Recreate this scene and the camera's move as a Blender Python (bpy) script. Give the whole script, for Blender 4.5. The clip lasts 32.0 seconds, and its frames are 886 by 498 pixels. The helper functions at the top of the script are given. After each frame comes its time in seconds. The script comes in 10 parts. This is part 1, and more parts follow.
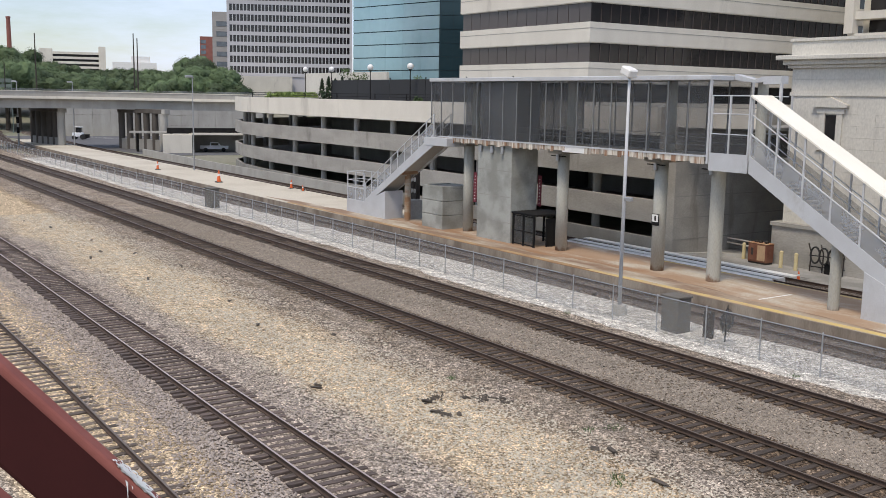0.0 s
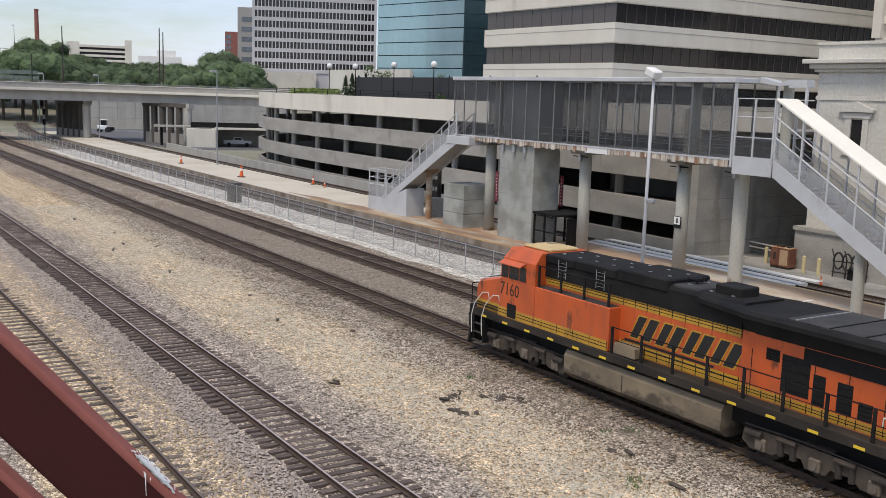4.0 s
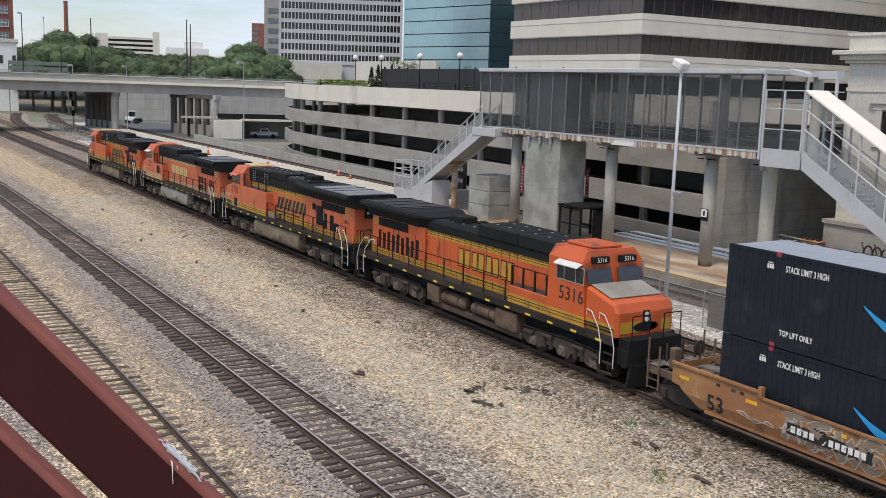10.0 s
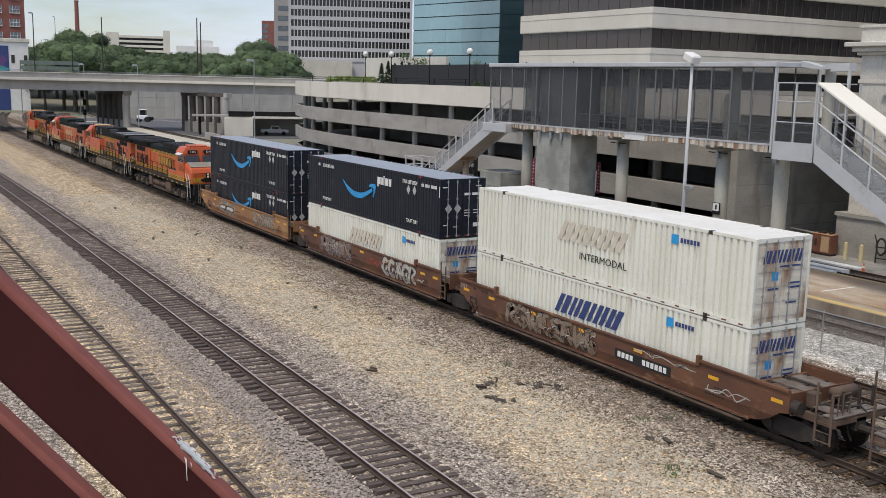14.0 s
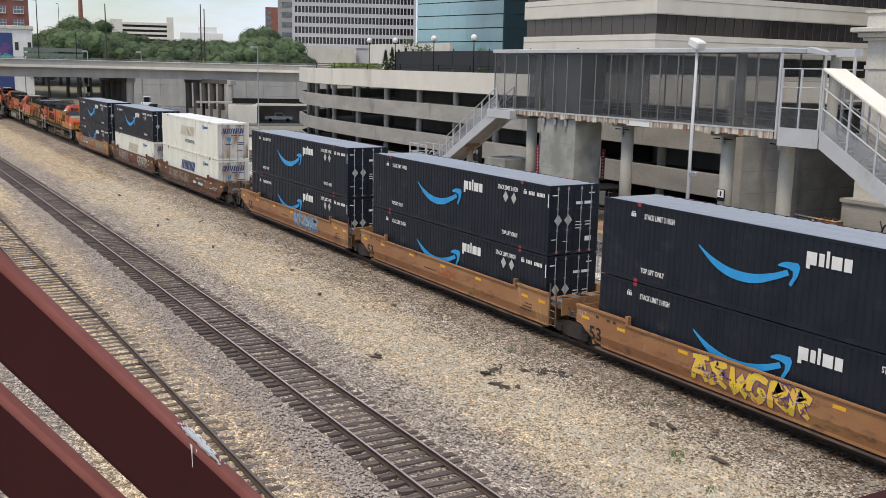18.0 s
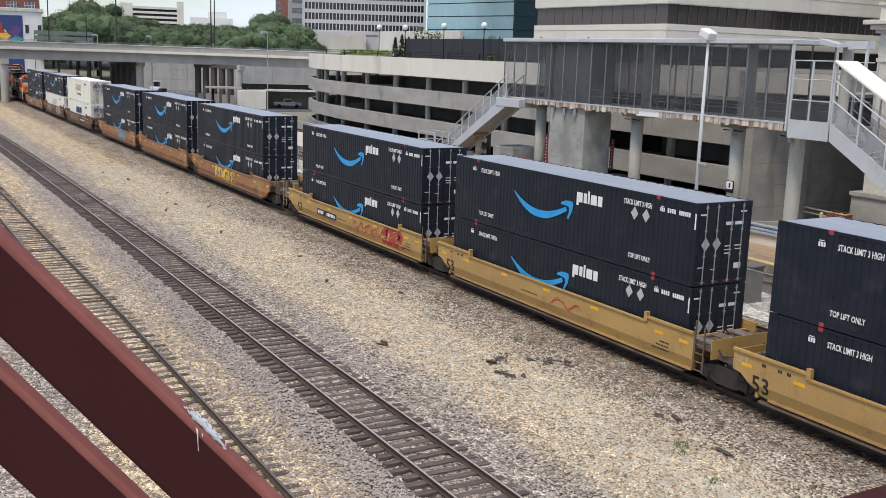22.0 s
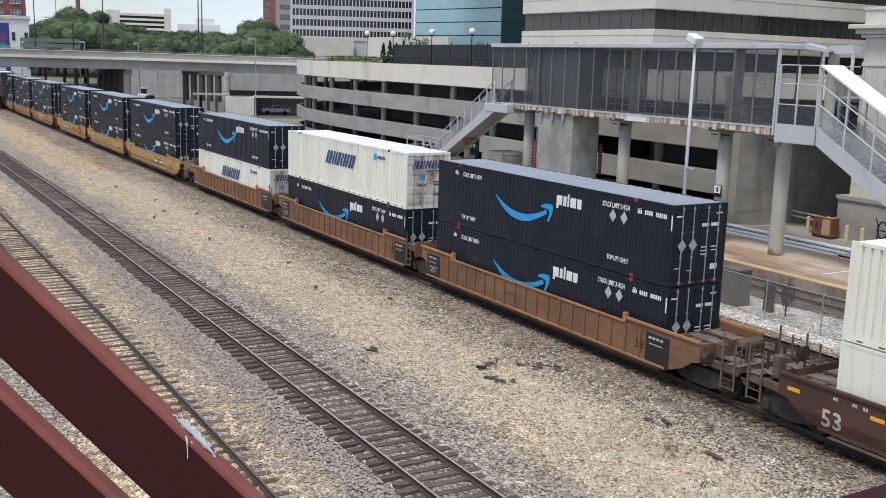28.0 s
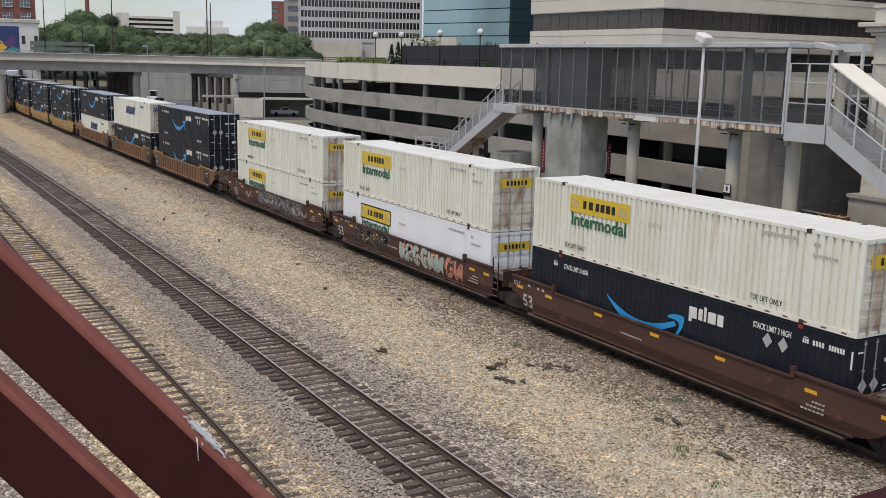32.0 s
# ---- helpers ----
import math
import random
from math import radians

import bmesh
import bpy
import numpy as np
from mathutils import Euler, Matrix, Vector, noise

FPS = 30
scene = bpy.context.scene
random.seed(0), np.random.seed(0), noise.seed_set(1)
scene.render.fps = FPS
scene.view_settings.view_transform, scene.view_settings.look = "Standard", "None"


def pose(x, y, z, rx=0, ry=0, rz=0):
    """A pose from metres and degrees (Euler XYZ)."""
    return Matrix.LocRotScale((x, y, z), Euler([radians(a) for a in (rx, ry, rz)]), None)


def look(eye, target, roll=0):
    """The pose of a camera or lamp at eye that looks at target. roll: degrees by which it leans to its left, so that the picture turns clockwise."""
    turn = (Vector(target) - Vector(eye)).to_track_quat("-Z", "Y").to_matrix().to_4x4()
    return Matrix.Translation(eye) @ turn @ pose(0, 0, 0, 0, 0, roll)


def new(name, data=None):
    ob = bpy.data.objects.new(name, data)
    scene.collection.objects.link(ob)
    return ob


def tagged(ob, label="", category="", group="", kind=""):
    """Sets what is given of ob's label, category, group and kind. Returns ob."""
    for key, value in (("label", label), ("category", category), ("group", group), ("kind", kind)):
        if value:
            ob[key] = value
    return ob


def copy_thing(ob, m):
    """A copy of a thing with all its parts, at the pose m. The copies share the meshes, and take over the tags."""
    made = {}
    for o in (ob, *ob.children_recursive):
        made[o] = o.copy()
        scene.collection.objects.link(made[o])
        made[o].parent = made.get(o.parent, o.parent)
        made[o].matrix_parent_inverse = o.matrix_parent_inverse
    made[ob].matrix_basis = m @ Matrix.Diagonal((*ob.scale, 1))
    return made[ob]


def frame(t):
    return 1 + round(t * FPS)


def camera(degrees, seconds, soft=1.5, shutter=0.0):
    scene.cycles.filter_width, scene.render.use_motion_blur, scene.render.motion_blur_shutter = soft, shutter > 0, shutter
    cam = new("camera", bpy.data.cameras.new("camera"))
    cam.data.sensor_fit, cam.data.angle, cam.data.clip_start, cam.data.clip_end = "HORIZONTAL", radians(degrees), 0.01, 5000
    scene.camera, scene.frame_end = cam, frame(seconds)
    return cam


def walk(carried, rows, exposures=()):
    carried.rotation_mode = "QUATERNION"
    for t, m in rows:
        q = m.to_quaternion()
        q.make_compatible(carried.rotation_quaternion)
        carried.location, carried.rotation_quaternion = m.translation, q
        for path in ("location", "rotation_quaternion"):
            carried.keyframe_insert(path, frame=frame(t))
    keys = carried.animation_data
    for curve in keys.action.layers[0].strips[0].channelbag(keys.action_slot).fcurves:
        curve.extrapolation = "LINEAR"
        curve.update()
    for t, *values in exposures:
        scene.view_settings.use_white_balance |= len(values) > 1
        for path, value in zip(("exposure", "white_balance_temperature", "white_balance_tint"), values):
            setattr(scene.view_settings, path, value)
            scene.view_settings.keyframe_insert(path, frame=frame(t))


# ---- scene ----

# ---- camera: hand-held, turning a little on one spot of a footbridge ----
cam = camera(48.15, 32.0, soft=0.85)
EYE = (0.0, 0.0, 10.88)


def aim(heading, down, lean):
    return pose(*EYE, 90 - down, 0, heading) @ pose(0, 0, 0, 0, 0, lean)


walk(cam, [(t, aim(a, b, c)) for t, a, b, c in (
    (0, 55.888, 8.728, 0.955), (0.5, 55.813, 8.707, 1.211), (1, 55.700, 8.686, 1.586), (1.5, 55.692, 8.686, 1.698),
    (2, 55.771, 8.601, 1.674), (2.5, 56.169, 8.633, 1.683), (3, 56.623, 8.645, 1.640), (3.5, 56.826, 8.758, 1.762),
    (5.5, 57.798, 8.988, 1.904), (6, 57.907, 9.072, 1.955), (6.5, 58.050, 9.198, 1.941), (7, 57.973, 9.216, 1.945),
    (7.5, 57.978, 9.220, 1.934), (8, 58.004, 9.247, 1.954), (8.5, 58.142, 9.301, 1.916), (9, 58.444, 9.352, 1.850),
    (9.5, 58.489, 9.342, 1.923), (10, 58.531, 9.371, 1.843), (10.5, 58.693, 9.351, 1.626), (11, 58.831, 9.392, 1.587),
    (11.5, 58.855, 9.461, 1.617), (12, 58.859, 9.484, 1.599), (12.5, 58.954, 9.493, 1.584), (13, 59.049, 9.493, 1.414),
    (13.5, 59.136, 9.547, 1.394), (14, 59.188, 9.626, 1.315), (14.5, 59.149, 9.811, 1.120), (16.5, 59.524, 10.349, 0.616),
    (17, 59.449, 10.398, 1.087), (17.5, 59.379, 10.375, 1.208), (18, 59.421, 10.389, 1.220), (18.5, 59.732, 10.497, 1.246),
    (19, 60.220, 10.506, 1.244), (19.5, 60.171, 10.564, 1.237), (20, 60.211, 10.587, 1.325), (20.5, 60.267, 10.682, 1.327),
    (21, 60.163, 10.894, 1.404), (21.5, 60.067, 10.999, 1.589), (22, 59.833, 11.087, 1.886), (22.5, 59.778, 11.113, 1.957),
    (23, 59.690, 11.066, 1.740), (23.5, 59.737, 11.022, 1.561), (24, 59.827, 10.914, 1.584), (24.5, 59.951, 10.920, 1.601),
    (25, 59.602, 10.937, 1.515), (25.5, 59.083, 11.169, 1.272), (27.5, 59.271, 10.691, 1.644), (28, 59.205, 10.743, 1.665),
    (28.5, 59.366, 10.710, 1.635), (29, 59.496, 10.698, 1.643), (29.5, 59.639, 10.720, 1.729), (30, 59.608, 10.705, 1.680),
    (30.5, 59.483, 10.675, 1.448), (31, 59.489, 10.659, 1.310), (31.5, 59.568, 10.641, 1.360), (32, 59.743, 10.714, 1.314),
)], exposures=[(0, 0.01, 6630, 12), (3, -0.08, 6630, 12), (7, -0.02, 6610, 12), (10, -0.05, 6610, 11), (14, -0.18, 6660, 11), (17, -0.07, 6760, 11), (21, 0.09, 6560, 11), (25, 0.11, 6410, 11), (28, 0.04, 6360, 11), (30, -0.3, 6710, 11), (31, -0.35, 6810, 11), (32, -0.31, 6810, 11)])

# ---- light: bright thin cloud, a veiled sun high on the near side ----
SUN_UP, SUN_AZ = radians(62), radians(154)
world = bpy.data.worlds.new("sky")
scene.world = world
world.use_nodes = True
wt = world.node_tree
wt.nodes.clear()


def wn(kind, **kw):
    n = wt.nodes.new(kind)
    for k, v in kw.items():
        n.inputs[k].default_value = v
    return n


w_out = wn("ShaderNodeOutputWorld")
w_bg = wn("ShaderNodeBackground", Strength=0.12)
w_sky = wt.nodes.new("ShaderNodeTexSky")
w_sky.sky_type, w_sky.sun_disc = "NISHITA", False
w_sky.sun_elevation, w_sky.sun_rotation = SUN_UP, SUN_AZ
w_sky.air_density, w_sky.dust_density = 1.0, 0.6
w_co = wt.nodes.new("ShaderNodeTexCoord")
w_map = wt.nodes.new("ShaderNodeMapping")
w_map.inputs["Scale"].default_value = (1.0, 1.0, 4.5)
w_no = wn("ShaderNodeTexNoise", Scale=3.4, Detail=8.0, Roughness=0.6)
w_ramp = wt.nodes.new("ShaderNodeValToRGB")
w_ramp.color_ramp.elements[0].color = (0.13, 0.13, 0.13, 1)
w_ramp.color_ramp.elements[0].position, w_ramp.color_ramp.elements[1].position = 0.38, 0.60
w_mix = wt.nodes.new("ShaderNodeMix")
w_mix.data_type = "RGBA"
w_mix.inputs["B"].default_value = (7.5, 8.7, 11.5, 1)
wt.links.new(w_co.outputs["Generated"], w_map.inputs["Vector"])
wt.links.new(w_map.outputs["Vector"], w_no.inputs["Vector"])
wt.links.new(w_no.outputs["Fac"], w_ramp.inputs["Fac"])
# haze and cloud thicken towards the horizon
w_sep = wt.nodes.new("ShaderNodeSeparateXYZ")
w_fall = wt.nodes.new("ShaderNodeMapRange")
for k, v in (("From Min", 0.0), ("From Max", 0.55), ("To Min", 0.5), ("To Max", 0.95)):
    w_fall.inputs[k].default_value = v
w_mul = wt.nodes.new("ShaderNodeMath")
w_mul.operation = "MULTIPLY"
wt.links.new(w_co.outputs["Generated"], w_sep.inputs["Vector"])
wt.links.new(w_sep.outputs["Z"], w_fall.inputs["Value"])
wt.links.new(w_ramp.outputs["Color"], w_mul.inputs[0])
wt.links.new(w_fall.outputs["Result"], w_mul.inputs[1])
wt.links.new(w_mul.outputs["Value"], w_mix.inputs["Factor"])
wt.links.new(w_sky.outputs["Color"], w_mix.inputs["A"])
wt.links.new(w_mix.outputs["Result"], w_bg.inputs["Color"])
wt.links.new(w_bg.outputs["Background"], w_out.inputs["Surface"])

sun = new("sun", bpy.data.lights.new("sun", "SUN"))
sun.data.energy, sun.data.angle, sun.data.color = 2.62, radians(15), (1.0, 0.905, 0.75)
# the sun stands high behind the camera
sun.matrix_world = look((0, 0, 60), Vector((0, 0, 60)) - Vector((math.cos(SUN_UP) * math.sin(SUN_AZ), math.cos(SUN_UP) * math.cos(SUN_AZ), math.sin(SUN_UP))))

# ---- materials ----
def material(name, col, rough=0.7, metal=0.0, col2=None, scale=3.0, amount=0.5, grain=60.0, grain_amount=0.12, bump=0.0,
             bump_scale=None, stretch=(1, 1, 1), island=False, contrast=(0.35, 0.65), spec=0.5, tones=(0.72, 1.28)):
    """A weathered surface: a base colour, patches of a second one, fine grain and relief, in metres of the thing."""
    m = bpy.data.materials.new(name)
    m.use_nodes = True
    t = m.node_tree
    b = t.nodes["Principled BSDF"]
    b.inputs["Roughness"].default_value, b.inputs["Metallic"].default_value = rough, metal
    b.inputs["Specular IOR Level"].default_value = spec
    co = t.nodes.new("ShaderNodeTexCoord")
    mp = t.nodes.new("ShaderNodeMapping")
    mp.inputs["Scale"].default_value = stretch
    t.links.new(co.outputs["Object"], mp.inputs["Vector"])
    n1 = t.nodes.new("ShaderNodeTexNoise")
    n1.inputs["Scale"].default_value, n1.inputs["Detail"].default_value = scale, 6.0
    n2 = t.nodes.new("ShaderNodeTexNoise")
    n2.inputs["Scale"].default_value, n2.inputs["Detail"].default_value = grain, 3.0
    for n in (n1, n2):
        t.links.new(mp.outputs["Vector"], n.inputs["Vector"])
    ramp = t.nodes.new("ShaderNodeMapRange")
    ramp.inputs["From Min"].default_value, ramp.inputs["From Max"].default_value = contrast
    ramp.inputs["To Max"].default_value = amount
    t.links.new(n1.outputs["Fac"], ramp.inputs["Value"])
    mix = t.nodes.new("ShaderNodeMix")
    mix.data_type = "RGBA"
    c2 = col2 or tuple(c * 0.7 for c in col)
    mix.inputs["A"].default_value, mix.inputs["B"].default_value = (*col, 1), (*c2, 1)
    t.links.new(ramp.outputs["Result"], mix.inputs["Factor"])
    hsv = t.nodes.new("ShaderNodeHueSaturation")
    t.links.new(mix.outputs["Result"], hsv.inputs["Color"])
    g = t.nodes.new("ShaderNodeMapRange")
    g.inputs["To Min"].default_value, g.inputs["To Max"].default_value = 1 - grain_amount * 2, 1 + grain_amount * 2
    t.links.new(n2.outputs["Fac"], g.inputs["Value"])
    last = g.outputs["Result"]
    if island:
        src = t.nodes.new("ShaderNodeNewGeometry").outputs["Random Per Island"] if island == "island" else t.nodes.new("ShaderNodeObjectInfo").outputs["Random"]
        r = t.nodes.new("ShaderNodeMapRange")
        r.inputs["To Min"].default_value, r.inputs["To Max"].default_value = tones
        t.links.new(src, r.inputs["Value"])
        mu = t.nodes.new("ShaderNodeMath")
        mu.operation = "MULTIPLY"
        t.links.new(last, mu.inputs[0])
        t.links.new(r.outputs["Result"], mu.inputs[1])
        last = mu.outputs["Value"]
    t.links.new(last, hsv.inputs["Value"])
    t.links.new(hsv.outputs["Color"], b.inputs["Base Color"])
    rr = t.nodes.new("ShaderNodeMapRange")
    rr.inputs["To Min"].default_value, rr.inputs["To Max"].default_value = max(0.02, rough - 0.12), min(1, rough + 0.12)
    t.links.new(n1.outputs["Fac"], rr.inputs["Value"])
    t.links.new(rr.outputs["Result"], b.inputs["Roughness"])
    if bump:
        bp = t.nodes.new("ShaderNodeBump")
        bp.inputs["Strength"].default_value, bp.inputs["Distance"].default_value = bump, 0.02
        src = n2
        if bump_scale:
            src = t.nodes.new("ShaderNodeTexNoise")
            src.inputs["Scale"].default_value = bump_scale
            t.links.new(mp.outputs["Vector"], src.inputs["Vector"])
        t.links.new(src.outputs["Fac"], bp.inputs["Height"])
        t.links.new(bp.outputs["Normal"], b.inputs["Normal"])
    return m


def gravel(name, light, dark, patch, stone=16.0, patch_scale=0.16, patch_amount=0.75, tan=None):
    """Crushed stone: every stone has its tone; broad stains of a second colour run through it."""
    m = bpy.data.materials.new(name)
    m.use_nodes = True
    t = m.node_tree
    b = t.nodes["Principled BSDF"]
    b.inputs["Roughness"].default_value = 0.95
    b.inputs["Specular IOR Level"].default_value = 0.2
    co = t.nodes.new("ShaderNodeTexCoord")
    v = t.nodes.new("ShaderNodeTexVoronoi")
    v.inputs["Scale"].default_value = stone
    v2 = t.nodes.new("ShaderNodeTexVoronoi")
    v2.inputs["Scale"].default_value = stone * 0.37
    n = t.nodes.new("ShaderNodeTexNoise")
    n.inputs["Scale"].default_value, n.inputs["Detail"].default_value, n.inputs["Roughness"].default_value = patch_scale, 8.0, 0.62
    n3 = t.nodes.new("ShaderNodeTexNoise")
    n3.inputs["Scale"].default_value, n3.inputs["Detail"].default_value = 1.3, 5.0
    for x in (v, v2, n, n3):
        t.links.new(co.outputs["Object"], x.inputs["Vector"])
    sep = t.nodes.new("ShaderNodeSeparateColor")
    t.links.new(v.outputs["Color"], sep.inputs["Color"])
    ramp = t.nodes.new("ShaderNodeValToRGB")
    e = ramp.color_ramp.elements
    e[0].position, e[0].color = 0.0, (*dark, 1)
    e[1].position, e[1].color = 1.0, (*light, 1)
    mid = e.new(0.55)
    mid.color = (*[a * 0.42 + c * 0.58 for a, c in zip(light, dark)], 1)
    t.links.new(sep.outputs["Red"], ramp.inputs["Fac"])
    mr = t.nodes.new("ShaderNodeMapRange")
    mr.inputs["From Min"].default_value, mr.inputs["From Max"].default_value, mr.inputs["To Max"].default_value = 0.40, 0.62, patch_amount
    t.links.new(n.outputs["Fac"], mr.inputs["Value"])
    mix = t.nodes.new("ShaderNodeMix")
    mix.data_type = "RGBA"
    mix.inputs["B"].default_value = (*patch, 1)
    t.links.new(mr.outputs["Result"], mix.inputs["Factor"])
    t.links.new(ramp.outputs["Color"], mix.inputs["A"])
    stones = mix.outputs["Result"]
    if tan:
        # dusty tan stone lies in two ragged belts along the tracks, grey ballast everywhere else
        r2 = t.nodes.new("ShaderNodeValToRGB")
        f = r2.color_ramp.elements
        f[0].color, f[1].color = (*tan[1], 1), (*tan[0], 1)
        m2 = f.new(0.5)
        m2.color = (*[a * 0.5 + c * 0.5 for a, c in zip(*tan)], 1)
        t.links.new(sep.outputs["Red"], r2.inputs["Fac"])
        xyz = t.nodes.new("ShaderNodeSeparateXYZ")
        t.links.new(co.outputs["Object"], xyz.inputs["Vector"])
        belts = []
        for mid_y, near_y, far_y, top in ((18.7, 0.9, 4.6, 0.40), (7.8, 2.0, 3.3, 0.5)):
            d = t.nodes.new("ShaderNodeMath")
            d.operation, d.inputs[1].default_value = "SUBTRACT", mid_y
            t.links.new(xyz.outputs["Y"], d.inputs[0])
            ab = t.nodes.new("ShaderNodeMath")
            ab.operation = "ABSOLUTE"
            t.links.new(d.outputs["Value"], ab.inputs[0])
            q = t.nodes.new("ShaderNodeMapRange")
            for k, w in (("From Min", near_y), ("From Max", far_y), ("To Min", top), ("To Max", -0.3)):
                q.inputs[k].default_value = w
            t.links.new(ab.outputs["Value"], q.inputs["Value"])
            belts.append(q)
        mx = t.nodes.new("ShaderNodeMath")
        mx.operation = "MAXIMUM"
        t.links.new(belts[0].outputs["Result"], mx.inputs[0])
        t.links.new(belts[1].outputs["Result"], mx.inputs[1])
        mp = t.nodes.new("ShaderNodeMapping")
        mp.inputs["Scale"].default_value = (0.10, 0.28, 1.0)
        t.links.new(co.outputs["Object"], mp.inputs["Vector"])
        nb = t.nodes.new("ShaderNodeTexNoise")
        nb.inputs["Scale"].default_value, nb.inputs["Detail"].default_value, nb.inputs["Roughness"].default_value = 1.0, 10.0, 0.68
        t.links.new(mp.outputs["Vector"], nb.inputs["Vector"])
        sm = t.nodes.new("ShaderNodeMath")
        sm.operation = "ADD"
        t.links.new(mx.outputs["Value"], sm.inputs[0])
        t.links.new(nb.outputs["Fac"], sm.inputs[1])
        q = t.nodes.new("ShaderNodeMapRange")
        q.interpolation_type = "SMOOTHSTEP"
        for k, w in (("From Min", 0.42), ("From Max", 0.78)):
            q.inputs[k].default_value = w
        t.links.new(sm.outputs["Value"], q.inputs["Value"])
        mt = t.nodes.new("ShaderNodeMix")
        mt.data_type = "RGBA"
        t.links.new(q.outputs["Result"], mt.inputs["Factor"])
        t.links.new(stones, mt.inputs["A"])
        t.links.new(r2.outputs["Color"], mt.inputs["B"])
        stones = mt.outputs["Result"]
    hsv = t.nodes.new("ShaderNodeHueSaturation")
    sep2 = t.nodes.new("ShaderNodeSeparateColor")
    t.links.new(v2.outputs["Color"], sep2.inputs["Color"])
    ad = t.nodes.new("ShaderNodeMath")
    ad.operation = "ADD"
    t.links.new(sep2.outputs["Green"], ad.inputs[0])
    t.links.new(n3.outputs["Fac"], ad.inputs[1])
    v3 = t.nodes.new("ShaderNodeTexVoronoi")
    v3.inputs["Scale"].default_value = stone * 2.4
    t.links.new(co.outputs["Object"], v3.inputs["Vector"])
    sep3 = t.nodes.new("ShaderNodeSeparateColor")
    t.links.new(v3.outputs["Color"], sep3.inputs["Color"])
    grit = t.nodes.new("ShaderNodeMapRange")
    grit.inputs["To Min"].default_value, grit.inputs["To Max"].default_value = 0.55, 1.5
    t.links.new(sep3.outputs["Blue"], grit.inputs["Value"])
    mg = t.nodes.new("ShaderNodeMath")
    mg.operation = "MULTIPLY"
    vr = t.nodes.new("ShaderNodeMapRange")
    vr.inputs["From Max"].default_value, vr.inputs["To Min"].default_value, vr.inputs["To Max"].default_value = 2.0, 0.32, 1.72
    t.links.new(ad.outputs["Value"], vr.inputs["Value"])
    t.links.new(vr.outputs["Result"], mg.inputs[0])
    t.links.new(grit.outputs["Result"], mg.inputs[1])
    t.links.new(mg.outputs["Value"], hsv.inputs["Value"])
    t.links.new(stones, hsv.inputs["Color"])
    t.links.new(hsv.outputs["Color"], b.inputs["Base Color"])
    bp = t.nodes.new("ShaderNodeBump")
    bp.inputs["Strength"].default_value, bp.inputs["Distance"].default_value = 1.0, 0.06
    bp.invert = True
    t.links.new(v.outputs["Distance"], bp.inputs["Height"])
    t.links.new(bp.outputs["Normal"], b.inputs["Normal"])
    return m


def screen_material(name, col, cover):
    """Woven or punched metal sheet: wires of a colour, with open air between them."""
    m = bpy.data.materials.new(name)
    m.use_nodes = True
    t = m.node_tree
    b = t.nodes["Principled BSDF"]
    b.inputs["Base Color"].default_value, b.inputs["Roughness"].default_value, b.inputs["Metallic"].default_value = (*col, 1), 0.5, 0.4
    tr = t.nodes.new("ShaderNodeBsdfTransparent")
    mx = t.nodes.new("ShaderNodeMixShader")
    co = t.nodes.new("ShaderNodeTexCoord")
    n = t.nodes.new("ShaderNodeTexNoise")
    n.inputs["Scale"].default_value = 0.5
    t.links.new(co.outputs["Object"], n.inputs["Vector"])
    r = t.nodes.new("ShaderNodeMapRange")
    r.inputs["To Min"].default_value, r.inputs["To Max"].default_value = cover - 0.06, cover + 0.06
    t.links.new(n.outputs["Fac"], r.inputs["Value"])
    t.links.new(r.outputs["Result"], mx.inputs["Fac"])
    t.links.new(tr.outputs["BSDF"], mx.inputs[1])
    t.links.new(b.outputs["BSDF"], mx.inputs[2])
    t.links.new(mx.outputs["Shader"], t.nodes["Material Output"].inputs["Surface"])
    return m


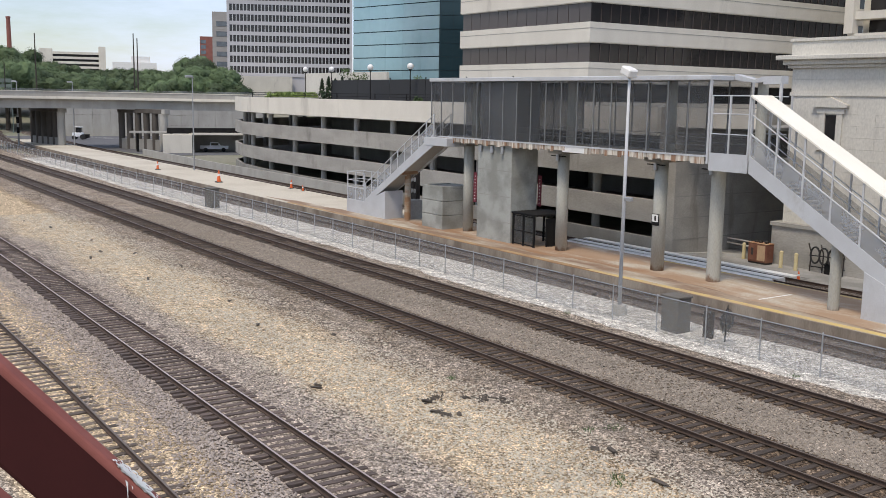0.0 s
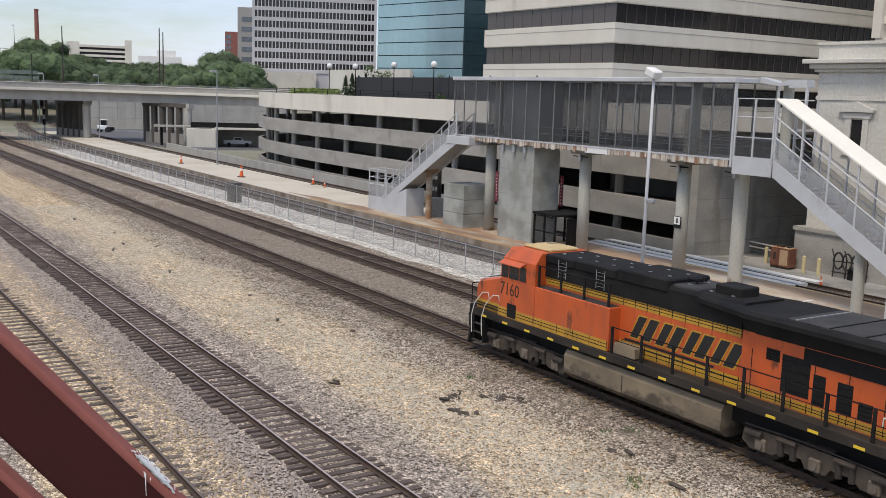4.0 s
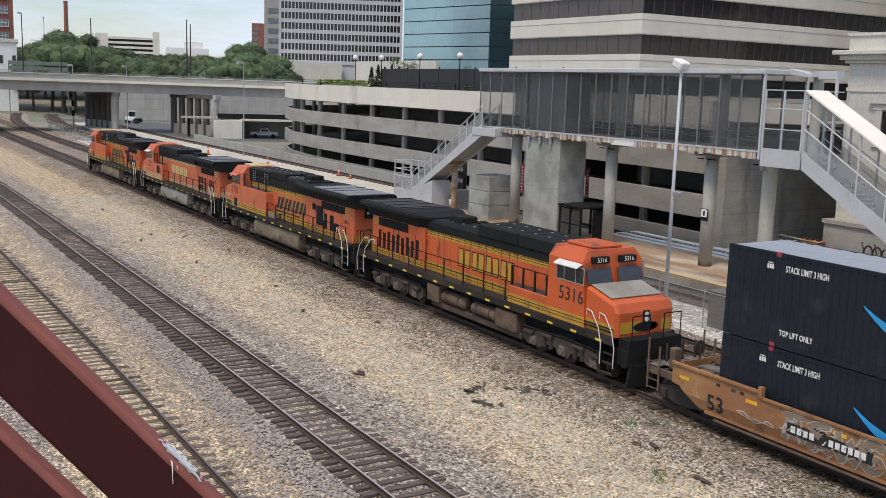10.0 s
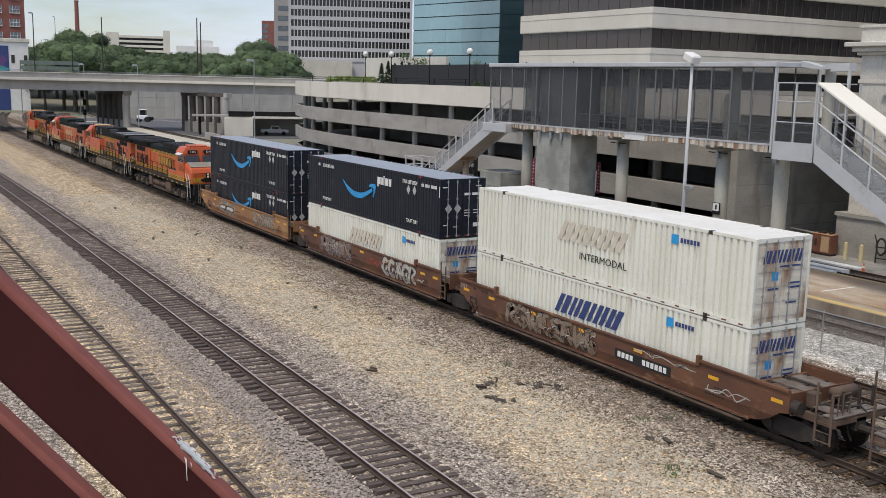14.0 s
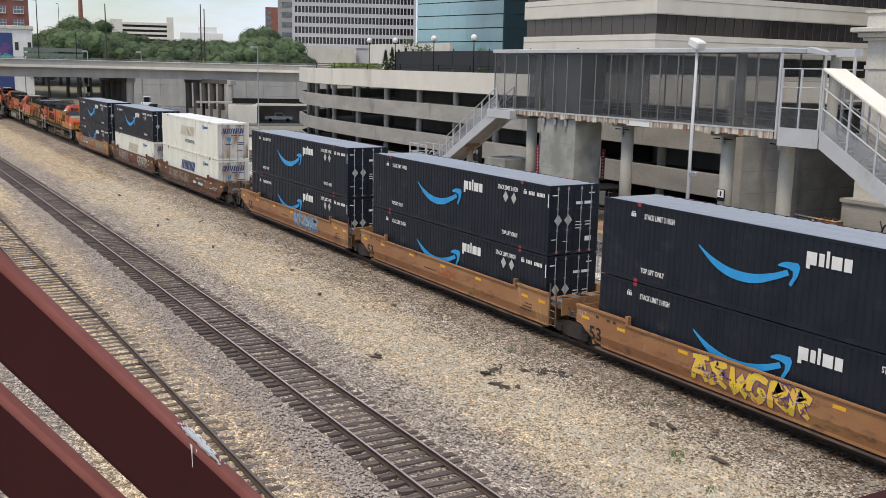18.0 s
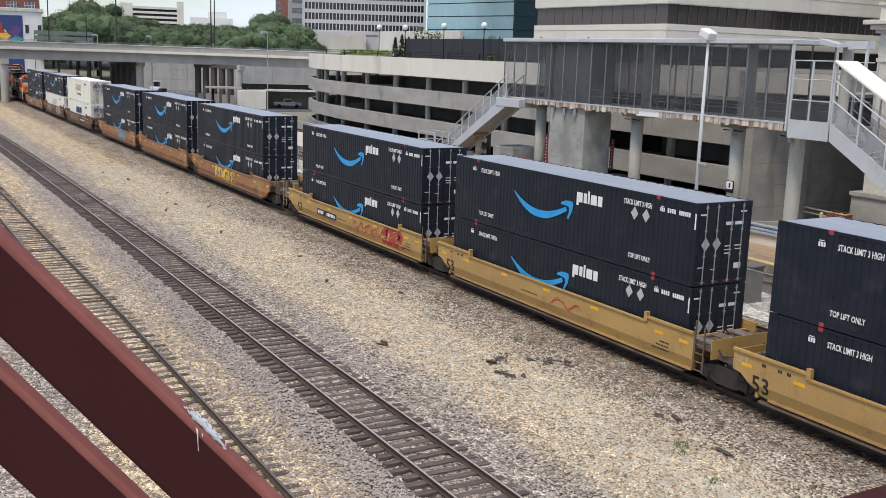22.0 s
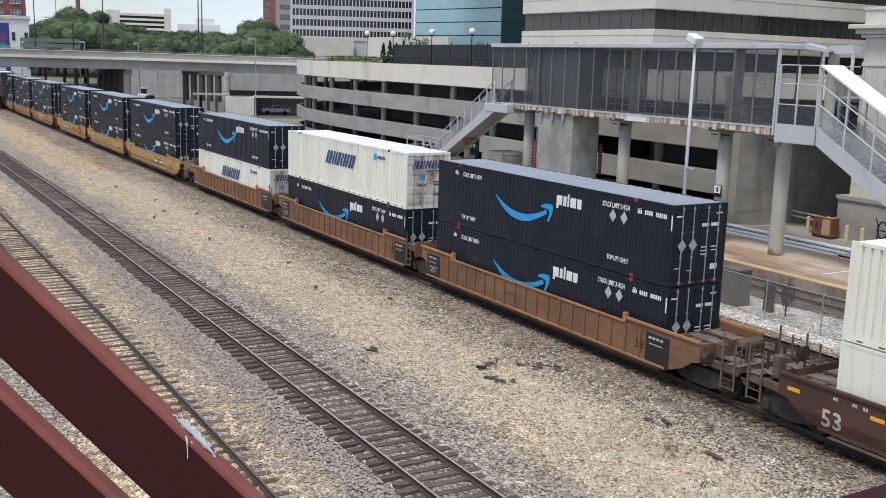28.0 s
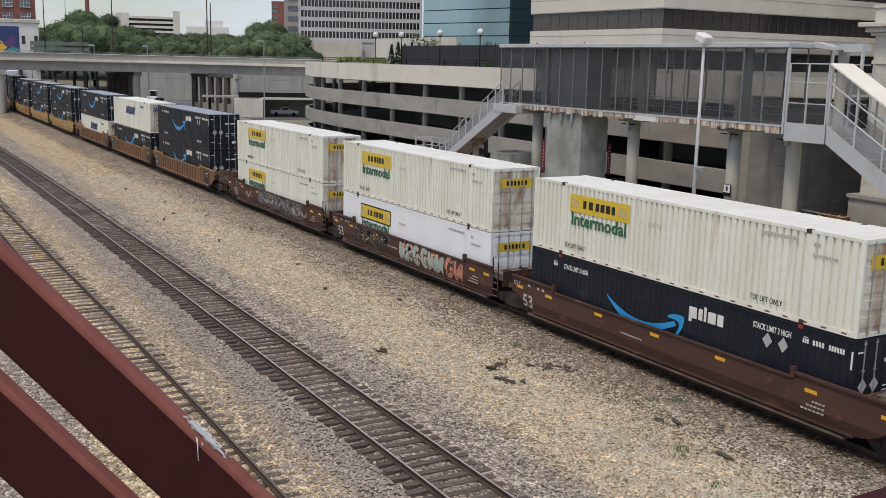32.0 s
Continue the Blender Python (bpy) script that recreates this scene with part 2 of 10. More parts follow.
def stain(m, col, belts, lo=0.45, hi=0.7, amount=0.85, scale=(0.3, 0.8, 1.0), detail=10.0, blend="MIX"):
    """Lay a ragged stain over a material; belts are (axis, middle, near, far, inside, outside) in metres."""
    t = m.node_tree
    b = t.nodes["Principled BSDF"]
    src = b.inputs["Base Color"].links[0].from_socket
    co = t.nodes.new("ShaderNodeTexCoord")
    mp = t.nodes.new("ShaderNodeMapping")
    mp.inputs["Scale"].default_value = scale
    t.links.new(co.outputs["Object"], mp.inputs["Vector"])
    n = t.nodes.new("ShaderNodeTexNoise")
    n.inputs["Scale"].default_value, n.inputs["Detail"].default_value, n.inputs["Roughness"].default_value = 1.0, detail, 0.66
    t.links.new(mp.outputs["Vector"], n.inputs["Vector"])
    last = n.outputs["Fac"]
    xyz = t.nodes.new("ShaderNodeSeparateXYZ")
    t.links.new(co.outputs["Object"], xyz.inputs["Vector"])
    for axis, mid, near, far, inside, outside in belts:
        d = t.nodes.new("ShaderNodeMath")
        d.operation, d.inputs[1].default_value = "SUBTRACT", mid
        t.links.new(xyz.outputs[axis], d.inputs[0])
        ab = t.nodes.new("ShaderNodeMath")
        ab.operation = "ABSOLUTE"
        t.links.new(d.outputs["Value"], ab.inputs[0])
        q = t.nodes.new("ShaderNodeMapRange")
        for k, w in (("From Min", near), ("From Max", far), ("To Min", inside), ("To Max", outside)):
            q.inputs[k].default_value = w
        t.links.new(ab.outputs["Value"], q.inputs["Value"])
        s = t.nodes.new("ShaderNodeMath")
        s.operation = "ADD"
        t.links.new(last, s.inputs[0])
        t.links.new(q.outputs["Result"], s.inputs[1])
        last = s.outputs["Value"]
    r = t.nodes.new("ShaderNodeMapRange")
    r.interpolation_type = "SMOOTHSTEP"
    r.inputs["From Min"].default_value, r.inputs["From Max"].default_value, r.inputs["To Max"].default_value = lo, hi, amount
    t.links.new(last, r.inputs["Value"])
    mx = t.nodes.new("ShaderNodeMix")
    mx.data_type, mx.blend_type = "RGBA", blend
    mx.inputs["B"].default_value = (*col, 1)
    t.links.new(r.outputs["Result"], mx.inputs["Factor"])
    t.links.new(src, mx.inputs["A"])
    t.links.new(mx.outputs["Result"], b.inputs["Base Color"])


M = {}
M["gravel_grey"] = gravel("grey_ballast", (0.30, 0.25, 0.21), (0.03, 0.025, 0.02), (0.11, 0.088, 0.07), patch_amount=0.5)
M["yard_stone"] = gravel("yard_stone", (0.66, 0.56, 0.46), (0.06, 0.047, 0.038), (0.27, 0.22, 0.17), stone=13.5, patch_amount=0.4, tan=((0.74, 0.58, 0.385), (0.16, 0.12, 0.076)))
for mid, strong, wide in ((25.5, 0.95, 1.35), (31.5, 0.9, 1.2), (12.75, 0.3, 0.7)):
    # brake dust and grease between the rails; main's belt also paints the train's shade
    stain(M["yard_stone"], (0.34, 0.275, 0.21), (("Y", mid, wide, wide + 0.9, 0.26, -0.6),), 0.4, 0.75, strong, (0.5, 1.2, 1.0), blend="MULTIPLY")
# dark ballast thrown out beside the running lines; nearest belt also paints train shade
for mid, wide, strong in ((22.2, 1.5, 0.6), (28.5, 2.2, 0.5), (34.2, 0.9, 0.55)):
    stain(M["yard_stone"], (0.50, 0.44, 0.345), (("Y", mid, wide, wide + 1.5, 0.12, -0.5),), 0.4, 0.75, strong, (0.35, 0.6, 1.0), blend="MULTIPLY")
M["gravel_white"] = gravel("white_limestone", (0.80, 0.77, 0.70), (0.27, 0.245, 0.21), (0.58, 0.54, 0.47), stone=15, patch_scale=0.35, patch_amount=0.4)
M["earth"] = material("earth", (0.24, 0.22, 0.17), 0.95, col2=(0.10, 0.13, 0.06), scale=0.05, grain=1.5, grain_amount=0.2)
M["asphalt"] = material("asphalt", (0.085, 0.085, 0.09), 0.9, col2=(0.13, 0.13, 0.13), scale=0.3, grain=20, grain_amount=0.15)
M["tie"] = material("weathered_tie_wood", (0.064, 0.047, 0.04), 0.92, col2=(0.165, 0.127, 0.11), scale=2.5, stretch=(6, 1, 6), amount=0.8, grain=40, bump=0.5, island="object")
# shade under the flyover's deck, put into a darker concrete
M["deck_shade"] = material("under_deck_shade_concrete", (0.10, 0.088, 0.075), 0.92, col2=(0.05, 0.043, 0.037), scale=0.6, grain=14, stretch=(1, 1, 0.3))
M["tie_dark"] = material("oily_dark_tie_wood", (0.042, 0.030, 0.023), 0.92, col2=(0.105, 0.08, 0.06), scale=2.5, stretch=(6, 1, 6), amount=0.8, grain=40, bump=0.5, island="object")
M["tie_spur"] = material("rotten_grey_brown_tie_wood", (0.075, 0.056, 0.046), 0.94, col2=(0.21, 0.17, 0.135), scale=2.2, stretch=(5, 1, 5), amount=0.9, grain=40, bump=0.5, island="object", tones=(0.5, 1.4))
M["tie_rest"] = material("weathered_tie_wood_far", (0.07, 0.054, 0.044), 0.92, col2=(0.14, 0.115, 0.098), scale=2.5, stretch=(6, 1, 6), amount=0.8, grain=40, island="island")
M["rail_rust"] = material("rusted_rail_steel", (0.055, 0.037, 0.028), 0.75, 0.3, col2=(0.12, 0.075, 0.05), scale=2)
M["rail_top"] = material("worn_bright_rail_head", (0.44, 0.375, 0.345), 0.42, 0.35, col2=(0.33, 0.265, 0.235), scale=1.2)
M["rail_brown"] = material("brown_worn_rail_head", (0.20, 0.155, 0.12), 0.45, 0.6, col2=(0.13, 0.09, 0.07), scale=1.2)
M["concrete"] = material("weathered_concrete", (0.40, 0.385, 0.35), 0.88, col2=(0.27, 0.255, 0.225), scale=0.6, grain=25, bump=0.2, stretch=(1, 1, 0.4))
M["concrete_light"] = material("pale_precast_concrete", (0.70, 0.66, 0.575), 0.85, col2=(0.57, 0.53, 0.46), scale=0.35, grain_amount=0.05, grain=12, stretch=(1, 1, 0.5))
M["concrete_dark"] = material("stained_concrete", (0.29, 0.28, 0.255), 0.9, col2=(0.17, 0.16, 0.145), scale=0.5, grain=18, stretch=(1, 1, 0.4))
M["platform_face"] = material("grimy_platform_edge_concrete", (0.34, 0.29, 0.23), 0.92, col2=(0.16, 0.12, 0.09), scale=0.8, grain=14, amount=0.9, stretch=(1, 1, 0.3), bump=0.3)
M["platform"] = material("tan_platform_concrete", (0.51, 0.465, 0.38), 0.9, col2=(0.38, 0.33, 0.255), scale=0.12, grain=9, amount=0.9, contrast=(0.45, 0.7))
M["rust_stain"] = material("rust_stained_concrete", (0.235, 0.15, 0.095), 0.9, col2=(0.45, 0.395, 0.31), scale=0.5, grain=7, amount=1.0, contrast=(0.42, 0.62), stretch=(0.35, 1, 1))
stain(M["platform"], (0.25, 0.13, 0.06), (("Y", 42.6, 0.8, 5.5, 0.16, -0.14), ("X", -60.0, 12.0, 36.0, 0.04, -0.35)), scale=(0.12, 0.5, 1.0), amount=0.9)
stain(M["platform"], (0.30, 0.165, 0.08), (("X", -47.0, 18.0, 30.0, 0.10, -0.35),), 0.42, 0.66, 0.75, (0.16, 0.4, 1.0))
M["garage_concrete"] = material("board_marked_grey_concrete", (0.37, 0.35, 0.315), 0.88, col2=(0.25, 0.24, 0.215), scale=0.5, grain=10, stretch=(0.5, 1, 1.4), amount=0.7)
M["column_concrete"] = material("weathered_column_concrete", (0.43, 0.425, 0.375), 0.88, col2=(0.30, 0.29, 0.25), scale=0.7, grain=22, bump=0.2, stretch=(1, 1, 0.3))
stain(M["column_concrete"], (0.17, 0.085, 0.04), (("Z", 0.0, 0.3, 1.2, 0.14, -0.4),), scale=(1.5, 1.5, 0.8))
M["limewash"] = material("bleached_white_concrete", (0.86, 0.845, 0.80), 0.85, col2=(0.66, 0.64, 0.585), scale=0.5, grain=14, grain_amount=0.12, amount=0.8)
M["shaft_concrete"] = material("pale_blotched_shaft_concrete", (0.36, 0.365, 0.335), 0.88, col2=(0.23, 0.232, 0.205), scale=0.7, grain=12, amount=0.9, contrast=(0.4, 0.62), bump=0.15)
M["yard_concrete"] = material("oil_stained_yard_concrete", (0.33, 0.32, 0.30), 0.85, col2=(0.19, 0.185, 0.17), scale=0.35, grain=9, amount=0.9, contrast=(0.42, 0.62))
stain(M["yard_concrete"], (0.07, 0.065, 0.06), (), 0.60, 0.70, 0.8, (0.25, 0.5, 1.0))
M["sign_maroon"] = material("dark_maroon_sign", (0.15, 0.018, 0.03), 0.5)
M["limestone"] = material("limestone", (0.63, 0.60, 0.53), 0.88, col2=(0.46, 0.44, 0.39), scale=0.25, grain=8, stretch=(1, 1, 0.6))
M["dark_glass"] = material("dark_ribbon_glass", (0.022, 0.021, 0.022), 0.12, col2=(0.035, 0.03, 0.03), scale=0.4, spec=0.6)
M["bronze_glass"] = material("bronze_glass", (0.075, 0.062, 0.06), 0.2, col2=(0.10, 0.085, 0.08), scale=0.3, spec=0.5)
# flat black that stands in for unlit interiors
M["black"] = material("unlit_interior_black", (0.018, 0.018, 0.018), 0.95)
M["grey_paint"] = material("pale_grey_painted_steel", (0.52, 0.53, 0.54), 0.5, col2=(0.42, 0.42, 0.42), scale=0.8, grain=15, grain_amount=0.06)
M["galv"] = material("galvanised_steel", (0.42, 0.43, 0.44), 0.45, 0.6, col2=(0.30, 0.31, 0.32), scale=6)
M["canopy_cream"] = material("cream_white_roof_sheet", (0.86, 0.82, 0.71), 0.5, col2=(0.78, 0.73, 0.62), scale=0.4)
M["white_paint"] = material("white_paint", (0.78, 0.77, 0.74), 0.55, col2=(0.66, 0.64, 0.6), scale=0.7)
# red oxide kept very dark: the web's shade is in the colour
M["red_steel"] = material("red_oxide_steel_shaded", (0.047, 0.0105, 0.0098), 0.6, col2=(0.036, 0.0085, 0.008), scale=7, grain=60, grain_amount=0.04, spec=0.15)
# paler red: light falling on the top edges, put into the colour
M["red_top_lit"] = material("red_paint_lit_from_above", (0.25, 0.078, 0.06), 0.8, col2=(0.17, 0.047, 0.038), scale=9, grain=40, grain_amount=0.1)
M["yellow_line"] = material("worn_yellow_line", (0.60, 0.45, 0.15), 0.85, col2=(0.42, 0.31, 0.19), scale=0.9, amount=1.0, grain=12, stretch=(0.5, 1, 1))
M["bollard_cream"] = material("faded_cream_yellow_paint", (0.62, 0.53, 0.30), 0.7, col2=(0.5, 0.38, 0.2), scale=3)
M["chain"] = screen_material("chain_link", (0.45, 0.46, 0.46), 0.13)
M["mesh_dense"] = screen_material("dense_grey_mesh_screen", (0.10, 0.103, 0.106), 0.6)
M["lift_panel"] = material("dull_grey_lift_cladding", (0.15, 0.155, 0.158), 0.55, col2=(0.11, 0.112, 0.115), scale=0.8)
M["yellow_worn"] = material("nearly_worn_off_yellow_line", (0.40, 0.27, 0.13), 0.9, col2=(0.27, 0.165, 0.085), scale=0.9, amount=1.0, grain=12, stretch=(0.5, 1, 1))
M["cast_red"] = material("red_painted_corner_casting", (0.34, 0.035, 0.05), 0.6, scale=4)
M["mesh_grey"] = screen_material("grey_mesh_screen", (0.105, 0.108, 0.112), 0.25)
M["mullion_grey"] = material("weathered_grey_steel", (0.20, 0.205, 0.21), 0.55, col2=(0.13, 0.13, 0.13), scale=2)
M["pale_rust"] = material("rust_streaked_cream_paint", (0.58, 0.54, 0.46), 0.7, col2=(0.25, 0.14, 0.08), scale=2.2, amount=1.0, contrast=(0.42, 0.6), stretch=(2.2, 1, 0.15), island="object")
M["mesh_light"] = screen_material("pale_mesh_screen", (0.48, 0.49, 0.50), 0.4)
M["rust"] = material("rusty_steel", (0.30, 0.125, 0.055), 0.85, col2=(0.50, 0.36, 0.22), scale=1.6, amount=0.9, stretch=(1, 1, 0.3))
M["rust_red"] = material("dark_rust_red_steel", (0.15, 0.052, 0.03), 0.85, col2=(0.21, 0.095, 0.055), scale=1.6, amount=0.9)
M["cabinet_grey"] = material("grey_brown_cabinet", (0.13, 0.118, 0.10), 0.85, col2=(0.09, 0.08, 0.068), scale=1.5)
M["tar"] = material("black_rubber", (0.02, 0.02, 0.02), 0.7)
M["tread"] = material("worn_stair_tread", (0.45, 0.42, 0.36), 0.85, scale=2)
M["leaf"] = material("broadleaf_foliage", (0.062, 0.105, 0.036), 0.8, col2=(0.105, 0.15, 0.052), scale=0.25, amount=0.9, island="island", tones=(0.9, 1.1))
M["leaf_wood"] = material("woodland_foliage", (0.055, 0.088, 0.040), 0.85, col2=(0.098, 0.14, 0.062), scale=0.5, amount=1.0, island="object", tones=(0.62, 1.4), grain=7, grain_amount=0.25, bump=0.6, bump_scale=4.0)
M["leaf_dark"] = material("dark_conifer_foliage", (0.022, 0.045, 0.018), 0.85, col2=(0.04, 0.07, 0.025), scale=0.5, island="island")
M["leaf_light"] = material("bright_shrub_foliage", (0.17, 0.25, 0.05), 0.8, col2=(0.30, 0.33, 0.14), scale=1.0, island="island")
M["bark"] = material("bark", (0.09, 0.07, 0.05), 0.95, scale=4, bump=0.4)
M["globe"] = material("white_globe_lamp", (0.8, 0.8, 0.78), 0.35)
M["screen_dark"] = material("black_privacy_screen", (0.02, 0.021, 0.023), 0.7, col2=(0.035, 0.035, 0.037), scale=0.8)
M["brick"] = material("dark_red_brick", (0.26, 0.10, 0.08), 0.9, col2=(0.18, 0.07, 0.055), scale=0.5, grain=6)
M["window_blue"] = material("pale_window_glass", (0.16, 0.19, 0.22), 0.2, col2=(0.06, 0.07, 0.085), scale=0.5)
M["steel_green"] = material("green_grey_steel", (0.15, 0.19, 0.165), 0.7, scale=0.5)
M["orange_cone"] = material("orange_cone_plastic", (0.75, 0.14, 0.03), 0.5)
M["tower_white"] = material("white_tower_cladding", (0.50, 0.49, 0.51), 0.7, scale=0.05, col2=(0.44, 0.435, 0.455))
M["slab_grey"] = material("grey_stone_cladding", (0.37, 0.36, 0.35), 0.8, scale=0.1)
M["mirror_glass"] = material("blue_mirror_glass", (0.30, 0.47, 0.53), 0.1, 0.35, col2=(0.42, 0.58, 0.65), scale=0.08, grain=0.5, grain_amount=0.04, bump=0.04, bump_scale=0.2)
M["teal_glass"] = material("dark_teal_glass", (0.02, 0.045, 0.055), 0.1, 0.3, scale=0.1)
M["mural_teal"] = material("teal_mural_paint", (0.06, 0.32, 0.34), 0.8, scale=0.3)
M["old_wood"] = material("rotten_dark_timber", (0.06, 0.05, 0.042), 0.95, col2=(0.16, 0.13, 0.10), scale=8, bump=0.4)
M["stone_pale"] = material("pale_stones", (0.50, 0.45, 0.36), 0.9, island="island", scale=3)
M["stone_lilac"] = material("pale_lilac_grey_stones", (0.37, 0.315, 0.275), 0.9, island="island", scale=3)
M["stone_mid"] = material("grey_stones", (0.27, 0.23, 0.185), 0.9, island="island", scale=3)
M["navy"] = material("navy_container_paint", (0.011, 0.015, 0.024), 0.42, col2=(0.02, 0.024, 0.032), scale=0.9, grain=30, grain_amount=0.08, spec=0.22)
# roof paler than its navy sides: dust, and top light put into the colour
M["navy_roof"] = material("dusty_navy_roof_with_toplight", (0.30, 0.33, 0.37), 0.5, col2=(0.22, 0.245, 0.28), scale=0.7, stretch=(0.3, 2, 1))
M["cream"] = material("cream_white_container_paint", (0.80, 0.805, 0.72), 0.5, col2=(0.68, 0.665, 0.565), scale=0.6, stretch=(1.5, 1, 0.25), amount=0.6)
M["bright_white"] = material("clean_white_container_paint", (0.84, 0.86, 0.89), 0.4, col2=(0.76, 0.77, 0.79), scale=0.6, stretch=(1.5, 1, 0.25), amount=0.5)
M["white_roof"] = material("sunlit_white_container_roof", (0.80, 0.79, 0.74), 0.5, col2=(0.62, 0.58, 0.5), scale=0.5, amount=0.5)
M["rusty_white"] = material("rust_streaked_white_doors", (0.70, 0.66, 0.56), 0.6, col2=(0.25, 0.12, 0.05), scale=1.5, stretch=(1, 1, 0.3), amount=0.95, contrast=(0.43, 0.64))
M["sky_blue"] = material("bright_blue_decal", (0.02, 0.33, 0.72), 0.4, scale=2)
M["decal_white"] = material("white_decal", (0.76, 0.76, 0.74), 0.5, scale=2, col2=(0.62, 0.62, 0.6))
M["decal_grey"] = material("pale_grey_decal", (0.46, 0.46, 0.45), 0.5, scale=3)
M["decal_navy"] = material("dark_blue_decal", (0.035, 0.06, 0.19), 0.5, scale=2)
M["decal_faint"] = material("faded_letter_ghost", (0.66, 0.60, 0.48), 0.55, scale=2)
M["decal_yellow"] = material("yellow_decal", (0.72, 0.50, 0.03), 0.5, scale=2, col2=(0.6, 0.42, 0.05))
M["decal_green"] = material("dark_green_decal", (0.02, 0.13, 0.065), 0.5, scale=2)
M["decal_black"] = material("black_decal", (0.015, 0.015, 0.015), 0.55, scale=2)
M["tan_car"] = material("faded_orange_tan_car_paint", (0.36, 0.185, 0.075), 0.65, col2=(0.24, 0.10, 0.045), scale=0.7, stretch=(0.5, 1, 1), amount=0.8, grain=20)
M["brown_car"] = material("rust_brown_car_paint", (0.165, 0.072, 0.037), 0.72, col2=(0.09, 0.04, 0.025), scale=0.8, stretch=(0.5, 1, 1), amount=0.9, grain=20)
M["ochre_car"] = material("rusty_ochre_brown_car_paint", (0.22, 0.113, 0.052), 0.72, col2=(0.125, 0.065, 0.036), scale=0.8, stretch=(0.5, 1, 1), amount=0.8, grain=20)
M["graf_ink"] = material("blue_black_spray_paint", (0.045, 0.045, 0.06), 0.6, col2=(0.12, 0.12, 0.13), scale=3)
M["graf_mauve"] = material("faded_mauve_spray_paint", (0.20, 0.155, 0.15), 0.7, col2=(0.13, 0.08, 0.06), scale=3)
M["yellow_car"] = material("yellow_ochre_car_paint", (0.44, 0.275, 0.085), 0.62, col2=(0.32, 0.195, 0.075), scale=0.6, stretch=(0.5, 1, 1), amount=0.7, grain=20)
M["dark_car"] = material("dark_red_brown_car_paint", (0.055, 0.022, 0.016), 0.75, col2=(0.085, 0.038, 0.026), scale=0.8, stretch=(0.5, 1, 1), amount=0.8, grain=20)
M["truck_steel"] = material("grimy_cast_steel", (0.026, 0.021, 0.018), 0.85, 0.0, col2=(0.062, 0.048, 0.038), scale=4, grain=40)
M["wheel_steel"] = material("dark_wheel_steel", (0.05, 0.04, 0.035), 0.6, 0.5, scale=5)
M["dusty_ochre"] = material("dust_caked_ochre_frame", (0.34, 0.235, 0.125), 0.85, col2=(0.17, 0.115, 0.07), scale=2.5, amount=0.9, grain=25)
M["deck_pale"] = material("bleached_grey_tread", (0.46, 0.44, 0.41), 0.8, col2=(0.30, 0.27, 0.235), scale=2.0, amount=0.8, grain=30)
M["chord_orange"] = material("worn_orange_chord_paint", (0.40, 0.20, 0.075), 0.66, col2=(0.24, 0.115, 0.05), scale=1.2, stretch=(0.4, 1, 1), amount=0.8, grain=25)
M["well_floor"] = material("grimy_car_deck", (0.085, 0.055, 0.04), 0.85, col2=(0.17, 0.115, 0.08), scale=1.5, amount=0.8)
M["deck_plate"] = material("dusty_grey_deck_plate", (0.19, 0.165, 0.145), 0.85, col2=(0.10, 0.075, 0.06), scale=2.0, amount=0.9, grain=30)
M["tape_orange"] = material("orange_yellow_reflective_tape", (0.78, 0.40, 0.02), 0.4, col2=(0.6, 0.33, 0.05), scale=6)
M["tar_white"] = material("scuffed_white_stencil", (0.52, 0.50, 0.46), 0.6, col2=(0.28, 0.25, 0.22), scale=5)
M["graf_tan"] = material("weathered_tan_spray_paint", (0.27, 0.21, 0.15), 0.7, col2=(0.12, 0.07, 0.05), scale=3)
M["graf_white"] = material("pale_spray_paint", (0.50, 0.48, 0.43), 0.65, col2=(0.24, 0.20, 0.17), scale=3)
M["graf_blue"] = material("blue_spray_paint", (0.05, 0.14, 0.34), 0.6, col2=(0.35, 0.45, 0.5), scale=3)
M["graf_yellow"] = material("yellow_spray_paint", (0.75, 0.55, 0.04), 0.6, col2=(0.75, 0.36, 0.1), scale=3)
M["graf_purple"] = material("purple_spray_paint", (0.13, 0.06, 0.2), 0.6, scale=3)
M["graf_red"] = material("red_spray_paint", (0.42, 0.05, 0.03), 0.6, scale=3)
M["graf_teal"] = material("pale_teal_spray_paint", (0.38, 0.5, 0.45), 0.6, scale=3)
M["graf_pink"] = material("salmon_spray_paint", (0.6, 0.25, 0.17), 0.6, scale=3)
M["orange"] = material("orange_loco_paint", (0.54, 0.098, 0.022), 0.45, col2=(0.27, 0.062, 0.028), scale=1.1, stretch=(1, 1, 0.25), amount=0.6, contrast=(0.46, 0.74), grain=25, grain_amount=0.06)
M["orange_faded"] = material("sun_faded_orange_loco_paint", (0.55, 0.125, 0.048), 0.5, col2=(0.33, 0.09, 0.048), scale=1.1, stretch=(1, 1, 0.25), amount=0.6, contrast=(0.44, 0.74), grain=25, grain_amount=0.08)
M["sill_dust"] = material("dust_coated_black_sill", (0.022, 0.019, 0.017), 0.8, col2=(0.055, 0.045, 0.036), scale=1.0, stretch=(0.5, 1, 1), amount=0.8, grain=30, spec=0.2)
M["loco_black"] = material("sooty_black_loco_paint", (0.009, 0.009, 0.010), 0.75, col2=(0.022, 0.021, 0.019), scale=1.2, amount=0.7, grain=30, spec=0.16)
M["loco_green"] = material("very_dark_green_loco_paint", (0.009, 0.011, 0.011), 0.75, col2=(0.02, 0.021, 0.02), scale=1.2, amount=0.6, grain=30, spec=0.15)
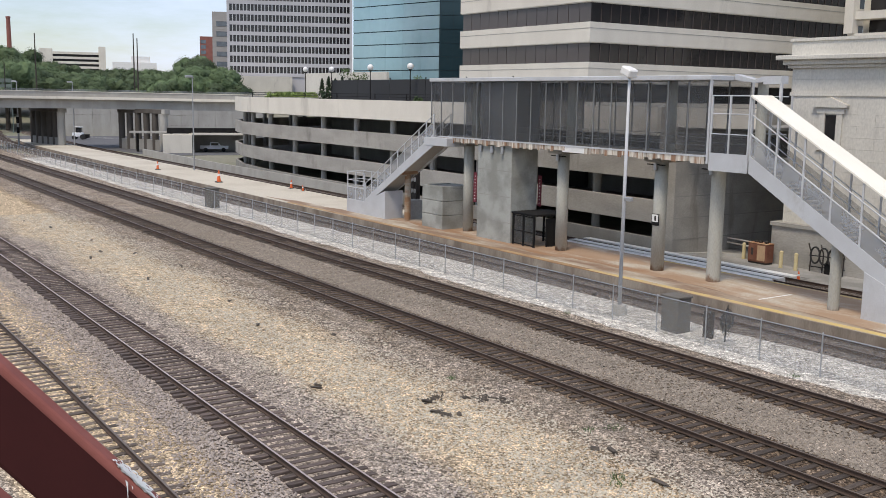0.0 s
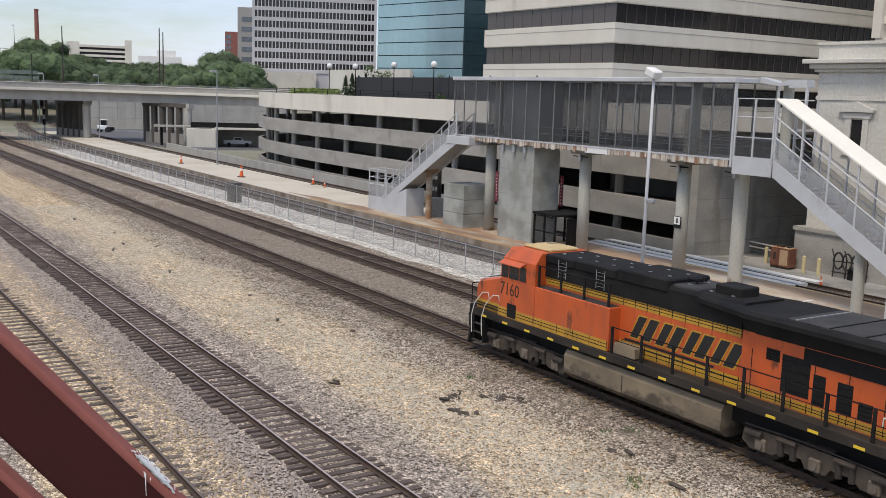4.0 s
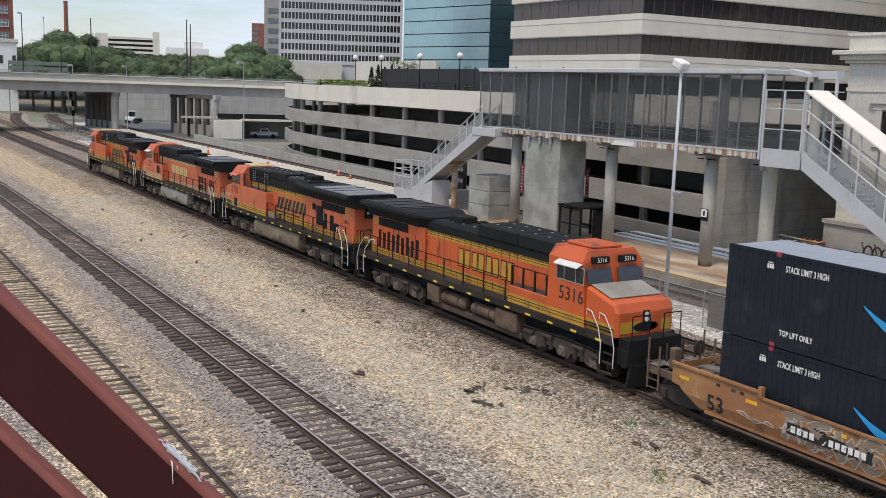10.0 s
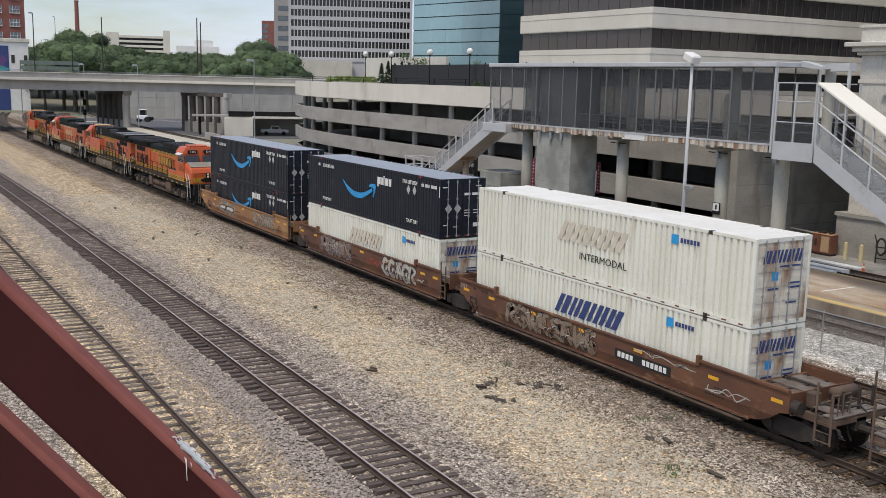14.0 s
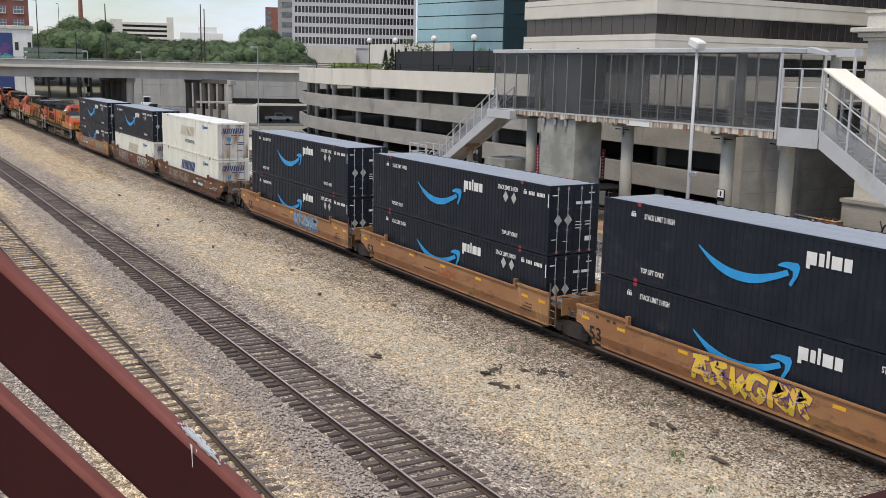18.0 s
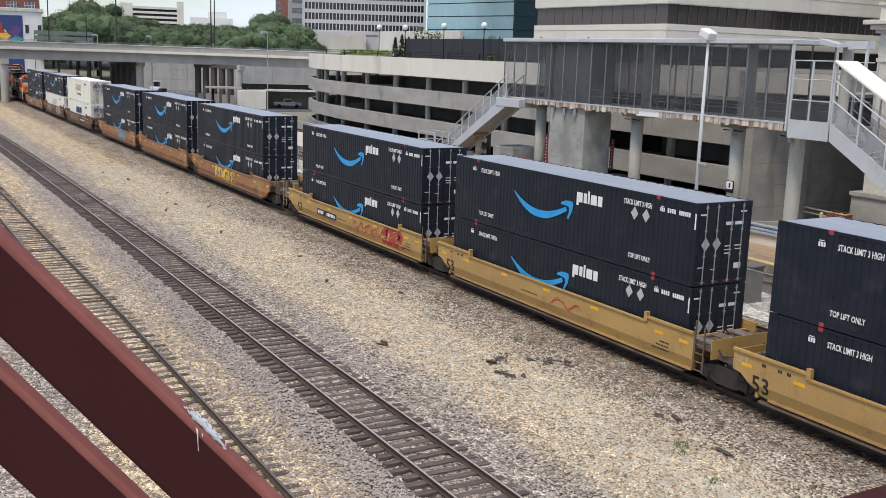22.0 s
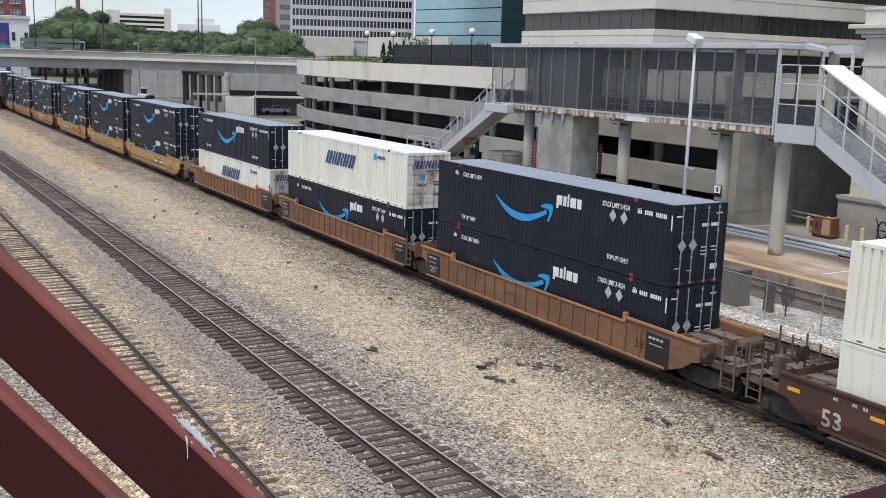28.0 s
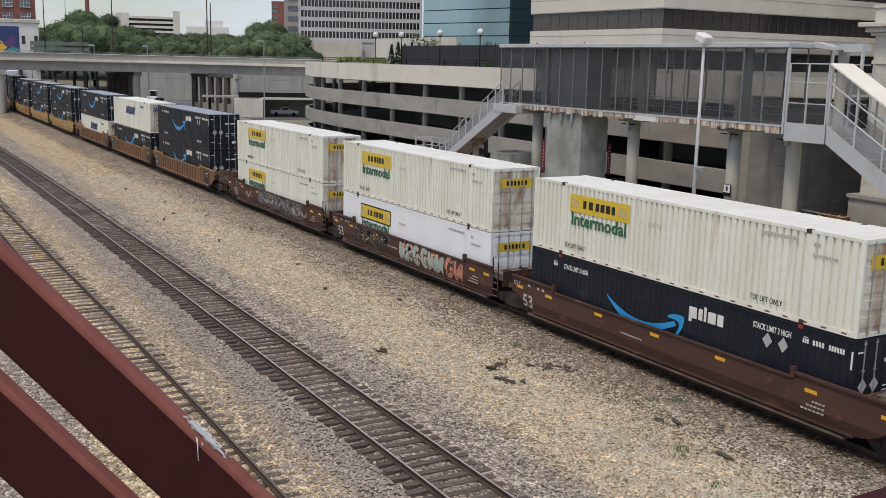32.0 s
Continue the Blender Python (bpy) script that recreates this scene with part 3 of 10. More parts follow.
M["roof_dust"] = material("dusty_walkway_grating", (0.032, 0.032, 0.034), 0.75, col2=(0.062, 0.06, 0.057), scale=1.5, amount=0.8, grain=50, spec=0.22)
M["loco_yellow"] = material("yellow_loco_stripe", (0.50, 0.28, 0.025), 0.5, col2=(0.34, 0.19, 0.035), scale=1.5, amount=0.6)
M["loco_cream"] = material("cream_loco_stripe", (0.56, 0.42, 0.20), 0.55, col2=(0.45, 0.32, 0.15), scale=1.5, amount=0.6)
M["tank_tan"] = material("dust_coated_fuel_tank", (0.235, 0.185, 0.12), 0.8, col2=(0.12, 0.095, 0.065), scale=0.8, stretch=(0.6, 1, 1), amount=0.8)
M["tank_silver"] = material("grey_fuel_tank", (0.36, 0.34, 0.30), 0.55, 0.2, col2=(0.24, 0.21, 0.17), scale=0.8, stretch=(0.6, 1, 1), amount=0.8)
M["tank_brown"] = material("brown_dust_coated_tank", (0.075, 0.05, 0.034), 0.8, col2=(0.17, 0.105, 0.065), scale=0.8, amount=0.8)
M["axle_dust"] = material("pale_dusty_axle_box_steel", (0.16, 0.13, 0.10), 0.9, col2=(0.06, 0.048, 0.038), scale=4, grain=40)
M["loco_truck"] = material("dust_coated_truck_steel", (0.075, 0.058, 0.043), 0.9, col2=(0.028, 0.022, 0.018), scale=3, grain=40)
M["cab_glass"] = material("cab_window_glass", (0.02, 0.022, 0.025), 0.06, spec=0.8)
M["rail_white"] = material("white_grab_rail_paint", (0.68, 0.66, 0.62), 0.5)
M["grille"] = material("black_grille", (0.012, 0.012, 0.012), 0.8, scale=8, spec=0.22)
M["lamp_glass"] = material("headlight_lens", (0.7, 0.72, 0.75), 0.1, scale=5)

# weathering: rust, grime, road dust and run-off streaks; tanks grow darker downwards
stain(M["dark_car"], (0.20, 0.085, 0.045), (), 0.56, 0.68, 0.8, (0.7, 1.0, 2.0))
stain(M["tan_car"], (0.11, 0.055, 0.032), (), 0.53, 0.66, 0.75, (0.9, 1.0, 2.2))
stain(M["tan_car"], (0.48, 0.33, 0.19), (), 0.60, 0.70, 0.6, (1.7, 1.0, 0.8))
stain(M["ochre_car"], (0.12, 0.06, 0.034), (), 0.53, 0.66, 0.7, (0.9, 1.0, 2.2))
stain(M["brown_car"], (0.36, 0.20, 0.10), (), 0.55, 0.68, 0.7, (0.8, 1.0, 2.0))
stain(M["yellow_car"], (0.24, 0.13, 0.05), (), 0.55, 0.68, 0.6, (1.2, 1.0, 1.2))
stain(M["cream"], (0.40, 0.30, 0.19), (), 0.56, 0.74, 0.5, (2.6, 1.0, 0.22))
stain(M["navy"], (0.045, 0.05, 0.058), (), 0.55, 0.72, 0.6, (0.5, 1.0, 0.9))
for k in ("orange", "orange_faded", "loco_yellow", "loco_cream"):
    stain(M[k], (0.035, 0.026, 0.02), (), 0.57, 0.66, 0.75, (1.3, 1.0, 0.45))
for k in ("orange", "orange_faded"):
    stain(M[k], (0.20, 0.12, 0.075), (("Z", 1.7, 0.2, 1.1, 0.04, -0.14),), 0.46, 0.66, 0.65, (1.6, 1.0, 0.7))
    stain(M[k], (0.06, 0.04, 0.03), (("Z", 4.0, 0.0, 0.5, 0.03, -0.2),), 0.48, 0.62, 0.6, (2.2, 1.0, 0.5))
for k in ("tank_tan", "tank_silver", "tank_brown"):
    stain(M[k], (0.05, 0.04, 0.03), (("Z", 0.3, 0.1, 0.9, 0.1, -0.12),), 0.45, 0.62, 0.85, (0.8, 1.0, 1.4))
stain(M["grey_paint"], (0.33, 0.31, 0.28), (), 0.54, 0.72, 0.6, (0.6, 0.6, 0.35))
stain(M["garage_concrete"], (0.17, 0.155, 0.135), (), 0.54, 0.72, 0.7, (0.5, 0.5, 0.12))
stain(M["concrete_light"], (0.40, 0.37, 0.32), (), 0.55, 0.75, 0.6, (0.35, 0.35, 0.08))
stain(M["limestone"], (0.30, 0.285, 0.255), (), 0.54, 0.72, 0.6, (0.45, 0.45, 0.15))

# ---- builders ----
def box(bm, x0, x1, y0, y1, z0, z1, bevel=0.0):
    vs = [bm.verts.new((x, y, z)) for z in (z0, z1) for y in (y0, y1) for x in (x0, x1)]
    fs = [bm.faces.new([vs[i] for i in q]) for q in ((0, 2, 3, 1), (4, 5, 7, 6), (0, 1, 5, 4), (2, 6, 7, 3), (0, 4, 6, 2), (1, 3, 7, 5))]
    if bevel:
        es = list({e for f in fs for e in f.edges})
        bmesh.ops.bevel(bm, geom=es, offset=bevel, segments=1, affect="EDGES", profile=0.5)
    return vs


def rod(bm, a, b, r, seg=8, r2=None):
    a, b = Vector(a), Vector(b)
    q = (b - a).to_track_quat("Z", "Y").to_matrix()
    r2 = r if r2 is None else r2
    ra, rb = [], []
    for i in range(seg):
        u = 2 * math.pi * i / seg
        d = q @ Vector((math.cos(u), math.sin(u), 0))
        ra.append(bm.verts.new(a + d * r))
        rb.append(bm.verts.new(b + d * r2))
    for i in range(seg):
        j = (i + 1) % seg
        bm.faces.new((ra[i], ra[j], rb[j], rb[i]))
    bm.faces.new(ra[::-1])
    bm.faces.new(rb)


def pipe(bm, pts, r, seg=6):
    for a, b in zip(pts, pts[1:]):
        rod(bm, a, b, r, seg)


def slab(bm, outline, lo, hi, axis="z"):
    """A flat outline (pairs, counter-clockwise) given thickness along an axis."""
    def at(p, h):
        u, v = p
        return {"z": (u, v, h), "y": (u, h, v), "x": (h, u, v)}[axis]
    a = [bm.verts.new(at(p, lo)) for p in outline]
    b = [bm.verts.new(at(p, hi)) for p in outline]
    n = len(a)
    for i in range(n):
        j = (i + 1) % n
        bm.faces.new((a[i], a[j], b[j], b[i]))
    bm.faces.new(a[::-1])
    bm.faces.new(b)


def sweep(bm, profile, stations, closed=True):
    """A cross-section carried through stations, each a function of (u, v) to a point."""
    rings = [[bm.verts.new(s(u, v)) for u, v in profile] for s in stations]
    n = len(profile)
    for a, b in zip(rings, rings[1:]):
        for i in range(n if closed else n - 1):
            j = (i + 1) % n
            bm.faces.new((a[i], a[j], b[j], b[i]))
    if closed:
        bm.faces.new(rings[0][::-1])
        bm.faces.new(rings[-1])


def mesh_of(bm, name, mat, smooth=False):
    bmesh.ops.recalc_face_normals(bm, faces=bm.faces[:])
    me = bpy.data.meshes.new(name)
    bm.to_mesh(me)
    bm.free()
    if mat:
        me.materials.append(mat)
    if smooth:
        me.polygons.foreach_set("use_smooth", [True] * len(me.polygons))
    return me


def part(name, bm, mat, parent=None, label="", smooth=False):
    ob = new(name, mesh_of(bm, name, mat, smooth))
    if parent:
        ob.parent = parent
    if label:
        ob["label"] = label
    return ob


def thing(name, m=None, label="", category="", group="", kind=""):
    ob = new(name)
    ob.empty_display_size = 0.3
    if m is not None:
        ob.matrix_basis = m
    return tagged(ob, label, category, group, kind)


def boxpart(name, dims, mat, parent=None, label="", bevel=0.0):
    bm = bmesh.new()
    box(bm, *dims, bevel)
    return part(name, bm, mat, parent, label)


def share(name, me, parent, loc=(0, 0, 0), rot=(0, 0, 0)):
    ob = new(name, me)
    ob.location, ob.rotation_euler, ob.parent = loc, rot, parent
    return ob


TEXTS = {}


def letters(name, text, size, mat, parent, m, label="", bold=0.0):
    """Painted letters: the built-in font made into a mesh, upright in its own x and y, centred."""
    key = (text, size, mat.name, bold)
    if key not in TEXTS:
        cu = bpy.data.curves.new("letters", "FONT")
        cu.body, cu.size, cu.align_x, cu.align_y, cu.extrude, cu.resolution_u = text, size, "CENTER", "CENTER", 0.003, 2
        cu.offset = bold
        ob = bpy.data.objects.new("letters", cu)
        scene.collection.objects.link(ob)
        bpy.context.view_layer.update()
        me = bpy.data.meshes.new_from_object(ob)
        bpy.data.objects.remove(ob)
        me.materials.clear()
        me.materials.append(mat)
        TEXTS[key] = me
    ob = new(name, TEXTS[key])
    ob.parent, ob.matrix_basis = parent, m
    if label:
        ob["label"] = label
    return ob

# ---- ground and tracks; rails' tops lie at z = 0, x runs along the tracks ----
def bend(x):
    return 8.5e-4 * (x + 180) ** 2 if x < -180 else 0.0


LINES = {
    "spur": lambda x: 7.75 + min(0, x + 40) * 0.012,
    "siding": lambda x: 12.714 - 0.0100 * x - 1.01e-4 * x * x if x > -150 else 11.94 + 0.0203 * (x + 150),
    "main": lambda x: 25.515 + bend(x),
    "second": lambda x: 31.49 + bend(x),
    "station_track": lambda x: 40.2 + bend(x),
    "far_track": lambda x: 51.7 + bend(x) * 0.6,
}

bm = bmesh.new()
for r0, r1, n in ((0, 3500, 24),):
    bmesh.ops.create_grid(bm, x_segments=n, y_segments=n, size=3500)
for v in bm.verts:
    v.co.z = -0.42
ground = tagged(part("ground", bm, M["earth"]), "bare earth and asphalt reaching to the horizon", "ground", kind="structure")


def strip(name, y0, y1, z, x0, x1, mat, label, category, step=2.0, rough=0.0, slope=0.5, follow=None, profile=None):
    """A bed of stone or a slab along the tracks, with sloped sides."""
    bm = bmesh.new()
    base = (y0, y1)
    nx = max(2, int((x1 - x0) / step))
    ny = max(2, int((y1 - y0) / (0.26 if profile else max(0.7, step * 0.5))))
    rows = []
    for i in range(nx + 1):
        x = x0 + (x1 - x0) * i / nx
        o = follow(x) if follow else 0.0
        jl, jr = (0.75 * noise.noise((x * 0.11, y0, 5.0)) + 0.4 * noise.noise((x * 0.6, y0, 7.0)), 0.75 * noise.noise((x * 0.11, y1, 5.5)) + 0.4 * noise.noise((x * 0.6, y1, 7.5))) if follow else (0, 0)
        y0, y1 = base[0] + jl, base[1] + jr
        ring = [(o + y0 - slope, -0.45)] + [(o + y0 + (y1 - y0) * j / ny, z + (profile(y0 + (y1 - y0) * j / ny) if profile else 0)) for j in range(ny + 1)] + [(o + y1 + slope, -0.45)]
        rows.append([bm.verts.new((x, y, h + (rough * noise.noise((x * 0.35, y * 0.35, 3.0)) + rough * 0.6 * noise.noise((x * 1.7, y * 1.7, 9.0)) if h > -0.4 else 0))) for y, h in ring])
    for a, b in zip(rows, rows[1:]):
        for j in range(len(a) - 1):
            bm.faces.new((a[j], b[j], b[j + 1], a[j + 1]))
    return tagged(part(name, bm, mat, smooth=True), label, category, kind="structure")


def bed(near, mid, far):
    """Heights of the stone across a track: before it, between its rails and behind it."""
    return lambda y: near if y < -0.95 else mid if abs(y) <= 0.8 else far if y > 0.95 else (near + mid) / 2


strip("yard_gravel", -14, 37, -0.27, -330, 120, M["yard_stone"], "grey and tan gravel yard between the tracks", "gravel", 1.5, 0.03)
strip("ballast_main", -3.0, 3.0, -0.215, -420, 470, M["yard_stone"], "grey ballast bed under the two main tracks", "ballast", 0.4, 0.022, 0.4, LINES["main"], bed(-0.02, -0.008, -0.006))
strip("ballast_second", -2.6, 2.4, -0.215, -420, 470, M["yard_stone"], "grey ballast bed under the second main track", "ballast", 0.4, 0.022, 0.4, LINES["second"], bed(-0.02, -0.008, -0.006))
strip("ballast_siding", -2.2, 2.0, -0.238, -250, 80, M["yard_stone"], "grey ballast bed under the siding", "ballast", 0.3, 0.024, 0.5, LINES["siding"], bed(-0.08, 0.03, 0.03))
strip("ballast_spur", -2.2, 2.4, -0.24, -150, 60, M["yard_stone"], "pale gravel under and beside the spur", "ballast", 0.3, 0.03, 0.4, LINES["spur"], bed(-0.01, 0.012, 0.004))
strip("white_gravel", 33.9, 38.4, -0.235, -175, 60, M["gravel_white"], "white limestone gravel along the fence", "gravel", 1.5, 0.04, 0.3)
strip("ballast_station", -1.7, 1.5, -0.2, -330, 60, M["gravel_grey"], "dark ballast bed under the station track", "ballast", 2.0, 0.02, 0.3, LINES["station_track"])
strip("ballast_far", -1.6, 1.6, -0.2, -300, 60, M["gravel_grey"], "dark ballast bed under the far track", "ballast", 2.0, 0.02, 0.3, LINES["far_track"])

RAIL = [(-0.075, -0.17), (0.075, -0.17), (0.075, -0.155), (0.012, -0.13), (0.012, -0.045), (0.036, -0.035), (0.036, -0.004),
        (-0.036, -0.004), (-0.036, -0.035), (-0.012, -0.045), (-0.012, -0.13), (-0.075, -0.155)]


def lay_track(name, line, x0, x1, head, near, label, sunk=0.0, wood="tie", tie_step=0.52, far_ties=True):
    """A track: two rails with bright heads, ties one by one where they are seen close, joined beyond."""
    tr = thing(name, label=label, category="railway track", group="railway tracks", kind="structure")
    step = 3.0
    n = int((x1 - x0) / step)
    for side in (-0.7525, 0.7525):
        bm = bmesh.new()
        sweep(bm, RAIL, [(lambda u, v, x=x0 + i * step: (x, line(x) + side + u, v)) for i in range(n + 1)])
        rail = part("rail", bm, M["rail_rust"], tr)
        bm = bmesh.new()
        sweep(bm, [(-0.033, -0.004), (0.033, -0.004), (0.028, 0.0), (-0.028, 0.0)], [(lambda u, v, x=x0 + i * step: (x, line(x) + side + u, v)) for i in range(n + 1)])
        part("rail_head", bm, head, rail, "worn bright running surface")
    rnd = random.Random(name)
    shapes = []
    for k in range(6):
        bm = bmesh.new()
        box(bm, -0.115, 0.115, -1.3, 1.3, -0.17, 0.0, 0.012)
        for v in bm.verts:
            v.co.x += 0.012 * noise.noise((v.co.y * 2, k * 7.1, v.co.z * 9))
            v.co.y += (0.06 * rnd.uniform(-1, 1)) if abs(v.co.y) > 1.2 else 0
            v.co.z -= 0.012 * abs(noise.noise((v.co.y * 3, k * 3.3, 0)))
        shapes.append(mesh_of(bm, "tie", M[wood]))
    rest = []
    x = x0
    while x < x1:
        y = line(x)
        turn = math.atan2(line(x + 1) - line(x - 1), 2)
        if near[0] < x < near[1]:
            share("tie", shapes[rnd.randrange(6)], tr, (x + rnd.uniform(-0.05, 0.05), y + rnd.uniform(-0.09, 0.09), -0.165 - sunk + rnd.uniform(-0.02, 0.01)), (0, 0, turn + rnd.uniform(-0.025, 0.025) * (1 if tie_step < 0.6 else 2.5)))
        elif far_ties:
            rest.append((x, y))
        x += tie_step * (rnd.uniform(0.93, 1.07) if tie_step < 0.6 else rnd.uniform(0.78, 1.25))
    if rest:
        vs, fs = [], []
        for x, y in rest:
            b = len(vs)
            vs += [(x + dx, y + dy, dz - sunk) for dz in (-0.3, -0.168) for dy in (-1.3, 1.3) for dx in (-0.115, 0.115)]
            fs += [tuple(b + i for i in q) for q in ((4, 5, 7, 6), (0, 1, 5, 4), (2, 6, 7, 3), (0, 4, 6, 2), (1, 3, 7, 5))]
        me = bpy.data.meshes.new("ties_beyond")
        me.from_pydata(vs, [], fs)
        me.materials.append(M["tie_rest"])
        ob = new("ties_beyond", me)
        ob.parent = tr
        ob["kind"] = "stuff"
    return tr


TRACKS_TO_LAY = [
    ("railway_track", "spur", -160, 60, "rail_brown", (-72, -18), "rusty spur track half buried in pale gravel", 0.03, "tie_spur", 0.64),
    ("railway_track", "siding", -240, 80, "rail_top", (-92, -20), "siding with bright rails on weathered wooden ties", 0.0, "tie", 0.52),
    ("railway_track", "main", -420, 470, "rail_brown", (-95, -12), "main track on dark wooden ties in grey ballast", 0.02, "tie_dark", 0.52),
    ("railway_track", "second", -420, 470, "rail_brown", (-95, -14), "second main track on dark wooden ties", 0.02, "tie_dark", 0.52),
    ("railway_track", "station_track", -330, 60, "rail_brown", (-70, -18), "platform track on dark ties in brown ballast", 0.02, "tie", 0.52),
    ("railway_track", "far_track", -300, 60, "rail_brown", (-50, -30), "disused track behind the platform", 0.03, "tie", 0.52),
]
for nm, key, a, b, head, near, lab, sunk, wood, gap in TRACKS_TO_LAY:
    lay_track(nm, LINES[key], a, b, M[head], near, lab, sunk, wood, gap)

# ---- platform, fence, walkway ----
PZ = 0.25
platform = thing("platform", label="long concrete platform with a yellow edge line and rust stains", category="platform", kind="structure")
bm = bmesh.new()
stations = [-230 + 4 * i for i in range(66)]
sweep(bm, [(42.0, -0.42), (49.3, -0.42), (49.3, PZ), (42.0, PZ)], [(lambda u, v, x=x: (x, u + bend(x) * 0.9, v)) for x in stations])
part("platform_slab", bm, M["platform"], platform)
bm = bmesh.new()
sweep(bm, [(41.985, -0.42), (41.996, -0.42), (41.996, PZ - 0.03), (41.985, PZ - 0.03)], [(lambda u, v, x=x: (x, u + bend(x) * 0.9, v)) for x in stations])
part("edge_face", bm, M["platform_face"], platform, "grimy concrete edge face")
bm = bmesh.new()
sweep(bm, [(42.05, PZ + 0.001), (42.55, PZ + 0.001), (42.55, PZ + 0.006), (42.05, PZ + 0.006)], [(lambda u, v, x=x: (x, u + bend(x) * 0.9, v)) for x in stations if x > -48])
part("edge_line", bm, M["yellow_line"], platform, "worn yellow edge line")
bm = bmesh.new()
sweep(bm, [(42.05, PZ + 0.001), (42.55, PZ + 0.001), (42.55, PZ + 0.006), (42.05, PZ + 0.006)], [(lambda u, v, x=x: (x, u + bend(x) * 0.9, v)) for x in stations if -94 < x < -45])
part("edge_line", bm, M["yellow_worn"], platform, "edge line worn down to brown concrete")
boxpart("floor_line", (-34.28, -34.14, 44.0, 46.8, PZ + 0.002, PZ + 0.007), M["white_paint"], platform, "short white painted line")
bm = bmesh.new()
sweep(bm, [(48.9, PZ + 0.001), (49.15, PZ + 0.001), (49.15, PZ + 0.006), (48.9, PZ + 0.006)], [(lambda u, v, x=x: (x, u, v)) for x in stations if x > -50])
part("edge_line", bm, M["yellow_line"], platform, "faded yellow line on the far edge")

bm = bmesh.new()
ring_a, ring_b = [], []
for i in range(60):
    x = -96 + i * 1.25
    w = max(0.3, 1.5 + 1.3 * noise.noise((x * 0.16, 2.0, 0)) + 0.5 * noise.noise((x * 0.8, 4.0, 0))) * min(1, (x + 97) / 12) * min(1.0, max(0.12, (-24 - x) / 14))
    ring_a.append(bm.verts.new((x, 42.56, PZ + 0.004)))
    ring_b.append(bm.verts.new((x, 42.6 + w, PZ + 0.004)))
for i in range(59):
    bm.faces.new((ring_a[i], ring_a[i + 1], ring_b[i + 1], ring_b[i]))
part("rust_stain", bm, M["rust_stain"], platform, "brown rust stain along the edge")
fence = thing("chain_link_fence", label="galvanised chain-link fence on slim posts along the tracks", category="fence")
bm = bmesh.new()
rod(bm, (0, 0, 0), (0, 0, 1.85), 0.03, 8)
rod(bm, (0, 0, 1.85), (0, 0, 1.9), 0.038, 8, 0.012)
post_mesh = mesh_of(bm, "post", M["galv"])
FX = [-210 + 3.05 * i for i in range(78)]
for x in FX:
    share("post", post_mesh, fence, (x, 35.0 + bend(x), -0.25))
bm = bmesh.new()
for a, b in zip(FX, FX[1:]):
    rod(bm, (a, 35.0 + bend(a), 1.56), (b, 35.0 + bend(b), 1.56), 0.022, 6)
part("top_rail", bm, M["galv"], fence)
bm = bmesh.new()
for a, b in zip(FX, FX[1:]):
    box(bm, a, b, 34.985 + bend(a), 34.989 + bend(a), -0.2, 1.56)
part("wire_mesh", bm, M["chain"], fence)

# walkway
WX0, WX1, WY0, WY1, WZ, WT = -67.9, -38.95, 44.6, 48.2, 7.35, 12.35
ww = thing("glazed_walkway", label="raised walkway with mesh-screened sides on concrete columns, rust-streaked edge", category="footbridge")
boxpart("floor_slab", (WX0, WX1, WY0, WY1, WZ, WZ + 0.38), M["concrete_dark"], ww)
boxpart("edge_beam", (WX0, WX1, WY0 - 0.02, WY0 - 0.004, WZ + 0.1, WZ + 0.34), M["truck_steel"], ww)
rnd = random.Random(8)
x = WX0
while x < WX1 - 0.3:
    w = rnd.choice((0.22, 0.3, 0.36, 0.5))
    if not -51.5 < x < -49.4:
        boxpart("edge_panel", (x, min(WX1, x + w - 0.015), WY0 - 0.06 - rnd.uniform(0, 0.02), WY0 - 0.02, WZ + rnd.choice((-0.06, 0.0, 0.02, 0.06)), WZ + 0.34), M["pale_rust"], ww)
    x += w
boxpart("edge_panel", (-51.5, -49.2, WY0 - 0.07, WY0 - 0.02, WZ - 0.04, WZ + 0.34), M["white_paint"], ww, "clean white edge panel")
boxpart("edge_strip", (WX0, WX1, WY0 - 0.1, WY0 - 0.06, WZ + 0.34, WZ + 0.44), M["grey_paint"], ww)
boxpart("roof", (WX0 - 0.1, WX1 + 0.1, WY0 - 0.15, WY1 + 0.15, WT - 0.28, WT), M["grey_paint"], ww, "flat pale grey roof", 0.03)
MX = [WX0] + [WX1 - 1.62 * k for k in range(17, -1, -1)]
NP = len(MX) - 1
for x in MX:
    for y in (WY0 + 0.02, WY1 - 0.08):
        boxpart("mullion", (x - 0.04, x + 0.04, y, y + 0.06, WZ + 0.38, WT - 0.28), M["mullion_grey"], ww)
for i in range(NP):
    a, b = MX[i] + 0.05, MX[i + 1] - 0.05
    for y in (WY0 + 0.045, WY1 - 0.05):
        boxpart("screen_panel", (a, b, y, y + 0.006, WZ + 0.4, WT - 0.3), M["mesh_dense"] if y > 46 and a < -54 else M["mesh_grey"], ww, "dark mesh panel")
for y in (WY0 - 0.05, WY1 - 0.05):
    boxpart("end_post", (WX1 - 0.02, WX1 + 0.12, y, y + 0.14, WZ - 0.05, WT - 0.28), M["grey_paint"], ww, "pale end post")
for y in (WY0 + 0.12, WY1 - 0.15):
    for z in (WZ + 1.0, WZ + 1.45):
        bm = bmesh.new()
        rod(bm, (WX0, y, z), (WX1, y, z), 0.025, 6)
        part("handrail", bm, M["mullion_grey"], ww)
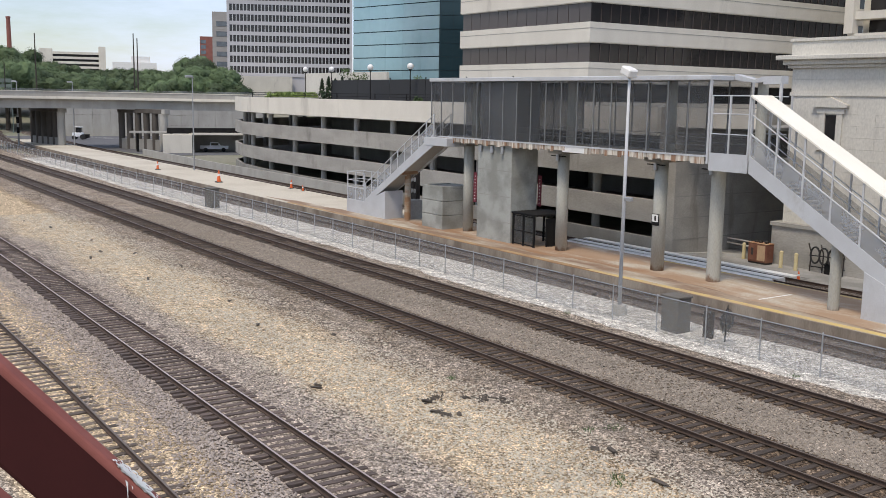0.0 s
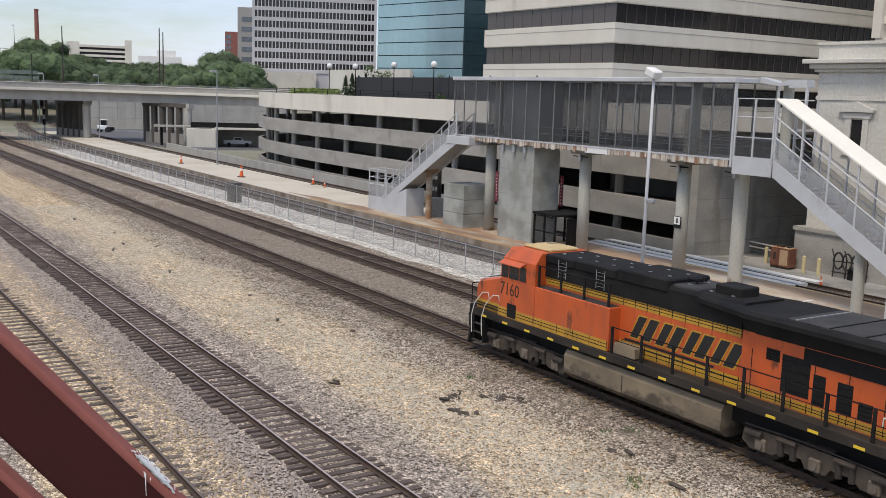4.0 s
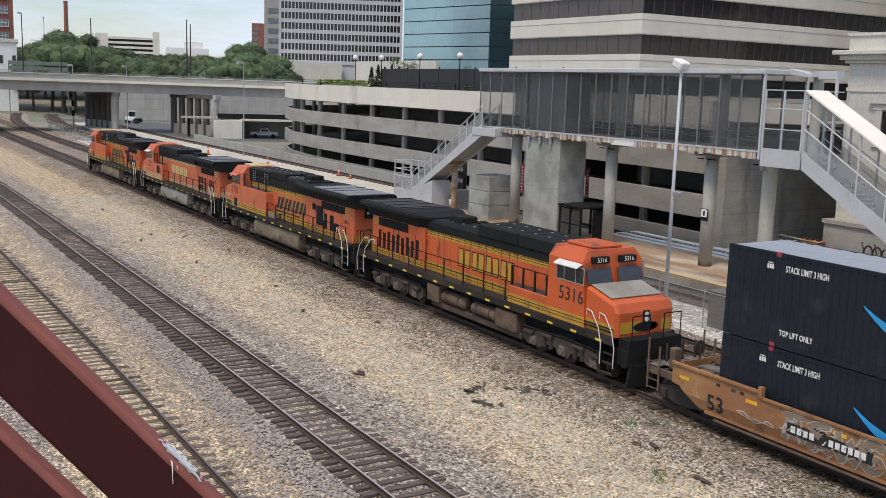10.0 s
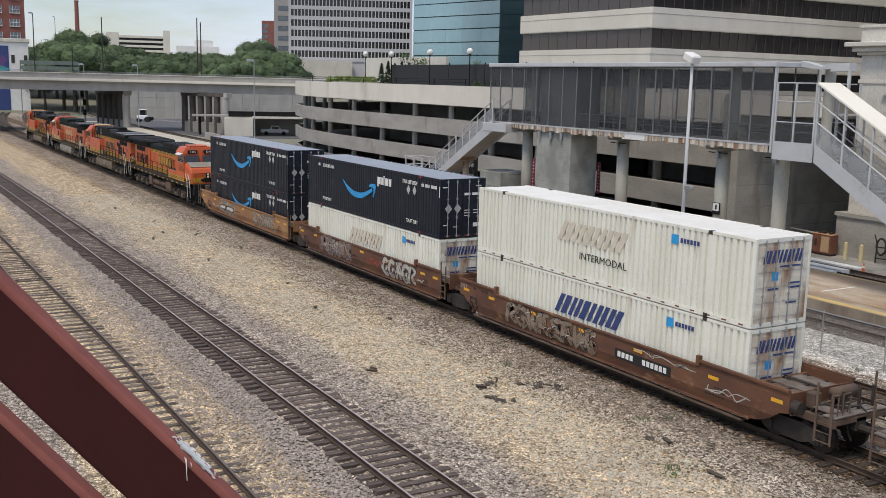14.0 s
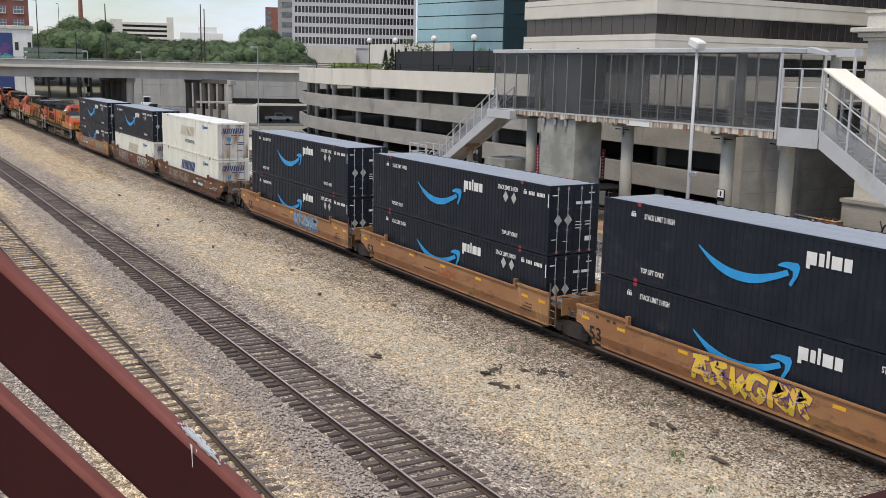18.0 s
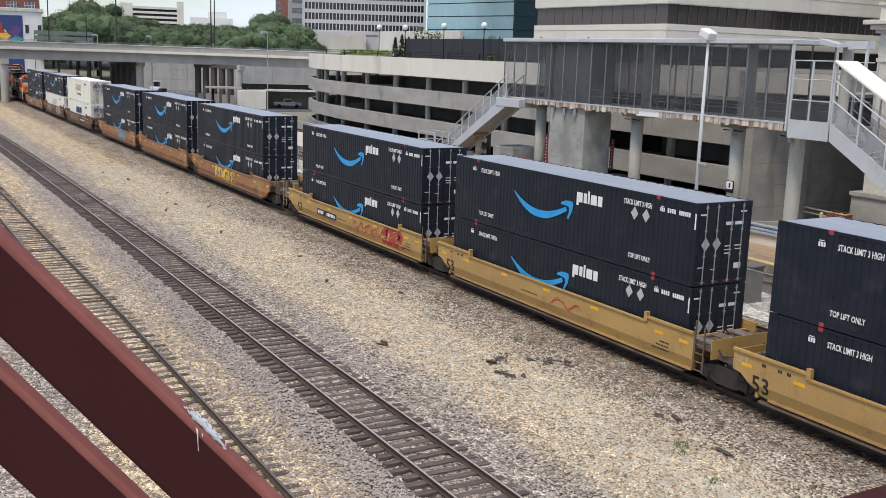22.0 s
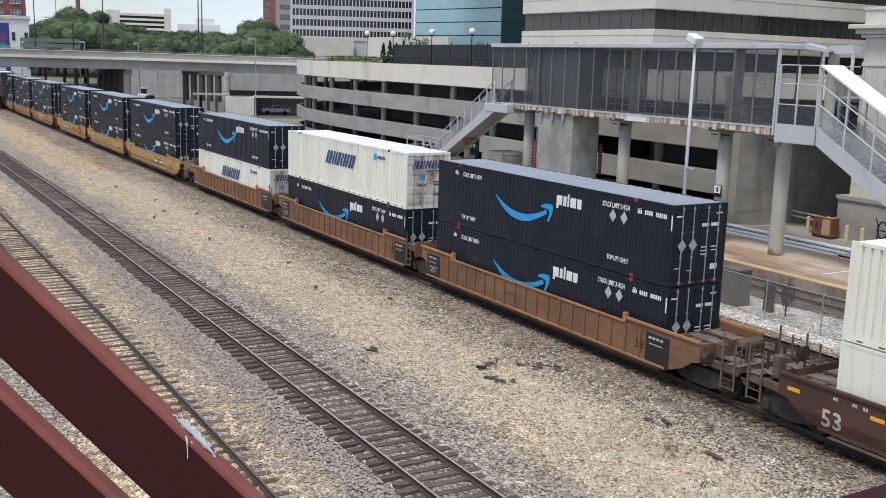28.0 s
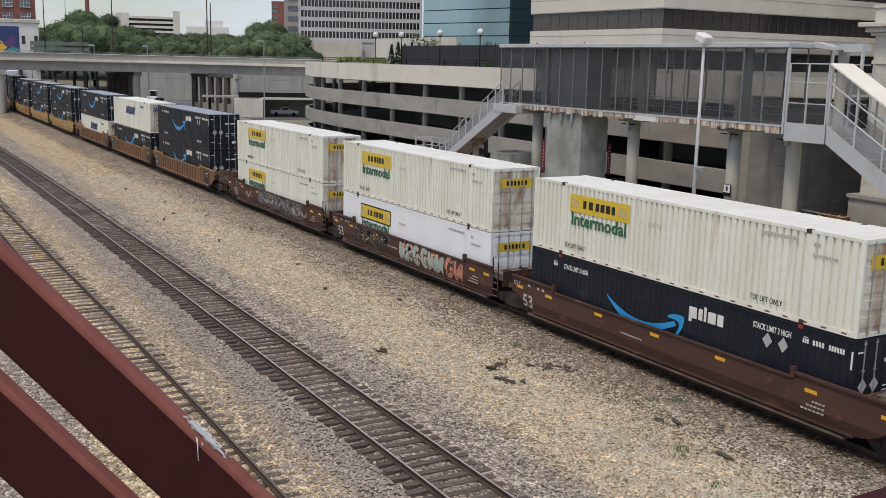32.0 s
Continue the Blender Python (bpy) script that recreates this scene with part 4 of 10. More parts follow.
for x, w in ((-64.4, 0.42), (-53.0, 0.42), (-43.7, 0.42)):
    bm = bmesh.new()
    rod(bm, (x, 46.0, PZ - 0.05), (x, 46.0, WZ), w, 18)
    part("column", bm, M["column_concrete"], ww, smooth=True)
    bm = bmesh.new()
    rod(bm, (x, 46.6, WZ + 0.36), (x, 46.6, WT - 0.27), w * 0.8, 16)
    part("upper_column", bm, M["column_concrete"], ww, smooth=True)
    boxpart("column_cap", (x - 0.75, x + 0.75, 45.2, 47.6, WZ - 0.25, WZ), M["concrete_dark"], ww)
lift = thing("lift_shaft", label="board-marked concrete lift shaft under the walkway", category="lift shaft")
boxpart("shaft_wall", (-61.5, -57.3, 44.75, 47.2, PZ - 0.05, WZ), M["shaft_concrete"], lift, "", 0.02)
boxpart("lift_head", (-61.5, -57.3, 45.0, 47.2, WZ + 0.38, WT - 0.3), M["lift_panel"], lift, "dull grey clad lift head", 0.02)
for x in (-61.2, -60.2, -58.9):
    boxpart("door_jamb", (x, x + 0.06, 44.96, 45.0, WZ + 0.4, WZ + 2.7), M["mullion_grey"], lift)

# ---- stairs, landing and canopy of the walkway ----
FLOOR = WZ + 0.38


def stair(label, x_top, x_bot, z_bot, y0, y1, canopy):
    """A straight flight from the walkway's floor, with plated sides, mesh and rails."""
    st = thing("staircase", label=label, category="staircase", group="stairs of the walkway")
    run, drop = x_bot - x_top, FLOOR - z_bot
    d = 1 if run > 0 else -1

    def z_at(x):
        return FLOOR - drop * (x - x_top) / run

    n = 36
    for i in range(n):
        a = x_top + run * i / n
        b = x_top + run * (i + 1) / n
        z = FLOOR - drop * (i + 1) / n
        boxpart("tread", (min(a, b) - 0.015, max(a, b) + 0.015, y0 + 0.08, y1 - 0.08, z - 0.05, z), M["tread"], st)
    low, panel = (0.72, 1.37) if canopy else (0.5, 1.15)
    for y in (y0, y1 - 0.08):
        bm = bmesh.new()
        slab(bm, [(x_top, FLOOR - 0.75), (x_bot, z_bot - (low if canopy else 0.25)), (x_bot, z_bot + 0.25), (x_top, FLOOR + 0.22)] if d > 0 else
             [(x_bot, z_bot - 0.25), (x_top, FLOOR - 0.75), (x_top, FLOOR + 0.2), (x_bot, z_bot + 0.3)], y, y + 0.08, "y")
        part("stringer", bm, M["grey_paint"], st, "pale grey plated stringer")
        bm = bmesh.new()
        slab(bm, [(x_top, FLOOR + 0.22), (x_bot, z_bot + 0.25), (x_bot, z_bot + panel), (x_top, FLOOR + panel)] if d > 0 else
             [(x_bot, z_bot + 0.3), (x_top, FLOOR + 0.2), (x_top, FLOOR + 1.15), (x_bot, z_bot + 1.15)], y + 0.03, y + 0.045, "y")
        part("mesh_panel", bm, M["mesh_light"] if y == y0 else M["mesh_grey"], st)
        for h, r in (((1.40, 0.05), (2.46, 0.045)) if y == y0 else ((1.0, 0.03), (1.9, 0.03))) if canopy else ((1.18, 0.045), (1.75, 0.04)):
            bm = bmesh.new()
            rod(bm, (x_top, y + 0.04, FLOOR + h), (x_bot, y + 0.04, z_bot + h), r, 8)
            part("handrail", bm, M["grey_paint"], st)
        m = 7 if canopy else 10
        for i in range(m + 1):
            x = x_top + run * i / m
            bm = bmesh.new()
            box(bm, x - 0.05, x + 0.05, y + 0.005, y + 0.075, z_at(x) - 0.1, z_at(x) + (3.42 if canopy else 1.76))
            part("post", bm, M["grey_paint"], st)
    bm = bmesh.new()
    slab(bm, [(x_top, FLOOR - 0.5), (x_bot, z_bot - 0.2), (x_bot, z_bot - 0.14), (x_top, FLOOR - 0.42)] if d > 0 else [(x_bot, z_bot - 0.2), (x_top, FLOOR - 0.5), (x_top, FLOOR - 0.42), (x_bot, z_bot - 0.14)], y0 + 0.08, y1 - 0.08, "y")
    part("soffit", bm, M["concrete"], st, "tan underside of the flight")
    if canopy:
        bm = bmesh.new()
        slab(bm, [(x_top - 0.05, FLOOR + 3.42), (x_bot, z_bot + 3.5), (x_bot, z_bot + 3.6), (x_top - 0.05, FLOOR + 3.52)], y0 - 0.08, y1 + 0.08, "y")
        part("canopy", bm, M["canopy_cream"], st, "sloping white canopy roof")
    return st, z_at


right_stair, _ = stair("pale grey steel staircase under a sloping white canopy", -35.95, -23.6, 0.5, 44.6, 46.25, True)
bm = bmesh.new()
slab(bm, [(-28.45, PZ - 0.02), (-23.8, PZ - 0.02), (-23.8, 0.6), (-28.45, 2.62)], 44.55, 46.3, "y")
part("base_wall", bm, M["grey_paint"], right_stair, "plain pale base wall")
bm = bmesh.new()
rod(bm, (-30.5, 45.25, PZ - 0.02), (-30.5, 45.25, 3.75), 0.3, 14)
part("column", bm, M["column_concrete"], right_stair)
left_stair, zl = stair("pale grey steel staircase with mesh sides and a solid foot", -66.6, -77.6, 1.35, 44.0, 45.7, False)
bm = bmesh.new()
slab(bm, [(-80.9, PZ - 0.02), (-74.0, PZ - 0.02), (-74.0, 2.7), (-77.6, 1.45), (-80.9, 1.45)], 43.95, 45.75, "y")
part("base_wall", bm, M["grey_paint"], left_stair, "solid pale foot wall")
for x in (-80.85, -79.3, -77.7):
    for y in (44.0, 45.65):
        boxpart("post", (x - 0.04, x + 0.04, y - 0.04, y + 0.04, 1.4, 4.0), M["grey_paint"], left_stair)
for z in (2.55, 3.2, 3.95):
    bm = bmesh.new()
    pipe(bm, [(-77.7, 44.0, z), (-80.85, 44.0, z), (-80.85, 45.65, z), (-77.7, 45.65, z)], 0.035, 6)
    part("handrail", bm, M["grey_paint"], left_stair)
boxpart("mesh_panel", (-80.85, -77.7, 44.0, 44.012, 1.45, 2.5), M["mesh_light"], left_stair)
bm = bmesh.new()
rod(bm, (-72.3, 45.2, PZ - 0.02), (-72.3, 45.2, 4.4), 0.27, 14)
box(bm, -73.2, -71.4, 44.1, 45.7, 4.3, 4.6)
part("column", bm, M["platform"], left_stair, "tan concrete column")
boxpart("landing_beam", (-67.9, -64.6, 43.95, 45.75, WZ - 0.35, WZ + 0.3), M["grey_paint"], left_stair, "", 0.02)

# landing by the right stair with its flat canopy and round column
landing = thing("stair_landing", label="grey steel landing with railings under a flat pale canopy", category="landing")
boxpart("landing_floor", (-38.75, -36.0, 44.6, 48.2, FLOOR - 0.25, FLOOR), M["concrete"], landing)
boxpart("fascia", (-38.75, -36.0, 44.55, 44.6, FLOOR - 0.78, FLOOR + 0.24), M["grey_paint"], landing, "pale plated fascia")
boxpart("mesh_panel", (-38.75, -36.0, 44.56, 44.57, FLOOR + 0.25, FLOOR + 1.3), M["mesh_grey"], landing)
for z in (1.32, 2.46, 3.47):
    bm = bmesh.new()
    rod(bm, (-38.75, 44.58, FLOOR + z), (-36.0, 44.58, FLOOR + z), 0.035, 6)
    part("handrail", bm, M["grey_paint"], landing)
    bm = bmesh.new()
    rod(bm, (-38.9, 48.15, FLOOR + z), (-36.3, 48.15, FLOOR + z), 0.035, 6)
    part("handrail", bm, M["grey_paint"], landing)
for x in (-38.7, -37.4, -36.05):
    for y in (44.58, 48.15):
        boxpart("post", (x - 0.05, x + 0.05, y - 0.04, y + 0.04, FLOOR, FLOOR + 3.5), M["grey_paint"], landing)
bm = bmesh.new()
slab(bm, [(-38.8, 12.12), (-37.4, 11.95), (-36.8, 12.0), (-36.8, 11.86), (-35.6, 11.9), (-35.6, 12.33), (-36.9, 12.3), (-37.4, 12.12), (-38.8, 12.45)], 46.45, 47.1, "y")
part("canopy", bm, M["grey_paint"], landing, "shallow butterfly canopy")
boxpart("end_frame", (-35.7, -35.55, 46.5, 46.62, FLOOR - 0.8, 11.95), M["grey_paint"], landing)
for x, y in ((-39.25, 46.1), (-37.5, 47.4)):
    bm = bmesh.new()
    rod(bm, (x, y, PZ - 0.02) if x < -38 else (x, y, FLOOR), (x, y, FLOOR - 0.2) if x < -38 else (x, y, 12.0), 0.42 if x < -38 else 0.3, 18)
    part("column", bm, M["column_concrete"], landing)

# fittings on and under the walkway
for x in (-61.0, -59.6, -58.3):
    lampt = thing("downlight", pose(x, 44.62, WZ - 0.55), "small cylindrical grey wall light on the lift shaft", "wall lamp", "wall lights on the shaft")
    bm = bmesh.new()
    rod(bm, (0, 0, 0), (0, 0, 0.5), 0.13, 12)
    part("housing", bm, M["galv"], lampt)
    boxpart("bracket", (-0.05, 0.05, 0.1, 0.16, 0.2, 0.4), M["galv"], lampt)
for x in (-53.0, -43.7, -39.25):
    lampt = thing("column_light", pose(x, 45.42, WZ - 0.75), "small grey lamp bolted to a column", "wall lamp", "lights on the columns")
    bm = bmesh.new()
    rod(bm, (0, 0, 0), (0, 0, 0.42), 0.12, 10)
    part("housing", bm, M["galv"], lampt)
    boxpart("arm", (-0.75, 0.75, 0.02, 0.1, 0.3, 0.36), M["loco_black"], lampt)
for x, y in ((-61.72, 44.72), (-57.08, 47.3)):
    sg = thing("elevator_sign", pose(x, y, 2.9), "narrow dark maroon upright sign with white dots", "sign", "signs on the lift shaft")
    boxpart("board", (-0.2, 0.2, -0.03, 0.0, 0, 2.3), M["sign_maroon"], sg)
    bm = bmesh.new()
    for k in range(8):
        rod(bm, (0, -0.036, 0.25 + k * 0.25), (0, -0.03, 0.25 + k * 0.25), 0.045, 10)
    part("letter_dot", bm, M["decal_white"], sg)["kind"] = "stuff"
for k in range(3):
    bm = bmesh.new()
    box(bm, -61.51, -57.29, 44.742, 44.75, 1.7 + 1.9 * k, 1.74 + 1.9 * k)
    part("pour_joint", bm, M["concrete_dark"], lift)
cage = thing("lift_lobby", label="black steel framed glass enclosure at the lift door", category="enclosure")
for x in (-57.1, -55.9, -54.7):
    for y in (44.9, 47.8):
        boxpart("post", (x - 0.06, x + 0.06, y - 0.06, y + 0.06, PZ - 0.02, 2.5), M["loco_black"], cage)
boxpart("roof", (-57.2, -54.5, 44.75, 48.0, 2.5, 2.66), M["loco_black"], cage, "", 0.03)
for y in (44.9, 47.8):
    for z in (0.35, 1.3, 2.42):
        boxpart("rail", (-57.1, -54.7, y - 0.03, y + 0.03, z - 0.04, z + 0.04), M["loco_black"], cage)
    boxpart("glass_panel", (-57.04, -54.76, y - 0.006, y + 0.006, 0.4, 2.46), M["mesh_grey"], cage)
boxpart("door_frame", (-54.72, -54.6, 46.0, 47.3, PZ - 0.02, 2.3), M["loco_black"], cage)
sign = thing("column_sign", pose(-43.6, 45.57, 3.08), "small white notice in a dark frame on a column", "sign")
boxpart("frame", (-0.3, 0.3, -0.06, 0.0, 0.05, 0.78), M["loco_black"], sign)
boxpart("face", (-0.26, 0.26, -0.07, -0.06, 0.28, 0.75), M["decal_white"], sign)
boxpart("notice_mark", (-0.05, 0.08, -0.075, -0.07, 0.36, 0.66), M["decal_black"], sign)
kiosk = thing("concrete_enclosure", label="square board-marked concrete enclosure on the platform", category="concrete box")
for z0, z1 in ((PZ - 0.02, 1.35), (1.38, 2.5), (2.53, 3.55)):
    boxpart("course", (-68.9, -65.9, 44.5, 47.3, z0, z1), M["shaft_concrete"], kiosk, "", 0.03)
boxpart("lid", (-68.7, -66.1, 44.7, 47.1, 3.55, 3.6), M["concrete_dark"], kiosk)
for d in ((-68.9, -65.9, 44.5, 44.68, 3.55, 3.72), (-68.9, -65.9, 47.12, 47.3, 3.55, 3.72), (-68.9, -68.72, 44.68, 47.12, 3.55, 3.72), (-66.08, -65.9, 44.68, 47.12, 3.55, 3.72)):
    boxpart("rim", d, M["shaft_concrete"], kiosk)
unit = thing("utility_cabinet", label="grey utility cabinet with round fans and a blue panel", category="cabinet")
boxpart("body", (-73.9, -72.9, 45.9, 47.2, PZ - 0.02, 1.9), M["galv"], unit, "", 0.03)
boxpart("upper_panel", (-74.6, -73.6, 46.9, 47.3, PZ - 0.02, 4.6), M["dark_glass"], unit, "", 0.03)
bm = bmesh.new()
for x in (-74.35, -73.85):
    for z in (2.6, 3.6):
        rod(bm, (x, 46.86, z), (x, 46.92, z), 0.2, 14)
part("fan", bm, M["galv"], unit)

# ---- buildings ----
def wall_along(bm, path, z0, z1, thick):
    """A wall of a height along a plan path; it thickens to the path's left."""
    n = len(path)
    offs = []
    for i in range(n):
        a, b = Vector(path[max(0, i - 1)]), Vector(path[min(n - 1, i + 1)])
        d = (b - a).normalized()
        offs.append(Vector(path[i]) + Vector((-d.y, d.x)) * thick)
    sweep(bm, [(0, z0), (1, z0), (1, z1), (0, z1)], [(lambda u, v, p=Vector(p), q=q: (*(p.lerp(q, u)), v)) for p, q in zip(path, offs)])


# car park with open decks, its front running along the tracks and rounding away at its end
PARK = [(-164, 118), (-165.5, 100), (-164.5, 85), (-161, 74), (-155, 66), (-147, 60.5), (-137, 57.4), (-126, 56.1), (-115, 55.7), (-97, 55.6), (-84, 55.2), (-52, 54.4)]
garage = thing("parking_garage", label="open-deck concrete car park with curved pale parapet bands", category="parking garage")
for z0, z1 in ((8.3, 10.4), (5.1, 6.85), (1.85, 3.55)):
    bm = bmesh.new()
    wall_along(bm, PARK, z0, z1, -0.35)
    part("parapet_band", bm, M["concrete_light"] if z0 > 8 else M["garage_concrete"], garage)
    for k in (0.34, 0.67):
        bm = bmesh.new()
        wall_along(bm, PARK, z0 + (z1 - z0) * k - 0.025, z0 + (z1 - z0) * k + 0.025, 0.012)
        part("board_groove", bm, M["concrete_dark"], garage)
bm = bmesh.new()
wall_along(bm, PARK, -0.42, 0.75, -0.35)
part("base_wall", bm, M["concrete_dark"], garage)
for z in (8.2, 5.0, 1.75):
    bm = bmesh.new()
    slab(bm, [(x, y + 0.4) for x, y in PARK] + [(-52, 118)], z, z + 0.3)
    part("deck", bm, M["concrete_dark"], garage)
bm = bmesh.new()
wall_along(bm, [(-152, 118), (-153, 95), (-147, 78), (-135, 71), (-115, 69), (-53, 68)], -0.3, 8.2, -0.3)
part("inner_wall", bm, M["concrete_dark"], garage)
cum, pts = 0.0, []
for a, b in zip(PARK, PARK[1:]):
    pts.append((cum, a, b))
    cum += (Vector(b) - Vector(a)).length
d = 1.0
while d < cum:
    for c0, a, b in pts:
        L = (Vector(b) - Vector(a)).length
        if c0 <= d < c0 + L:
            p = Vector(a).lerp(Vector(b), (d - c0) / L)
            bm = bmesh.new()
            rod(bm, (p.x, p.y + 0.9, -0.4), (p.x, p.y + 0.9, 8.3), 0.36, 10)
            part("column", bm, M["concrete"], garage)
    d += 8.4
boxpart("side_wall", (-52.0, -50.3, 54.4, 70, -0.42, 10.4), M["garage_concrete"], garage, "board-marked concrete end wall")
for k in range(6):
    boxpart("board_groove", (-50.3, -50.29, 54.39, 70, 0.7 + k * 1.6, 0.76 + k * 1.6), M["concrete_dark"], garage)

bm = bmesh.new()
wall_along(bm, [(-50.29, 54.4), (-47.5, 55.3), (-45.3, 57.2)], 9.0, 10.4, -0.35)
part("parapet_band", bm, M["concrete_light"], garage, "pale parapet of the bridge to the station")
bm = bmesh.new()
slab(bm, [(-50.28, 54.8), (-47.6, 55.7), (-45.4, 57.5), (-45.4, 70), (-50.28, 70)], 8.9, 9.1)
part("deck", bm, M["concrete_dark"], garage)

# roof garden of the car park


def leaves(bm, centre, radius, count, size, rnd, squash=0.8):
    """Loose leaf clumps through a lobed crown, thinner towards the outline."""
    lobes = [(Vector(centre) + Vector((rnd.uniform(-1, 1), rnd.uniform(-1, 1), rnd.uniform(-0.75, 0.85) * squash)) * radius * 0.66, radius * rnd.uniform(0.2, 0.42)) for _ in range(9 if count < 3000 else 30)]
    if count >= 3000:
        # the dense inside of each clump
        for c, r in lobes:
            core = bmesh.ops.create_icosphere(bm, subdivisions=3, radius=r * 0.74, matrix=Matrix.Translation(c))
            for v in core["verts"]:
                v.co += (v.co - c) * (0.34 * noise.noise(v.co * 1.3) + 0.16 * noise.noise(v.co * 3.7))
    for i in range(count):
        c, r = lobes[rnd.randrange(len(lobes))]
        v = Vector((rnd.gauss(0, 1), rnd.gauss(0, 1), rnd.gauss(0, 1) * squash)).normalized() * r * (rnd.uniform(0.45, 1.08) if count < 3000 else rnd.uniform(0.76, 1.1))
        p = c + v
        n = (v.normalized() + Vector((rnd.uniform(-1, 1), rnd.uniform(-1, 1), rnd.uniform(-0.25, 1.5))) * (0.4 if count < 3000 else 0.24)).normalized()
        a = n.orthogonal().normalized()
        b = n.cross(a)
        t = rnd.uniform(0, 6.28)
        a, b = a * math.cos(t) + b * math.sin(t), b * math.cos(t) - a * math.sin(t)
        s = size * rnd.uniform(0.6, 1.3)
        vs = [bm.verts.new(p + a * s * x + b * s * y + n * s * z) for x, y, z in ((-0.5, -0.45, 0), (0.55, -0.4, 0.1), (0.5, 0.55, -0.1), (-0.55, 0.45, 0.1))]
        bm.faces.new(vs)


def tree(x, y, z0, height, spread, rnd, label, name="tree", leaf=None, count=420, group="trees on the hill"):
    t = thing(name, pose(x, y, z0), label, "tree", group)
    bm = bmesh.new()
    rod(bm, (0, 0, -0.3), (0.1, 0, height * 0.5), height * 0.03, 7, height * 0.016)
    for k in range(4):
        a = k * 1.6 + rnd.uniform(0, 1)
        rod(bm, (0.05, 0, height * (0.28 + 0.06 * k)), (math.cos(a) * spread * 0.5, math.sin(a) * spread * 0.5, height * (0.55 + 0.07 * k)), height * 0.013, 5, height * 0.005)
    part("trunk", bm, M["bark"], t)
    bm = bmesh.new()
    leaves(bm, (0, 0, height * 0.62), spread, count, spread * (0.055 if count < 3000 else 0.031), rnd, min(1.2, height * 0.36 / spread))
    part("crown", bm, leaf or M["leaf"], t)
    return t


def cone_tree(x, y, z0, height, rnd):
    t = thing("conifer", pose(x, y, z0), "small dark cone-shaped conifer in the roof garden", "tree", "conifers on the roof")
    bm = bmesh.new()
    rod(bm, (0, 0, -0.2), (0, 0, height * 0.8), 0.06, 6, 0.02)
    part("trunk", bm, M["bark"], t)
    bm = bmesh.new()
    for i in range(150):
        u = rnd.random() ** 0.8
        a = rnd.uniform(0, 6.28)
        r = (1 - u) * height * 0.27 * rnd.uniform(0.6, 1.05)
        p = Vector((math.cos(a) * r, math.sin(a) * r, height * (0.1 + 0.9 * u)))
        d = Vector((math.cos(a), math.sin(a), -0.3)) * height * 0.09
        s = Vector((-math.sin(a), math.cos(a), 0)) * height * 0.05
        bm.faces.new([bm.verts.new(q) for q in (p - s, p + d, p + s, p - d * 0.4 + Vector((0, 0, height * 0.06)))])
    part("needles", bm, M["leaf_dark"], t)


rnd = random.Random(5)
bm = bmesh.new()
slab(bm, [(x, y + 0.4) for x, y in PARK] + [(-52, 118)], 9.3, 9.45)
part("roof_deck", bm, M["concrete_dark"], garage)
rail = thing("roof_railing", label="thin dark railing along the car park's roof edge", category="railing")
bm = bmesh.new()
for a, b in zip(PARK[3:], PARK[4:]):
    for z in (10.75, 11.05):
        rod(bm, (a[0], a[1] + 0.6, z), (b[0], b[1] + 0.6, z), 0.025, 5)
part("guard_wire", bm, M["loco_black"], rail)["kind"] = "stuff"
for x, y in ((-135, 57.9), (-126, 56.7), (-115, 56.3), (-106, 56.2), (-97, 56.2), (-90, 56.0), (-84, 55.8), (-76, 55.6), (-68, 55.4), (-60, 55.2)):
    boxpart("post", (x - 0.04, x + 0.04, y - 0.04, y + 0.04, 9.4, 11.1), M["loco_black"], rail)
screen = thing("privacy_screen", label="black fabric screen on a fence round the roof terrace", category="screen fence")
for a, b in (((-113.5, 59.5), (-106, 59.0)), ((-105.9, 59.0), (-98, 58.6)), ((-97.9, 58.6), (-90, 58.3)), ((-89.9, 58.3), (-82, 58.0)), ((-81.9, 58.0), (-70, 57.6))):
    bm = bmesh.new()
    wall_along(bm, [a, b], 9.45, 12.7, 0.05)
    part("screen_panel", bm, M["screen_dark"], screen)
for x in (-113.5, -106, -98, -90, -82, -74):
    y = 59.5 - (x + 113.5) * 0.044
    boxpart("post", (x - 0.05, x + 0.05, y - 0.12, y - 0.02, 9.45, 12.9), M["loco_black"], screen)
for x, y in ((-117.0, 57.5), (-112.5, 58.9), (-99.8, 57.2), (-91.4, 57.3)):
    g = thing("globe_lamp", pose(x, y, 9.45), "black lamp post with a white globe on the roof terrace", "lamp post", "globe lamps on the roof")
    bm = bmesh.new()
    rod(bm, (0, 0, 0), (0, 0, 4.2), 0.07, 8, 0.05)
    rod(bm, (0, 0, 4.15), (0, 0, 4.28), 0.16, 10)
    part("post", bm, M["loco_black"], g)
    bm = bmesh.new()
    bmesh.ops.create_icosphere(bm, subdivisions=2, radius=0.36, matrix=Matrix.Translation((0, 0, 4.6)))
    part("globe", bm, M["globe"], g, smooth=True)
hedge = thing("hedge", label="clipped green hedge along the roof edge", category="hedge")
boxpart("planter", (-126.5, -114.5, 57.2, 58.2, 9.45, 10.5), M["concrete"], hedge)
bm = bmesh.new()
